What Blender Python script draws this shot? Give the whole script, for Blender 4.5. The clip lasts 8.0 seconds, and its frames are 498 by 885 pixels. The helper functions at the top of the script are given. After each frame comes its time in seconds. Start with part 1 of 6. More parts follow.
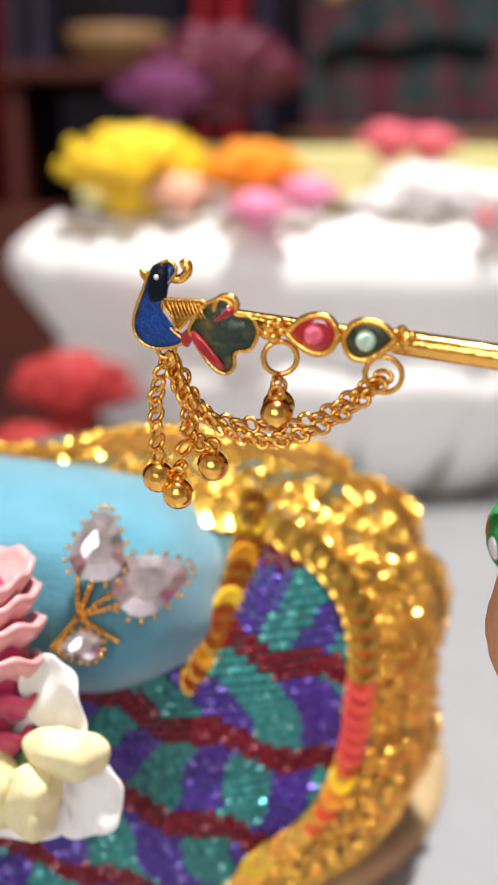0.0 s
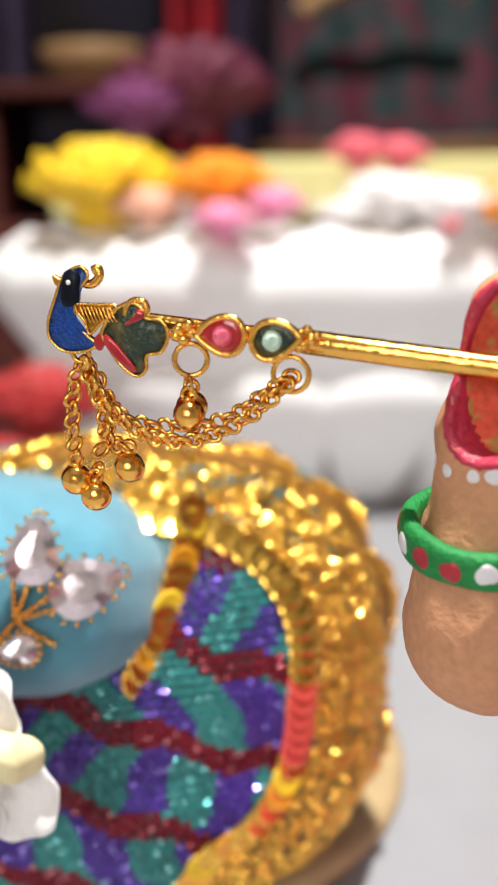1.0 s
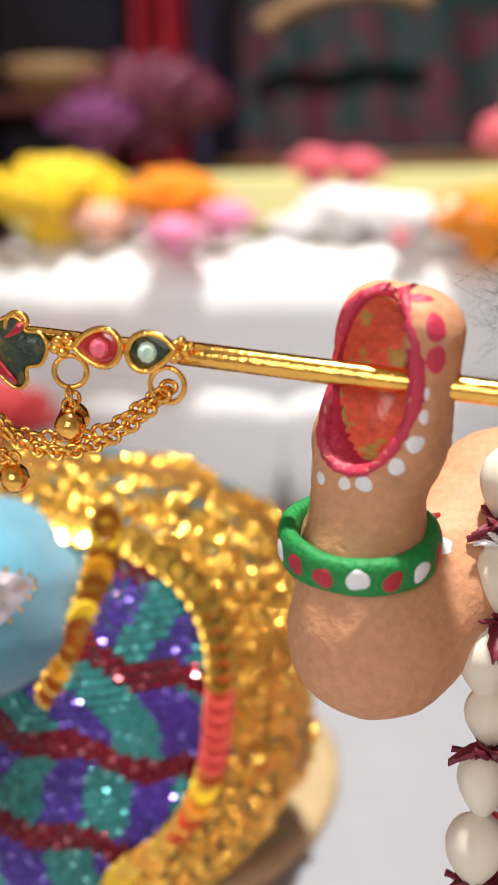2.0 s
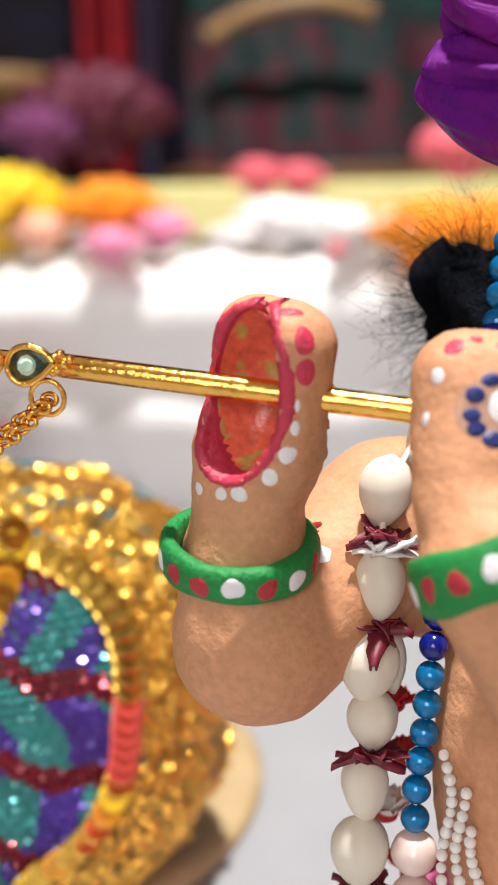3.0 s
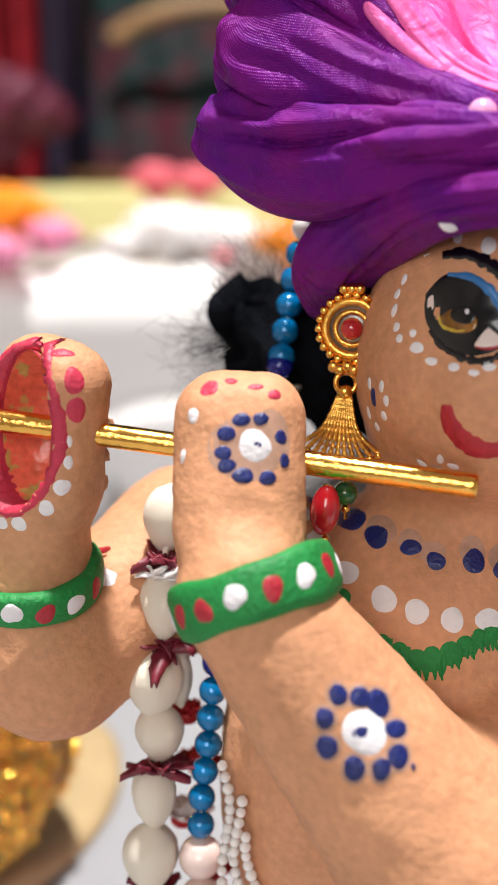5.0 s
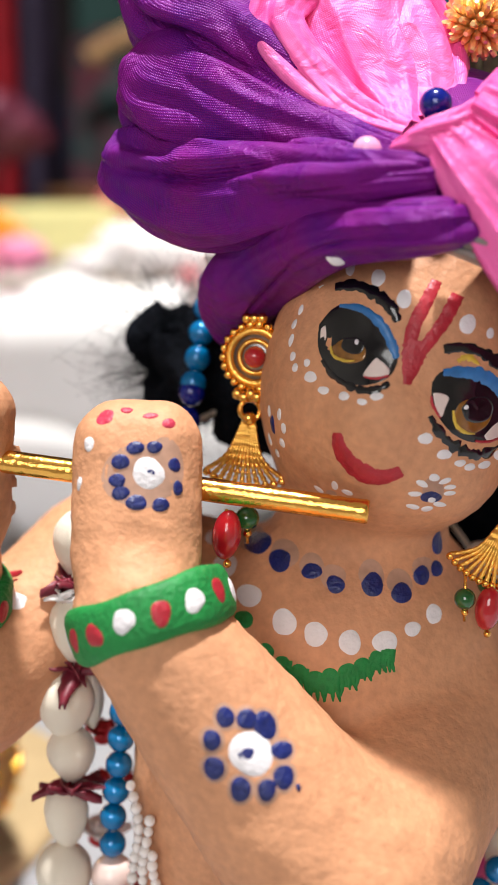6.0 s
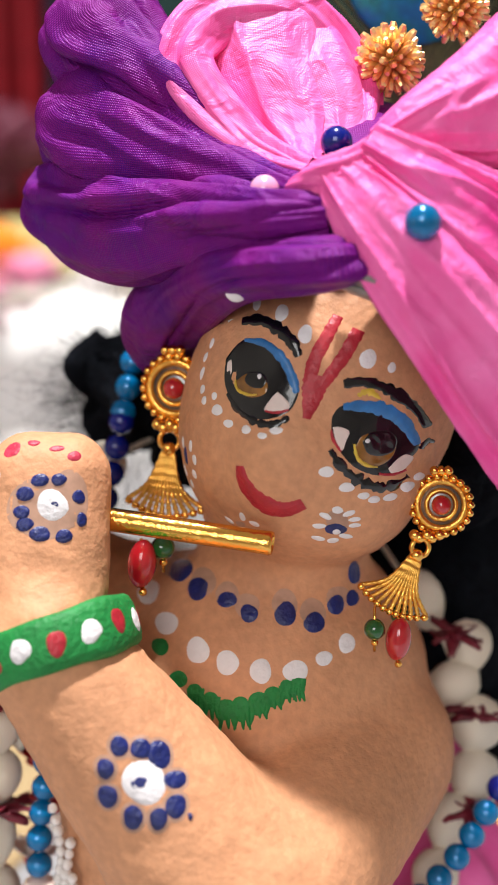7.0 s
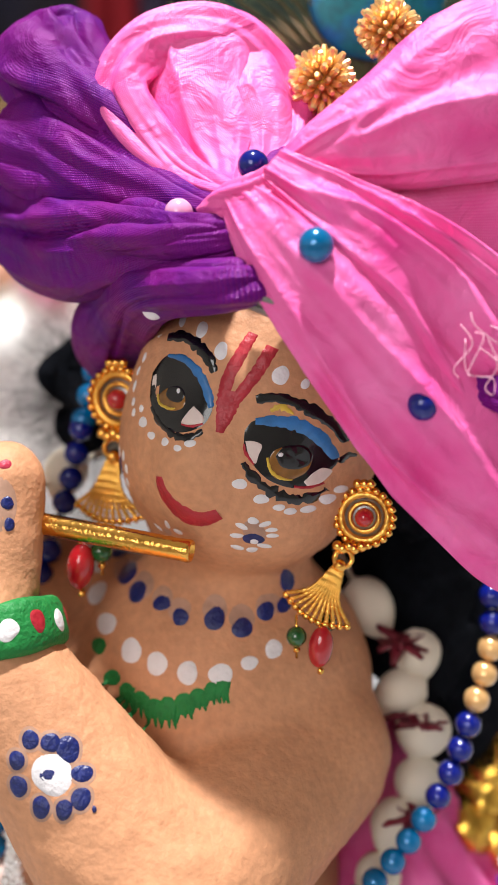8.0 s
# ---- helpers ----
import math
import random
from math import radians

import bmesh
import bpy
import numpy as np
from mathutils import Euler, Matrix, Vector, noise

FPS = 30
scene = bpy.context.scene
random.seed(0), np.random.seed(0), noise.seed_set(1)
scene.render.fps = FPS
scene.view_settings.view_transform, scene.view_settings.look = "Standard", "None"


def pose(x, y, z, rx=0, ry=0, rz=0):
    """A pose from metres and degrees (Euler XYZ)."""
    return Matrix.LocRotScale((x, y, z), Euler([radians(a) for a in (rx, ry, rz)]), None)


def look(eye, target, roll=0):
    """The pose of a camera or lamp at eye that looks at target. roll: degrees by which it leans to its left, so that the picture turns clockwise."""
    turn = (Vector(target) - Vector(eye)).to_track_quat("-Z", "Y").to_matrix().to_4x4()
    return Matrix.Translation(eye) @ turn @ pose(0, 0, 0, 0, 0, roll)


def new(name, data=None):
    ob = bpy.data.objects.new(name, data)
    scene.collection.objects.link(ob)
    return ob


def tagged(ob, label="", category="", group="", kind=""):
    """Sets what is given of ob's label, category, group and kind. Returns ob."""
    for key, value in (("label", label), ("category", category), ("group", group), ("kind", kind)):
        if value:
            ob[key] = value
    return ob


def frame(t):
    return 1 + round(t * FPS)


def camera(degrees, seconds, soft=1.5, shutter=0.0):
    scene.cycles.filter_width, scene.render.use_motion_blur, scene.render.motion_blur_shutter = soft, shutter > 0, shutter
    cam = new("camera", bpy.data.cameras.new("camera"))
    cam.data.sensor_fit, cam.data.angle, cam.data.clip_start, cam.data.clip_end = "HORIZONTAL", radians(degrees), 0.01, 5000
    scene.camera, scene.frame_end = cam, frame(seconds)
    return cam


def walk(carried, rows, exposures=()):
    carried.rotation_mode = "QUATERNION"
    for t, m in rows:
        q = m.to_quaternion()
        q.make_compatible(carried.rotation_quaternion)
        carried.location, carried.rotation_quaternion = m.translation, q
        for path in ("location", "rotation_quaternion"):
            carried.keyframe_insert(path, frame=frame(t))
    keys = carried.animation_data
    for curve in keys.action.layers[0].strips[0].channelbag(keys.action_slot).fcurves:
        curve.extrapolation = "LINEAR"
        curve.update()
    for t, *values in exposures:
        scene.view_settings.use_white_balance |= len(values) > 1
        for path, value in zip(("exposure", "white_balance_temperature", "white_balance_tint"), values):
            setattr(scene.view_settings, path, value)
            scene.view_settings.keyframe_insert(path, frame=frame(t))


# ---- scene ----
cam = camera(24.5, 8.0, soft=0.9)
cam.data.dof.use_dof = True
cam.data.dof.focus_distance = 0.154
cam.data.dof.aperture_fstop = 19.0
METRES, EYE, TILT, LEAN, TURN = 0.12, 0.17, -12.0, 0.0, 0.0
ROWS = [
    (0.0, 0.0, 0.0, 0.0, 0.0, 0.0, -0.0),
    (0.5, 0.0305, -0.0065, -0.0078, -0.25, 0.31, 0.54),
    (1.0, 0.0865, -0.0214, -0.0148, -0.28, 0.66, 0.96),
    (2.5, 0.2458, -0.0514, -0.0251, -1.79, 1.61, 1.77),
    (3.0, 0.2897, -0.0653, -0.0229, -2.84, 1.72, 1.84),
    (3.5, 0.3593, -0.0827, -0.0117, -3.26, 1.48, 1.87),
    (4.0, 0.4114, -0.1006, -0.0045, -4.02, 1.34, 1.69),
    (4.5, 0.4347, -0.1284, 0.0063, -5.47, 1.11, 1.75),
    (6.0, 0.5582, -0.1966, 0.0243, -6.44, 1.87, 2.02),
    (6.5, 0.6442, -0.2145, 0.0366, -4.86, 2.11, 1.92),
    (7.0, 0.7111, -0.2318, 0.0473, -4.08, 2.25, 1.76),
    (7.5, 0.8166, -0.2576, 0.0487, -1.68, 2.52, 1.27),
    (8.0, 0.9353, -0.285, 0.0641, 1.93, 1.95, 0.64),
]
walk(cam, [(t, pose(0, 0, EYE, TILT, LEAN, TURN) @ pose(METRES * x, METRES * y, METRES * z, 90 + pitch, roll, yaw)) for t, x, y, z, yaw, pitch, roll in ROWS])

# ---- light ----
world = bpy.data.worlds.new("room_air")
scene.world = world
world.use_nodes = True
world.node_tree.nodes["Background"].inputs[0].default_value = (0.9, 0.95, 1.0, 1)
world.node_tree.nodes["Background"].inputs[1].default_value = 0.3
scene.view_settings.exposure = -0.42


def area_lamp(name, eye, target, size, size_y, watts, colour):
    d = bpy.data.lights.new(name, "AREA")
    d.shape, d.size, d.size_y, d.energy, d.color = "RECTANGLE", size, size_y, watts, colour
    ob = new(name, d)
    ob.matrix_world = look(eye, target)
    return ob


area_lamp("ceiling_light", (0.09, 0.088, 1.30), (0.08, 0.14, 0.1), 0.06, 0.06, 40.0, (1.0, 0.985, 0.965))
# Added fill from behind the camera; no such source is known there.
area_lamp("fill_light", (-0.5, -1.585, 0.80), (-0.4, 0.14, 0.35), 0.9, 0.9, 21.0, (1.0, 0.97, 0.95))

# ---- materials ----


def mat(name, colour, rough=0.6, metal=0.0, spread=0.12, grain=900.0, bump=0.0, bump_scale=2500.0, blotch=120.0, second=None, mix=(0.4, 0.65), sheen=0.0, coat=0.0, by_object=0.0, emit=None, detail=4.0, spec=0.5):
    m = bpy.data.materials.new(name)
    m.use_nodes = True
    t = m.node_tree
    n, l = t.nodes, t.links
    b = n["Principled BSDF"]
    co = n.new("ShaderNodeTexCoord")
    b.inputs["Roughness"].default_value = rough
    b.inputs["Metallic"].default_value = metal
    b.inputs["Specular IOR Level"].default_value = spec
    b.inputs["Coat Weight"].default_value = coat
    b.inputs["Sheen Weight"].default_value = sheen

    def noise_tex(scale, d=detail):
        x = n.new("ShaderNodeTexNoise")
        x.inputs["Scale"].default_value = scale
        x.inputs["Detail"].default_value = d
        l.new(co.outputs["Object"], x.inputs["Vector"])
        return x
    fine, broad = noise_tex(grain), noise_tex(blotch, 2.0)
    add = n.new("ShaderNodeMath")
    add.operation = "ADD"
    l.new(fine.outputs["Fac"], add.inputs[0])
    l.new(broad.outputs["Fac"], add.inputs[1])
    last = add.outputs[0]
    if by_object:
        info = n.new("ShaderNodeObjectInfo")
        k = n.new("ShaderNodeMath")
        k.operation, k.inputs[1].default_value = "MULTIPLY_ADD", by_object
        l.new(info.outputs["Random"], k.inputs[0])
        l.new(last, k.inputs[2])
        last = k.outputs[0]
    mp = n.new("ShaderNodeMapRange")
    mp.inputs["From Min"].default_value, mp.inputs["From Max"].default_value = 0.65, 1.35
    mp.inputs["To Min"].default_value, mp.inputs["To Max"].default_value = 1 - spread, 1 + spread
    l.new(last, mp.inputs["Value"])
    base = n.new("ShaderNodeRGB")
    base.outputs[0].default_value = (*colour, 1)
    source = base.outputs[0]
    if second:
        r = n.new("ShaderNodeMapRange")
        r.inputs["From Min"].default_value, r.inputs["From Max"].default_value = mix
        l.new(broad.outputs["Fac"], r.inputs["Value"])
        mx = n.new("ShaderNodeMix")
        mx.data_type = "RGBA"
        l.new(r.outputs[0], mx.inputs["Factor"])
        l.new(source, mx.inputs["A"])
        mx.inputs["B"].default_value = (*second, 1)
        source = mx.outputs["Result"]
    sc = n.new("ShaderNodeVectorMath")
    sc.operation = "SCALE"
    l.new(source, sc.inputs[0])
    l.new(mp.outputs[0], sc.inputs["Scale"])
    l.new(sc.outputs[0], b.inputs["Base Color"])
    if bump:
        bt = noise_tex(bump_scale, 3.0)
        bp = n.new("ShaderNodeBump")
        bp.inputs["Strength"].default_value = bump
        bp.inputs["Distance"].default_value = 0.0006
        l.new(bt.outputs["Fac"], bp.inputs["Height"])
        l.new(bp.outputs[0], b.inputs["Normal"])
    if emit:
        b.inputs["Emission Color"].default_value = (*colour, 1)
        b.inputs["Emission Strength"].default_value = emit
    return m


def woven(name, warp, weft, pitch=0.00030, rough=0.45, sheen=0.3, wrinkle=0.5, gloss=(1, 1, 1), relief=0.5, thread=0.8):
    """Plain-weave silk: two thread colours crossing, with a fine relief along its own lie."""
    m = bpy.data.materials.new(name)
    m.use_nodes = True
    n, l = m.node_tree.nodes, m.node_tree.links
    b = n["Principled BSDF"]
    uv = n.new("ShaderNodeUVMap")
    waves = []
    for axis in ("X", "Y"):
        w = n.new("ShaderNodeTexWave")
        w.bands_direction = axis
        w.inputs["Scale"].default_value = 2 * math.pi / (20 * pitch)
        w.inputs["Distortion"].default_value = 1.2
        w.inputs["Detail"].default_value = 2.0
        w.inputs["Detail Scale"].default_value = 0.3
        l.new(uv.outputs[0], w.inputs["Vector"])
        waves.append(w)
    co = n.new("ShaderNodeTexCoord")
    broad = n.new("ShaderNodeTexNoise")
    broad.inputs["Scale"].default_value, broad.inputs["Detail"].default_value = 95.0, 3.0
    l.new(co.outputs["Object"], broad.inputs["Vector"])
    mul = n.new("ShaderNodeMath")
    mul.operation = "MULTIPLY"
    l.new(waves[0].outputs["Fac"], mul.inputs[0])
    l.new(waves[1].outputs["Fac"], mul.inputs[1])
    fac = n.new("ShaderNodeMath")
    fac.operation = "MULTIPLY_ADD"
    l.new(broad.outputs["Fac"], fac.inputs[0])
    fac.inputs[1].default_value = 1.5
    faint = n.new("ShaderNodeMath")
    faint.operation, faint.inputs[1].default_value = "MULTIPLY", thread
    l.new(mul.outputs[0], faint.inputs[0])
    l.new(faint.outputs[0], fac.inputs[2])
    mp = n.new("ShaderNodeMapRange")
    mp.inputs["From Min"].default_value, mp.inputs["From Max"].default_value = 0.35, 1.15
    l.new(fac.outputs[0], mp.inputs["Value"])
    mx = n.new("ShaderNodeMix")
    mx.data_type = "RGBA"
    mx.inputs["A"].default_value, mx.inputs["B"].default_value = (*warp, 1), (*weft, 1)
    l.new(mp.outputs[0], mx.inputs["Factor"])
    l.new(mx.outputs["Result"], b.inputs["Base Color"])
    b.inputs["Roughness"].default_value = rough
    b.inputs["Sheen Weight"].default_value = sheen
    b.inputs["Specular IOR Level"].default_value = 0.45
    b.inputs["Sheen Tint"].default_value = (*weft, 1)
    b.inputs["Specular Tint"].default_value = (*gloss, 1)
    crease = n.new("ShaderNodeTexNoise")
    crease.inputs["Scale"].default_value, crease.inputs["Detail"].default_value = 170.0, 5.0
    crease.inputs["Distortion"].default_value = 1.2
    l.new(co.outputs["Object"], crease.inputs["Vector"])
    b1, b2 = n.new("ShaderNodeBump"), n.new("ShaderNodeBump")
    b1.inputs["Distance"].default_value, b1.inputs["Strength"].default_value = 0.0030, wrinkle
    b2.inputs["Distance"].default_value, b2.inputs["Strength"].default_value = 0.00010, relief
    l.new(crease.outputs["Fac"], b1.inputs["Height"])
    l.new(mul.outputs[0], b2.inputs["Height"])
    l.new(b1.outputs[0], b2.inputs["Normal"])
    l.new(b2.outputs[0], b.inputs["Normal"])
    return m


M_CLAY = mat("painted_clay", (0.595, 0.288, 0.153), 0.6, spread=0.17, grain=800, bump=0.34, bump_scale=1000, blotch=70, spec=0.3)
M_GREEN = mat("green_paint", (0.012, 0.21, 0.045), 0.55, spread=0.25, bump=0.6, bump_scale=1300, spec=0.35)
M_WHITE = mat("white_paint", (0.78, 0.75, 0.78), 0.5, spread=0.05, bump=0.3, bump_scale=1500)
M_BLUE = mat("navy_paint", (0.008, 0.016, 0.125), 0.38, spread=0.35, bump=0.5, bump_scale=1500)
M_HALO = mat("thin_blue_wash", (0.43, 0.245, 0.170), 0.6, spread=0.2)
M_RED = mat("crimson_paint", (0.40, 0.015, 0.03), 0.45, spread=0.2, bump=0.4, bump_scale=1200)
M_ROSE = mat("rose_paint", (0.50, 0.03, 0.07), 0.5, spread=0.2, bump=0.4, bump_scale=1200)
M_CORAL = mat("coral_lacquer", (0.80, 0.15, 0.09), 0.22, spread=0.2, second=(0.50, 0.33, 0.10), mix=(0.54, 0.60), blotch=300, bump=0.5, bump_scale=500)
M_BLACK = mat("black_paint", (0.004, 0.004, 0.006), 0.2, spread=0.3, spec=0.4, coat=0.5)
M_SKY = mat("sky_blue_paint", (0.03, 0.16, 0.42), 0.35, spread=0.25)
M_AMBER = mat("amber_paint", (0.22, 0.09, 0.012), 0.2, spread=0.4, coat=0.6)
M_YELLOW = mat("ochre_paint", (0.62, 0.42, 0.05), 0.35, spread=0.2)
M_SCLERA = mat("eye_white_paint", (0.75, 0.62, 0.58), 0.3, spread=0.06, coat=0.4)
M_GOLD = mat("gold_plate", (0.92, 0.50, 0.11), 0.17, 1.0, spread=0.12, bump=0.2, bump_scale=1500)
M_GOLD2 = mat("gold_filigree", (0.85, 0.47, 0.10), 0.28, 1.0, spread=0.2, bump=0.2, bump_scale=2500)
M_POMP = mat("copper_gold_foil", (0.90, 0.58, 0.26), 0.35, 0.8, spread=0.3, by_object=0.4)
M_ENBLUE = mat("blue_enamel", (0.002, 0.055, 0.30), 0.25, 0.55, spread=0.5, bump=0.8, bump_scale=2200, coat=0.25)
M_ENBLACK = mat("black_enamel", (0.004, 0.007, 0.014), 0.35, spec=0.15)
M_ENGREEN = mat("green_enamel", (0.004, 0.026, 0.006), 0.2, spread=0.5, second=(0.12, 0.08, 0.012), mix=(0.5, 0.7), blotch=300, coat=0.3, bump=0.5, bump_scale=2200)
M_ENRED = mat("red_enamel", (0.40, 0.012, 0.02), 0.12, spread=0.3, coat=0.8)
M_ENGOLD = mat("ribbed_gold_enamel", (0.45, 0.22, 0.03), 0.25, 0.9, spread=0.3)
M_GEM_R = mat("pink_glass_gem", (0.75, 0.12, 0.20), 0.05, spread=0.4, coat=1.0)
M_GEM_G = mat("clear_glass_gem", (0.55, 0.75, 0.62), 0.05, spread=0.4, coat=1.0)
M_PURPLE = woven("purple_shot_silk", (0.030, 0.004, 0.200), (0.185, 0.007, 0.170), wrinkle=0.45, sheen=0.0, rough=0.40, relief=0.8, thread=1.0, gloss=(0.75, 0.16, 0.85))
M_PINK = woven("pink_silk", (0.80, 0.030, 0.29), (0.94, 0.21, 0.53), wrinkle=0.38, sheen=0.25, rough=0.40, relief=0.3, thread=0.25, pitch=0.00026, gloss=(1.0, 0.7, 0.88))
M_LINING = mat("silver_grey_satin", (0.24, 0.22, 0.21), 0.4, spread=0.3, grain=900, bump=0.4, bump_scale=900)
M_THREAD = mat("pale_pink_thread", (0.90, 0.45, 0.62), 0.5, spread=0.1)
M_HAIR = mat("black_wool_hair", (0.005, 0.006, 0.009), 0.85, spread=0.5, bump=1.0, bump_scale=1800, spec=0.06)
M_TURQ = mat("turquoise_pearl", (0.0, 0.15, 0.38), 0.16, 0.25, spread=0.1, coat=0.3)
M_NAVYP = mat("royal_blue_pearl", (0.003, 0.010, 0.19), 0.18, 0.1, spread=0.1, coat=0.3)
M_ROSEP = mat("rose_white_pearl", (0.80, 0.62, 0.57), 0.25, spread=0.05, coat=0.6)
M_GOLDP = mat("gold_pearl", (0.80, 0.48, 0.20), 0.22, 0.4, spread=0.08, coat=0.6)
M_WHITEP = mat("white_pearl", (0.84, 0.80, 0.78), 0.2, spread=0.03, coat=0.7)
M_PINKP = mat("pink_white_pearl", (0.82, 0.36, 0.58), 0.2, spread=0.05, coat=0.7)
M_BUD = mat("jasmine_bud_cream", (0.82, 0.75, 0.63), 0.7, spread=0.10, spec=0.25, bump=0.35, bump_scale=700, second=(0.76, 0.65, 0.51), mix=(0.5, 0.8), blotch=160, by_object=0.1)
M_PETALW = mat("white_petal", (0.87, 0.84, 0.83), 0.5, spread=0.05)
M_MAROON = mat("maroon_petal", (0.16, 0.010, 0.025), 0.5, spread=0.4)
M_REDCL = mat("red_cloth", (0.55, 0.02, 0.03), 0.6, spread=0.25, bump=0.5, bump_scale=1500)
M_DROP = mat("red_glass_bead", (0.45, 0.012, 0.02), 0.12, coat=0.7)
M_DROPG = mat("green_glass_bead", (0.01, 0.10, 0.02), 0.12, coat=0.7)
M_LBLUE = mat("light_blue_velvet", (0.085, 0.29, 0.39), 0.8, spread=0.12, grain=1500, sheen=0.5, bump=0.5, bump_scale=1800)
M_SEQ_T = mat("teal_sequin", (0.05, 0.30, 0.29), 0.14, 0.4, spread=0.3, coat=0.5, by_object=0.3)
M_SEQ_P = mat("violet_sequin", (0.09, 0.04, 0.33), 0.14, 0.4, spread=0.35, coat=0.5, by_object=0.3)
M_SEQ_R = mat("red_sequin", (0.22, 0.006, 0.02), 0.14, 0.4, spread=0.35, coat=0.5, by_object=0.3)
M_SEQ_O = mat("orange_sequin", (0.85, 0.38, 0.02), 0.25, 0.3, spread=0.2, coat=0.5, by_object=0.3)
M_SEQ_C = mat("coral_sequin", (0.85, 0.10, 0.07), 0.3, 0.2, spread=0.15, coat=0.5)
M_LACE = mat("gold_bead_lace", (0.88, 0.52, 0.09), 0.22, 0.95, spread=0.35, grain=1500)
M_BACKING = mat("dark_teal_backing", (0.05, 0.12, 0.13), 0.7, spread=0.3)
M_CRYSTAL = mat("clear_crystal", (0.62, 0.54, 0.57), 0.07, 0.75, spread=0.35, grain=500, coat=0.6)
M_TABLE = mat("white_marble", (0.33, 0.33, 0.345), 0.3, spread=0.04, grain=60, blotch=12)
M_BEIGE = mat("beige_cloth", (0.46, 0.33, 0.17), 0.75, spread=0.12, bump=0.4, bump_scale=900)
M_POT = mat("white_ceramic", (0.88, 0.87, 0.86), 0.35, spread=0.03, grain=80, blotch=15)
# Bowl's cup: shade of the gaps between petals put into a darker colour.
M_POTIN = mat("shaded_ceramic", (0.50, 0.45, 0.40), 0.45, spread=0.06, grain=80, blotch=15)
M_LACEG = mat("dark_gold_lace_ground", (0.26, 0.11, 0.018), 0.45, 0.5, spread=0.4, grain=1500, bump=0.8, bump_scale=1500)
M_FL_ROSE = mat("soft_pink_satin", (0.80, 0.34, 0.34), 0.4, spread=0.15, sheen=0.3)
M_FL_Y = mat("yellow_marigold", (0.88, 0.58, 0.02), 0.6, spread=0.15)
M_FL_O = mat("orange_marigold", (0.90, 0.30, 0.01), 0.6, spread=0.15)
M_FL_P = mat("pink_petal", (0.85, 0.32, 0.50), 0.6, spread=0.15)
M_FL_PE = mat("peach_petal", (0.85, 0.50, 0.36), 0.6, spread=0.15)
M_FL_CR = mat("crimson_satin", (0.50, 0.02, 0.10), 0.4, spread=0.2, sheen=0.3)
M_CREAMP = mat("pale_yellow_petal", (0.80, 0.70, 0.40), 0.5, spread=0.08)
M_DISH = mat("brown_dish_wood", (0.12, 0.052, 0.02), 0.4, spread=0.3, grain=50, blotch=14)
M_FL_M = mat("magenta_petal", (0.11, 0.010, 0.032), 0.6, spread=0.3)
M_FL_L = mat("lilac_petal", (0.17, 0.03, 0.12), 0.6, spread=0.2)
M_FL_C = mat("coral_pink_petal", (0.78, 0.16, 0.20), 0.6, spread=0.2)
M_FL_RED = mat("red_petal", (0.42, 0.03, 0.03), 0.6, spread=0.3)
M_LEAF = mat("leaf_green", (0.10, 0.20, 0.07), 0.6, spread=0.3)
M_RAIL = mat("pale_gold_rail", (0.62, 0.58, 0.26), 0.5, spread=0.15, grain=60, blotch=12)
M_WOOD = mat("brown_wood", (0.065, 0.016, 0.012), 0.55, spread=0.3, grain=50, blotch=14, spec=0.12)
M_DARK = mat("dark_wall_cloth", (0.010, 0.006, 0.006), 0.8, spread=0.5, grain=40, blotch=9, second=(0.006, 0.006, 0.014), spec=0.12)
M_REDCURT = mat("dark_red_curtain", (0.17, 0.006, 0.011), 0.7, spread=0.3, grain=60, blotch=10, spec=0.12)
M_GREYCURT = mat("grey_violet_curtain", (0.028, 0.02, 0.038), 0.7, spread=0.3, grain=60, blotch=10, spec=0.12)
M_TAN = mat("tan_wood", (0.26, 0.145, 0.06), 0.5, spread=0.2, grain=60, blotch=12)
M_BROCADE = mat("mottled_brocade", (0.006, 0.020, 0.020), 0.6, spread=0.5, grain=160, blotch=45, second=(0.045, 0.005, 0.012), mix=(0.45, 0.6), spec=0.12)
M_TEALCL = mat("teal_cloth", (0.011, 0.031, 0.028), 0.7, spread=0.3, grain=80, blotch=20, spec=0.12)
M_ROOM = mat("cream_wall_paint", (0.70, 0.66, 0.60), 0.8, spread=0.05, grain=12, blotch=2)
M_FLOORR = mat("grey_floor_tile", (0.35, 0.33, 0.31), 0.5, spread=0.1, grain=12, blotch=2)
M_PEACOCK = mat("peacock_feather_teal", (0.0, 0.16, 0.20), 0.4, 0.3, spread=0.4, second=(0.0, 0.10, 0.30), mix=(0.45, 0.6), blotch=120)
M_BARB = mat("feather_barb", (0.10, 0.10, 0.04), 0.5, 0.2, spread=0.4)
M_PLASTIC = mat("white_lamp_housing", (0.8, 0.8, 0.8), 0.5)

# ---- mesh helpers ----


def mesh_ob(name, bm, material, smooth=True):
    me = bpy.data.meshes.new(name)
    bm.normal_update()
    bm.to_mesh(me)
    bm.free()
    for m in (material if isinstance(material, (list, tuple)) else [material]):
        me.materials.append(m)
    if smooth:
        me.polygons.foreach_set("use_smooth", [True] * len(me.polygons))
    return new(name, me)


def part(name, bm, material, parent, label="", smooth=True):
    ob = mesh_ob(name, bm, material, smooth)
    ob.parent = parent
    if label:
        tagged(ob, label)
    return ob


def share(name, me, parent, m):
    ob = new(name, me)
    ob.parent = parent
    ob.matrix_basis = m
    return ob


def empty(name, label, category, group="", kind="", at=(0, 0, 0)):
    ob = new(name)
    ob.empty_display_size = 0.005
    ob.location = at
    return tagged(ob, label, category, group, kind)


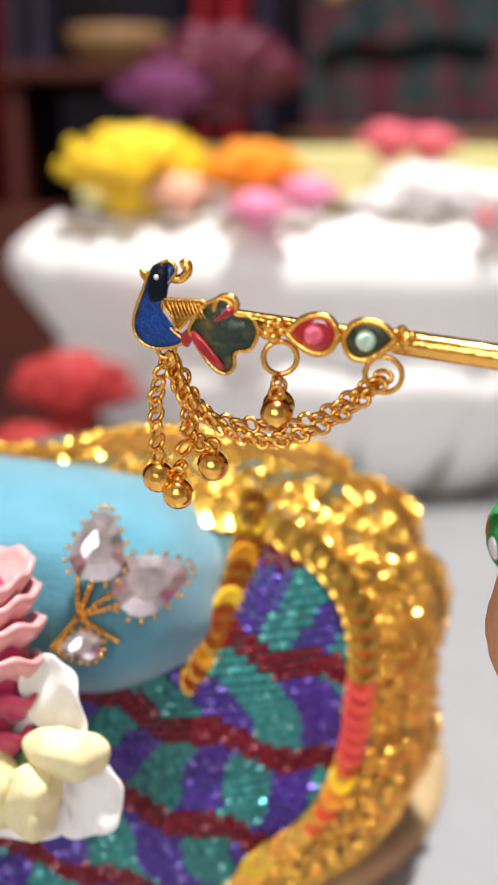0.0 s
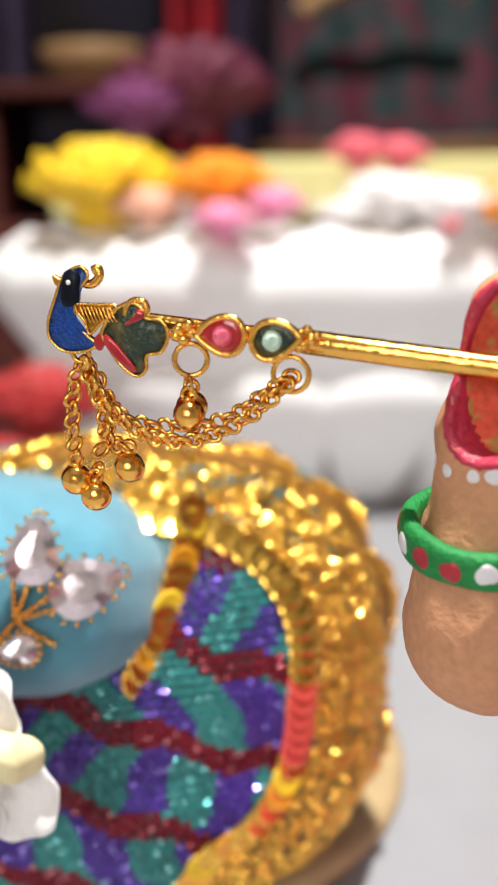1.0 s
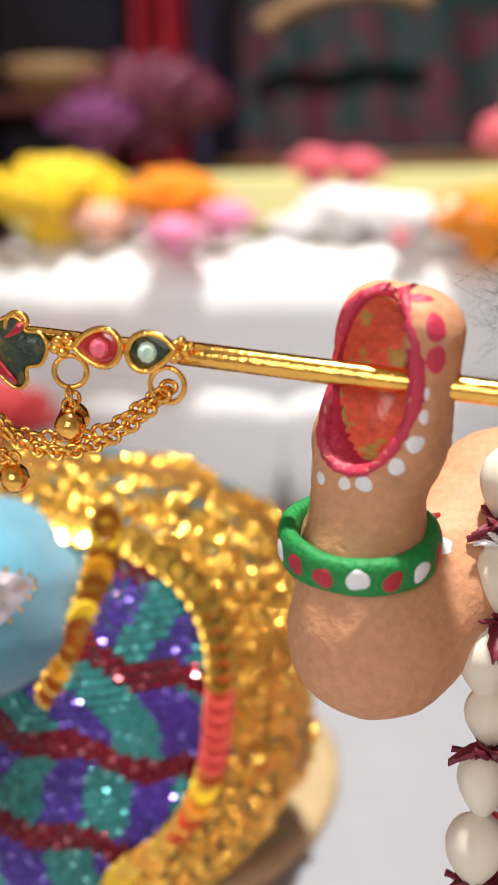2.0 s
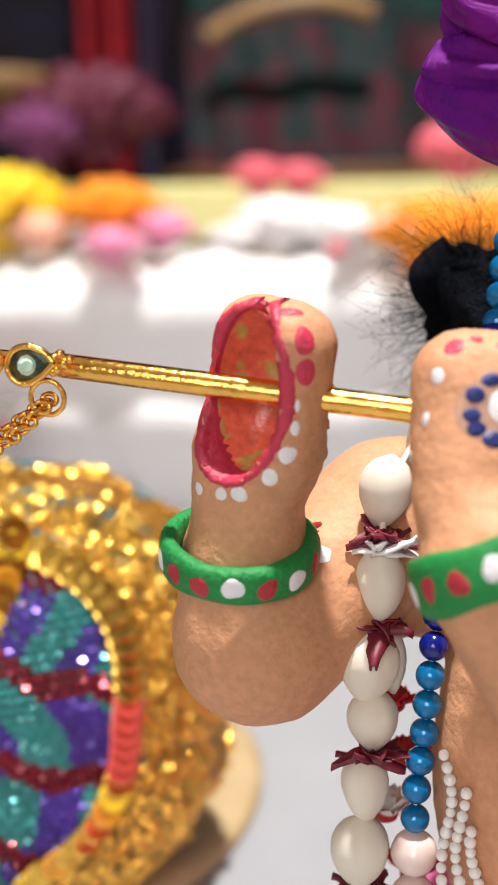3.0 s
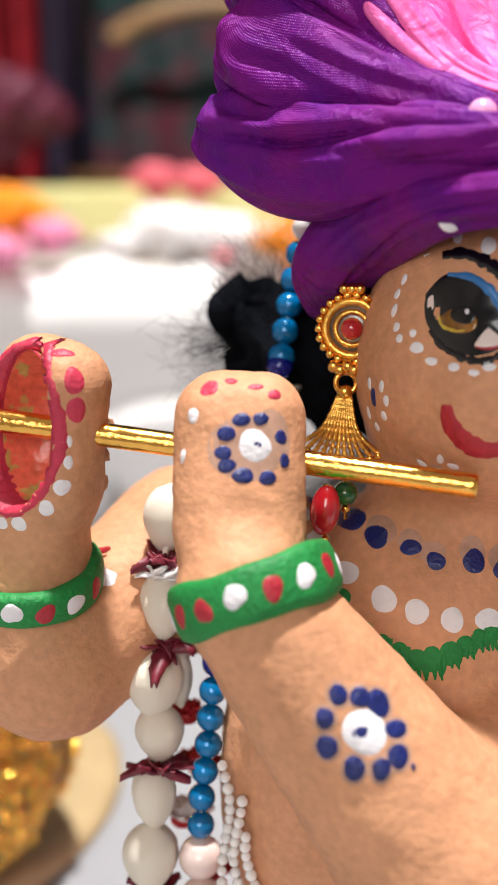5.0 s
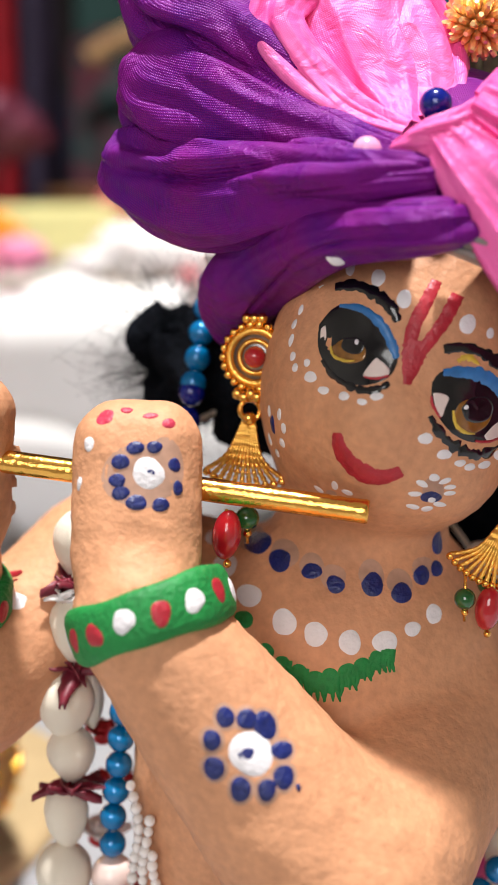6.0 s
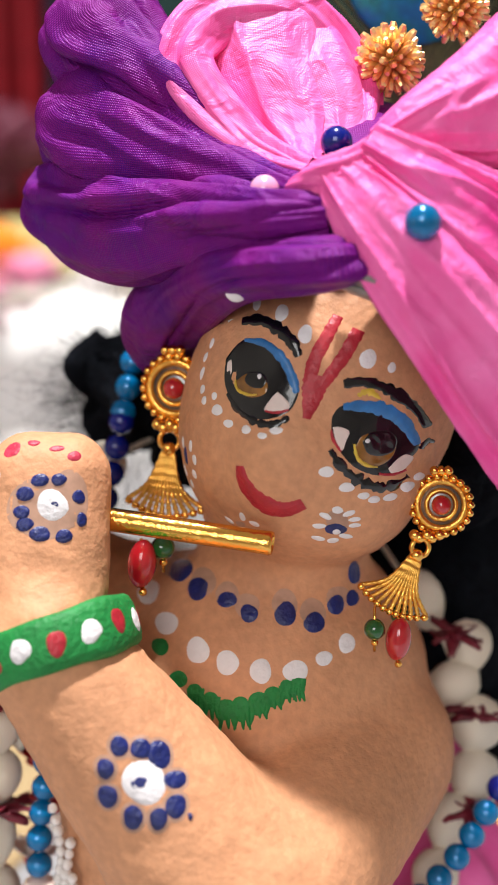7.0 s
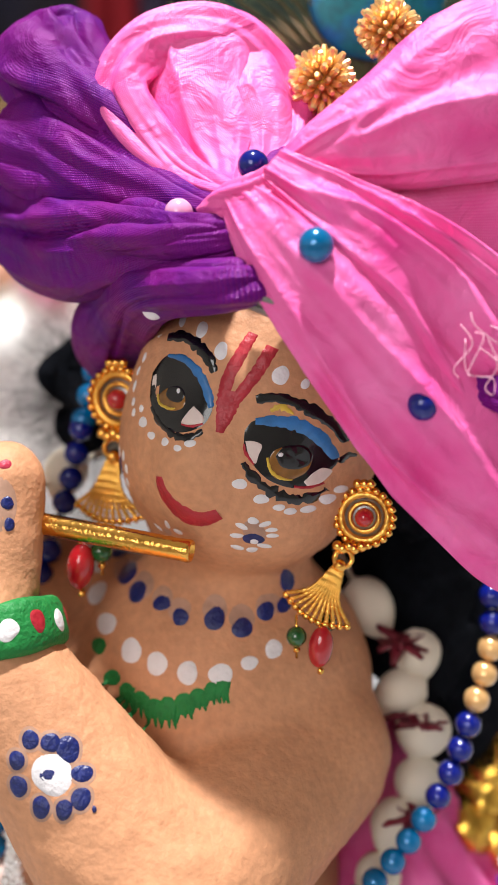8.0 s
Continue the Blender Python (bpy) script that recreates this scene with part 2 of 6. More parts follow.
def loft(bm, rings, close=True, cap=True):
    """Quads between rings of equal length; returns the vertex rings."""
    vr = [[bm.verts.new(p) for p in r] for r in rings]
    k = len(vr[0])
    for a, b in zip(vr, vr[1:]):
        for i in range(k if close else k - 1):
            j = (i + 1) % k
            bm.faces.new((a[i], a[j], b[j], b[i]))
    if cap and close:
        for r in (vr[0], vr[-1]):
            c = bm.verts.new(sum((v.co for v in r), Vector()) / k)
            for i in range(k):
                j = (i + 1) % k
                bm.faces.new((r[i], r[j], c) if r is vr[-1] else (r[j], r[i], c))
    return vr


def curve_at(pts, s):
    """Catmull-Rom through pts (tuples of any length), s from 0 to 1."""
    n = len(pts) - 1
    x = min(max(s, 0.0), 1.0) * n
    i = min(int(x), n - 1)
    f = x - i
    p = [np.array(pts[min(max(j, 0), n)], float) for j in (i - 1, i, i + 1, i + 2)]
    return 0.5 * (2 * p[1] + (p[2] - p[0]) * f + (2 * p[0] - 5 * p[1] + 4 * p[2] - p[3]) * f * f + (3 * p[1] - p[0] - 3 * p[2] + p[3]) * f ** 3)


def tube(bm, pts, r, seg=10, steps=40, cap=True):
    """A round tube along a smooth line; r is a number or a function of s."""
    rings, side = [], None
    for i in range(steps + 1):
        s = i / steps
        p = Vector(curve_at(pts, s))
        t = (Vector(curve_at(pts, min(1, s + 0.01))) - Vector(curve_at(pts, max(0, s - 0.01)))).normalized()
        if side is None:
            side = t.orthogonal().normalized()
        side = (side - t * side.dot(t)).normalized()
        up = t.cross(side)
        rr = r(s) if callable(r) else r
        rings.append([p + (side * math.cos(a) + up * math.sin(a)) * rr for a in (2 * math.pi * k / seg for k in range(seg))])
    return loft(bm, rings, True, cap)


def ball(bm, c, r, seg=16, rings=10, scale=(1, 1, 1), turn=None):
    m = Matrix.Translation(c) @ (turn or Matrix()) @ Matrix.Diagonal((scale[0] * r, scale[1] * r, scale[2] * r, 1))
    bmesh.ops.create_uvsphere(bm, u_segments=seg, v_segments=rings, radius=1, matrix=m)


def ring(bm, c, axis, R, r, seg=24, tseg=8, squash=1.0, turn=0.0):
    """A torus round an axis; squash shortens it along its second diameter."""
    z = Vector(axis).normalized()
    x = z.orthogonal().normalized()
    y = z.cross(x)
    x, y = x * math.cos(turn) + y * math.sin(turn), y * math.cos(turn) - x * math.sin(turn)
    vr = []
    for i in range(seg):
        a = 2 * math.pi * i / seg
        d = x * math.cos(a) + y * math.sin(a)
        e = x * math.cos(a) + y * math.sin(a) * squash
        vr.append([bm.verts.new(Vector(c) + e * R + (d * math.cos(b) + z * math.sin(b)) * r) for b in (2 * math.pi * k / tseg for k in range(tseg))])
    for i in range(seg):
        a, b = vr[i], vr[(i + 1) % seg]
        for k in range(tseg):
            j = (k + 1) % tseg
            bm.faces.new((a[k], b[k], b[j], a[j]))


def ball_mesh(name, r, material, seg=18, rings=12, scale=(1, 1, 1)):
    bm = bmesh.new()
    ball(bm, (0, 0, 0), r, seg, rings, scale)
    me = bpy.data.meshes.new(name)
    bm.to_mesh(me)
    bm.free()
    me.materials.append(material)
    me.polygons.foreach_set("use_smooth", [True] * len(me.polygons))
    return me


# ---- the setting: altar table, room ----
TABLE = 0.025


def slab(name, x0, x1, y0, y1, z0, z1, material, bevel=0.0, label="", category="", kind="structure"):
    bm = bmesh.new()
    bmesh.ops.create_cube(bm, size=1, matrix=Matrix.Translation(((x0 + x1) / 2, (y0 + y1) / 2, (z0 + z1) / 2)) @ Matrix.Diagonal((x1 - x0, y1 - y0, z1 - z0, 1)))
    if bevel:
        bmesh.ops.bevel(bm, geom=bm.edges[:], offset=bevel, segments=3, affect="EDGES")
    return tagged(mesh_ob(name, bm, material, False), label, category, kind=kind)


slab("altar_top", -0.75, 0.85, -0.10, 1.0, -0.01, TABLE, M_TABLE, 0.004, "white polished marble altar shelf under the dolls", "shelf")
slab("altar_base", -0.70, 0.80, -0.05, 0.98, -0.75, -0.01, M_WOOD, 0.006, "dark brown wooden altar base under the marble", "altar")
# Floor, cream walls and ceiling are unseen: added for bounced light and reflections.
slab("floor", -1.6, 1.6, -1.6, 1.2, -0.80, -0.75, M_FLOORR, 0, "unseen grey tiled floor added to close the room", "floor")
slab("wall_north", -1.6, 1.6, 1.0, 1.05, -0.75, 1.8, M_DARK, 0, "dark cloth-lined wall behind the altar", "wall")
for x0, x1, z0, z1 in ((-1.6, -0.96, -0.75, 1.8), (-0.04, 1.6, -0.75, 1.8), (-0.96, -0.04, -0.75, 0.34), (-0.96, -0.04, 1.26, 1.8)):
    slab("wall_south", x0, x1, -1.65, -1.6, z0, z1, M_ROOM, 0, "unseen cream room wall round the added window", "wall")
# Unseen window, added only to house the fill lamp.
window = tagged(new("fill_window"), "unseen white framed window added round the fill light", "window", kind="structure")
for x0, x1, z0, z1 in ((-0.958, -0.92, 0.342, 1.258), (-0.08, -0.042, 0.342, 1.258), (-0.92, -0.08, 0.342, 0.38), (-0.92, -0.08, 1.22, 1.258), (-0.51, -0.49, 0.38, 1.22)):
    bm = bmesh.new()
    bmesh.ops.create_cube(bm, size=1, matrix=Matrix.Translation(((x0 + x1) / 2, -1.63, (z0 + z1) / 2)) @ Matrix.Diagonal((x1 - x0, 0.04, z1 - z0, 1)))
    part("window_frame", bm, M_PLASTIC, window, smooth=False)
slab("wall_west", -1.65, -1.6, -1.6, 1.05, -0.75, 1.8, M_ROOM, 0, "unseen cream room wall added for bounced light", "wall")
slab("wall_east", 1.6, 1.65, -1.6, 1.05, -0.75, 1.8, M_ROOM, 0, "unseen cream room wall added for bounced light", "wall")
slab("ceiling", -1.65, 1.65, -1.65, 1.05, 1.8, 1.85, M_ROOM, 0, "unseen cream ceiling added for bounced light", "ceiling")

# ---- the clay doll: one blended solid with its paint ----


def unit(v):
    v = np.array(v, float)
    return v / np.linalg.norm(v)


FACE_N = unit((-0.37, -0.93, 0.04))
FACE_U = np.array((0.44, -0.14, 0.88))
FACE_U = unit(FACE_U - FACE_N * FACE_U.dot(FACE_N))
FACE_R = np.cross(FACE_U, -FACE_N)
FACE_O = np.array((0.104, 0.1185, 0.160))
PALM_N = unit((-0.74, -0.67, 0.0))
PALM_T = np.array((-PALM_N[1], PALM_N[0], 0.0))
PALM_UP = unit(np.array((0.0, 0.0, 1.0)) + 0.17 * PALM_T)
PALM_S = np.cross(PALM_N, PALM_UP) * -1


def ellipsoid(p, c, r, axes=None):
    q = p - np.array(c)
    if axes is not None:
        q = q @ np.array(axes).T
    k0 = np.linalg.norm(q / r, axis=-1)
    k1 = np.linalg.norm(q / np.square(r), axis=-1) + 1e-9
    return k0 * (k0 - 1) / k1


def cone(p, a, b, ra, rb):
    a, b = np.array(a), np.array(b)
    h = np.clip(((p - a) @ (b - a)) / (b - a).dot(b - a), 0, 1)
    return np.linalg.norm(p - a - h[..., None] * (b - a), axis=-1) - (ra + (rb - ra) * h)


def rbox(p, c, half, r, axes):
    q = np.abs((p - np.array(c)) @ np.array(axes).T) - (np.array(half) - r)
    return np.linalg.norm(np.maximum(q, 0), axis=-1) + np.minimum(q.max(-1), 0) - r


def blend(a, b, k):
    h = np.maximum(k - np.abs(a - b), 0) / k
    return np.minimum(a, b) - h * h * k / 4


def cavity(p):
    c = np.array((0.0450, 0.1365, 0.1496)) + PALM_N * 0.0062
    return ellipsoid(p, c, np.array((0.0061, 0.0098, 0.0110)), (PALM_S, PALM_N, PALM_UP))


def doll(p):
    face = (FACE_R, FACE_N, FACE_U)
    d = ellipsoid(p, (0.1090, 0.1405, 0.1605), np.array((0.0195, 0.0225, 0.0235)), face)
    d = blend(d, ellipsoid(p, (0.1047, 0.1345, 0.1500), np.array((0.0158, 0.0145, 0.0118)), face), 0.008)
    d = blend(d, ellipsoid(p, (0.1002, 0.1208, 0.1545), np.array((0.0030, 0.0030, 0.0040)), face), 0.007)
    d = blend(d, cone(p, (0.1025, 0.142, 0.142), (0.1025, 0.144, 0.126), 0.0112, 0.0120), 0.005)
    body = ellipsoid(p, (0.102, 0.1460, 0.1140), np.array((0.0235, 0.0235, 0.0200)))
    body = blend(body, ellipsoid(p, (0.0920, 0.1405, 0.094), np.array((0.0245, 0.0180, 0.038))), 0.008)
    body = blend(body, cone(p, (0.102, 0.152, 0.075), (0.102, 0.154, 0.030), 0.018, 0.022), 0.012)
    body = blend(body, ellipsoid(p, (0.1025, 0.1435, 0.1235), np.array((0.0175, 0.0168, 0.0120))), 0.007)
    d = blend(d, body, 0.006)
    # the arm held in front
    arm = cone(p, (0.1135, 0.1365, 0.1060), (0.0950, 0.1120, 0.0950), 0.0142, 0.0138)
    arm = blend(arm, cone(p, (0.0940, 0.1118, 0.0960), (0.0690, 0.1180, 0.1305), 0.0136, 0.0086), 0.003)
    d = blend(d, arm, 0.0022)
    up = unit((0.05, 0.33, 1.0))
    side = unit(np.cross((0, 1, 0), up))
    d = blend(d, rbox(p, (0.0692, 0.1240, 0.1446), (0.0084, 0.0062, 0.0130), 0.0060, (side, np.cross(up, side), up)), 0.003)
    # the far arm with its hollow palm
    arm = cone(p, (0.0415, 0.1405, 0.126), (0.043, 0.142, 0.1145), 0.0085, 0.0112)
    arm = blend(arm, cone(p, (0.044, 0.143, 0.1145), (0.065, 0.157, 0.125), 0.0112, 0.0130), 0.004)
    arm = blend(arm, cone(p, (0.065, 0.157, 0.125), (0.088, 0.152, 0.117), 0.0130, 0.0150), 0.004)
    d = blend(d, arm, 0.005)
    palm = rbox(p, (0.0450, 0.1365, 0.1488), (0.0082, 0.0058, 0.0124), 0.0054, (PALM_S, PALM_N, PALM_UP))
    palm = blend(palm, cone(p, (0.0425, 0.1395, 0.140), (0.0415, 0.1400, 0.124), 0.0075, 0.0078), 0.004)
    for i, z in enumerate((0.1392, 0.1408, 0.1425, 0.1440, 0.1452, 0.1470, 0.1486, 0.1502, 0.1516, 0.1533)):
        c = (0.0528 + 0.0010 * math.sin(i * 2.3) - (0.156 - z) * 0.10, 0.1372 + 0.0008 * math.cos(i * 1.7), z)
        palm = blend(palm, cone(p, c, (c[0], c[1], z + 0.0008), 0.0005 + 0.0002 * (i % 3), 0.0005), 0.0007)
    d = blend(d, palm, 0.0015)
    return np.maximum(d, -cavity(p))


def surface_nets(f, lo, hi, h):
    """A quad skin on f = 0: one vertex in each cell that the surface crosses, drawn onto it."""
    axes = [np.arange(a, b, h) for a, b in zip(lo, hi)]
    g = np.stack(np.meshgrid(*axes, indexing="ij"), -1)
    v = np.concatenate([f(s) for s in np.array_split(g, 12)])
    ins = v < 0
    c = [ins[i:ins.shape[0] - 1 + i, j:ins.shape[1] - 1 + j, k:ins.shape[2] - 1 + k] for i in (0, 1) for j in (0, 1) for k in (0, 1)]
    cnt = sum(x.astype(np.int8) for x in c)
    cut = (cnt > 0) & (cnt < 8)
    idx = np.full(cut.shape, -1, int)
    idx[cut] = np.arange(cut.sum())
    p = np.argwhere(cut) * h + np.array(lo) + h / 2
    e = h * 0.2
    for _ in range(5):
        grad = np.stack([f(p + np.eye(3)[k] * e) - f(p - np.eye(3)[k] * e) for k in range(3)], -1) / (2 * e)
        step = f(p)[:, None] * grad / (np.square(grad).sum(-1, keepdims=True) + 1e-6)
        p = p - np.clip(step, -h, h)
    faces = []
    n = ins.shape
    for ax in range(3):
        b, d = (ax + 1) % 3, (ax + 2) % 3
        lo_s, hi_s = [slice(None)] * 3, [slice(None)] * 3
        lo_s[ax], hi_s[ax] = slice(0, n[ax] - 1), slice(1, n[ax])
        first, last = ins[tuple(lo_s)], ins[tuple(hi_s)]
        at = np.argwhere(first != last)
        at = at[(at[:, b] > 0) & (at[:, d] > 0) & (at[:, b] < n[b] - 1) & (at[:, d] < n[d] - 1)]
        eb, ed = np.eye(3, dtype=int)[b], np.eye(3, dtype=int)[d]
        q = np.stack([idx[tuple((at + o).T)] for o in (-eb - ed, -ed, 0 * eb, -eb)], -1)
        out = first[tuple(at.T)]
        q[~out] = q[~out][:, ::-1]
        faces.append(q)
    return p, np.concatenate(faces)


from mathutils.bvhtree import BVHTree

PTS, QUADS = surface_nets(doll, (0.026, 0.094, 0.0235), (0.142, 0.186, 0.188), 0.0010)
doll_mats = [M_CLAY, M_CORAL, M_ROSE, M_GREEN, M_WHITE, M_BLUE, M_HALO, M_RED, M_BLACK, M_SKY, M_AMBER, M_YELLOW, M_SCLERA]
CLAY, CORAL, ROSE, GREEN, WHITE, BLUE, HALO, RED, BLACK, SKY, AMBER, YELLOW, SCLERA = range(13)
grad = np.stack([doll(PTS + np.eye(3)[k] * 3e-4) - doll(PTS - np.eye(3)[k] * 3e-4) for k in range(3)], -1)
grad /= np.linalg.norm(grad, axis=-1, keepdims=True) + 1e-9
lumps = np.array([0.00026 * noise.noise(Vector(q) * 260) + 0.00013 * noise.noise(Vector(q) * 700) - 0.0007 * max(0.0, noise.noise(Vector(q) * 420 + Vector((5, 1, 2))) - 0.42) for q in PTS])
PTS = PTS + grad * (lumps * (np.abs(cavity(PTS)) > 0.0007))[:, None]
doll_bm = bmesh.new()
verts = [doll_bm.verts.new(p) for p in PTS]
mid = PTS[QUADS].mean(1)
cav = cavity(mid)
slot = np.where(np.abs(cav) < 0.0006, ROSE, CLAY)
for q, s in zip(QUADS, slot):
    try:
        fc = doll_bm.faces.new([verts[i] for i in q])
        fc.material_index, fc.smooth = int(s), True
    except ValueError:
        pass


def bangle(c, axis, R, wide, thick):
    """A painted clay band: a rounded flat ring."""
    z = Vector(axis).normalized()
    x = z.orthogonal().normalized()
    y = z.cross(x)
    rows = []
    for i in range(56):
        a = 2 * math.pi * i / 56
        d = x * math.cos(a) + y * math.sin(a)
        w = 1 + 0.05 * math.sin(3 * a) + 0.03 * math.sin(7 * a)
        rows.append([doll_bm.verts.new(Vector(c) + d * (R + thick * math.copysign(abs(math.cos(b)) ** 0.7, math.cos(b))) + z * wide * w * math.copysign(abs(math.sin(b)) ** 0.7, math.sin(b))) for b in (2 * math.pi * k / 14 for k in range(14))])
    for i in range(56):
        a, b = rows[i], rows[(i + 1) % 56]
        for k in range(14):
            j = (k + 1) % 14
            fc = doll_bm.faces.new((a[k], b[k], b[j], a[j]))
            fc.material_index, fc.smooth = GREEN, True


B1 = (0.0408, 0.1388, 0.1280), unit((-0.02, 0.26, -1))
B2 = (0.0705, 0.1190, 0.1306), unit((0.30, -0.33, -1.0))
bangle(*B1, 0.0094, 0.0026, 0.0013)
bangle(*B2, 0.0095, 0.0036, 0.0015)
bmesh.ops.recalc_face_normals(doll_bm, faces=doll_bm.faces[:])
SKIN = BVHTree.FromBMesh(doll_bm)


def dab(at, n, rx, ry, material, lift=0.00025, turn=0.0, wob=0.07, seed=0, back=0.012):
    """A raised dab of paint on the skin: an uneven oval laid along n."""
    n = Vector(n).normalized()
    x = n.cross(Vector((0, 0, 1))).normalized() * -1
    y = n.cross(x) * -1 if n.cross(x).z < 0 else n.cross(x)
    x, y = x * math.cos(turn) + y * math.sin(turn), y * math.cos(turn) - x * math.sin(turn)
    rnd = random.Random(seed * 7919 + int(at[0] * 1e6) + int(at[2] * 1e6))
    ph = [rnd.uniform(0, 6.28) for _ in range(3)]
    rows, seg = [], 24
    for j, f in enumerate((0.0, 0.45, 0.8, 1.0)):
        row = []
        for i in range(1 if j == 0 else seg):
            a = 2 * math.pi * i / seg
            w = 1 + wob * (0.6 * math.sin(2 * a + ph[0]) + 0.5 * math.sin(3 * a + ph[1]) + 0.15 * math.sin(5 * a + ph[2]))
            o = Vector(at) + x * math.cos(a) * rx * f * w + y * math.sin(a) * ry * f * w
            hit = SKIN.ray_cast(o + n * back, -n, back * 2.2)
            if hit[0] is None:
                hit = SKIN.find_nearest(o)
            row.append(doll_bm.verts.new(hit[0] + hit[1] * (lift * (1.0, 0.95, 0.75, -0.15)[j] + 0.00003)))
        rows.append(row)
    for i in range(seg):
        k = (i + 1) % seg
        fs = [doll_bm.faces.new((rows[0][0], rows[1][i], rows[1][k]))]
        for a, b in zip(rows[1:], rows[2:]):
            fs.append(doll_bm.faces.new((a[i], b[i], b[k], a[k])))
        for fc in fs:
            fc.material_index, fc.smooth = material, True


def stroke(pts, widths, n, material, lift=0.00025, closed=False, steps=26, wob=0.1, back=0.012, seed=0):
    """A brush stroke along a line of places, laid on the skin along n."""
    n = Vector(n).normalized()
    rnd = random.Random(seed + 5)
    rows = []
    for i in range(steps + 1):
        s = i / steps
        p = Vector(curve_at(pts, s))
        t = Vector(curve_at(pts, min(1, s + 0.03))) - Vector(curve_at(pts, max(0, s - 0.03)))
        side = n.cross(t).normalized()
        w = float(curve_at([(x,) for x in widths], s)[0]) * (1 + rnd.uniform(-wob, wob))
        row = []
        for k, f in enumerate((-1, -0.7, 0, 0.7, 1)):
            o = p + side * w * f
            hit = SKIN.ray_cast(o + n * back, -n, back * 2.2)
            if hit[0] is None:
                hit = SKIN.find_nearest(o)
            row.append(doll_bm.verts.new(hit[0] + hit[1] * (lift * (-0.15, 0.8, 1, 0.8, -0.15)[k] + 0.00003)))
        rows.append(row)
    for a, b in zip(rows, rows[1:]):
        for k in range(4):
            fc = doll_bm.faces.new((a[k], b[k], b[k + 1], a[k + 1]))
            fc.material_index, fc.smooth = material, True


def on_face(a, b):
    return Vector(FACE_O + (FACE_R * a + FACE_U * b) * 1e-3)


def face_dab(a, b, rx, ry, material, lift, turn=0.0):
    dab(on_face(a, b), FACE_N, rx * 1e-3, ry * 1e-3, material, lift, turn, back=0.02)


def face_stroke(pts, widths, material, lift, steps, wob):
    stroke([tuple(on_face(*q)) for q in pts], [w * 1e-3 for w in widths], FACE_N, material, lift, False, steps, wob, 0.02, len(pts))


def face_patch(outline, material, lift):
    """A flat area of paint inside a smooth outline on the face."""
    edge = [curve_at(outline + outline[:1], i / 44) for i in range(44)]
    mid_p = sum(edge) / 44
    n = Vector(FACE_N)
    rows = []
    for f in (0.0, 0.2, 0.4, 0.6, 0.8, 0.95, 1.0):
        row = []
        for q in (edge if f else edge[:1]):
            c = mid_p + (q - mid_p) * f
            hit = SKIN.ray_cast(on_face(*c) + n * 0.02, -n, 0.045)
            if hit[0] is None:
                hit = SKIN.find_nearest(on_face(*c))
            row.append(doll_bm.verts.new(hit[0] + hit[1] * (lift if f < 1 else lift * 0.3)))
        rows.append(row)
    for i in range(44):
        j = (i + 1) % 44
        fs = [doll_bm.faces.new((rows[0][0], rows[1][i], rows[1][j]))]
        fs += [doll_bm.faces.new((a[i], b[i], b[j], a[j])) for a, b in zip(rows[1:], rows[2:])]
        for fc in fs:
            fc.material_index, fc.smooth = material, True


def skin_dab(x, y, z, rx, ry, material, lift, wob=0.07):
    at = Vector((x, y, z)) * 1e-3
    near = SKIN.find_nearest(at)
    dab(near[0], near[1], rx * 1e-3, ry * 1e-3, material, lift, 0.0, wob, back=0.0035)


def chest_dab(x, y, z, rx, ry, material, lift, wob=0.07):
    dab(Vector((x, y, z)) * 1e-3, (-0.08, -0.96, 0.26), rx * 1e-3, ry * 1e-3, material, lift, 0.0, wob, back=0.0045)


# eyes, brows, lips and brow mark
face_patch([(14.22, 0.22), (13.16, 3.52), (9.97, 4.87), (6.16, 4.53), (3.22, 2.55), (2.39, 0.6), (2.66, -1.23), (4.53, -3.12), (7.01, -4.15), (9.85, -4.02), (12.79, -2.33)], BLACK, 6e-5)
face_patch([(5.07, 0.52), (3.1, 0.1), (2.7, -0.72), (3.96, -1.66), (5.41, -2.31), (5.39, -0.58)], SCLERA, 1.3e-4)
face_patch([(13.6, -0.08), (13.23, 0.54), (12.4, -0.65), (12.38, -1.49), (13.12, -1.1)], SCLERA, 1.3e-4)
face_patch([(11.09, -1.38), (10.1, 0.35), (8.1, 1.1), (6.7, 0.55), (6.48, -0.69), (7.97, -1.98), (9.77, -2.26)], AMBER, 1.3e-4)
face_patch([(10.16, 0.43), (8.53, 1.4), (7.16, 0.99), (7.18, -0.18), (8.65, -0.9), (9.93, -0.67)], BLACK, 1.9e-4)
face_stroke([(12.84, 3.7), (9.88, 4.76), (6.63, 4.26), (3.88, 2.55), (2.83, 1.53)], [0.24, 0.53, 0.62, 0.62, 0.29], SKY, 1.6e-4, 26, 0.2)
face_stroke([(11.15, -1.3), (10.2, -2.13), (8.46, -1.89), (7.37, -1.23)], [0.15, 0.24, 0.24, 0.10], YELLOW, 2.2e-4, 14, 0.2)
face_stroke([(5.24, -2.32), (3.84, -1.8), (2.58, -0.71)], [0.10, 0.19, 0.14], RED, 1.8e-4, 10, 0.2)
face_stroke([(11.35, -3.42), (8.65, -4.38), (5.46, -4.09), (3.17, -3), (2.04, -1.45)], [0.29, 0.43, 0.43, 0.48, 0.24], BLACK, 1.1e-4, 26, 0.5)
face_stroke([(14.77, 5.43), (12.32, 6.93), (9.05, 7.24), (6.5, 6.67), (4.99, 5.62)], [0.53, 0.72, 0.77, 0.77, 0.38], BLACK, 1.2e-4, 26, 0.3)
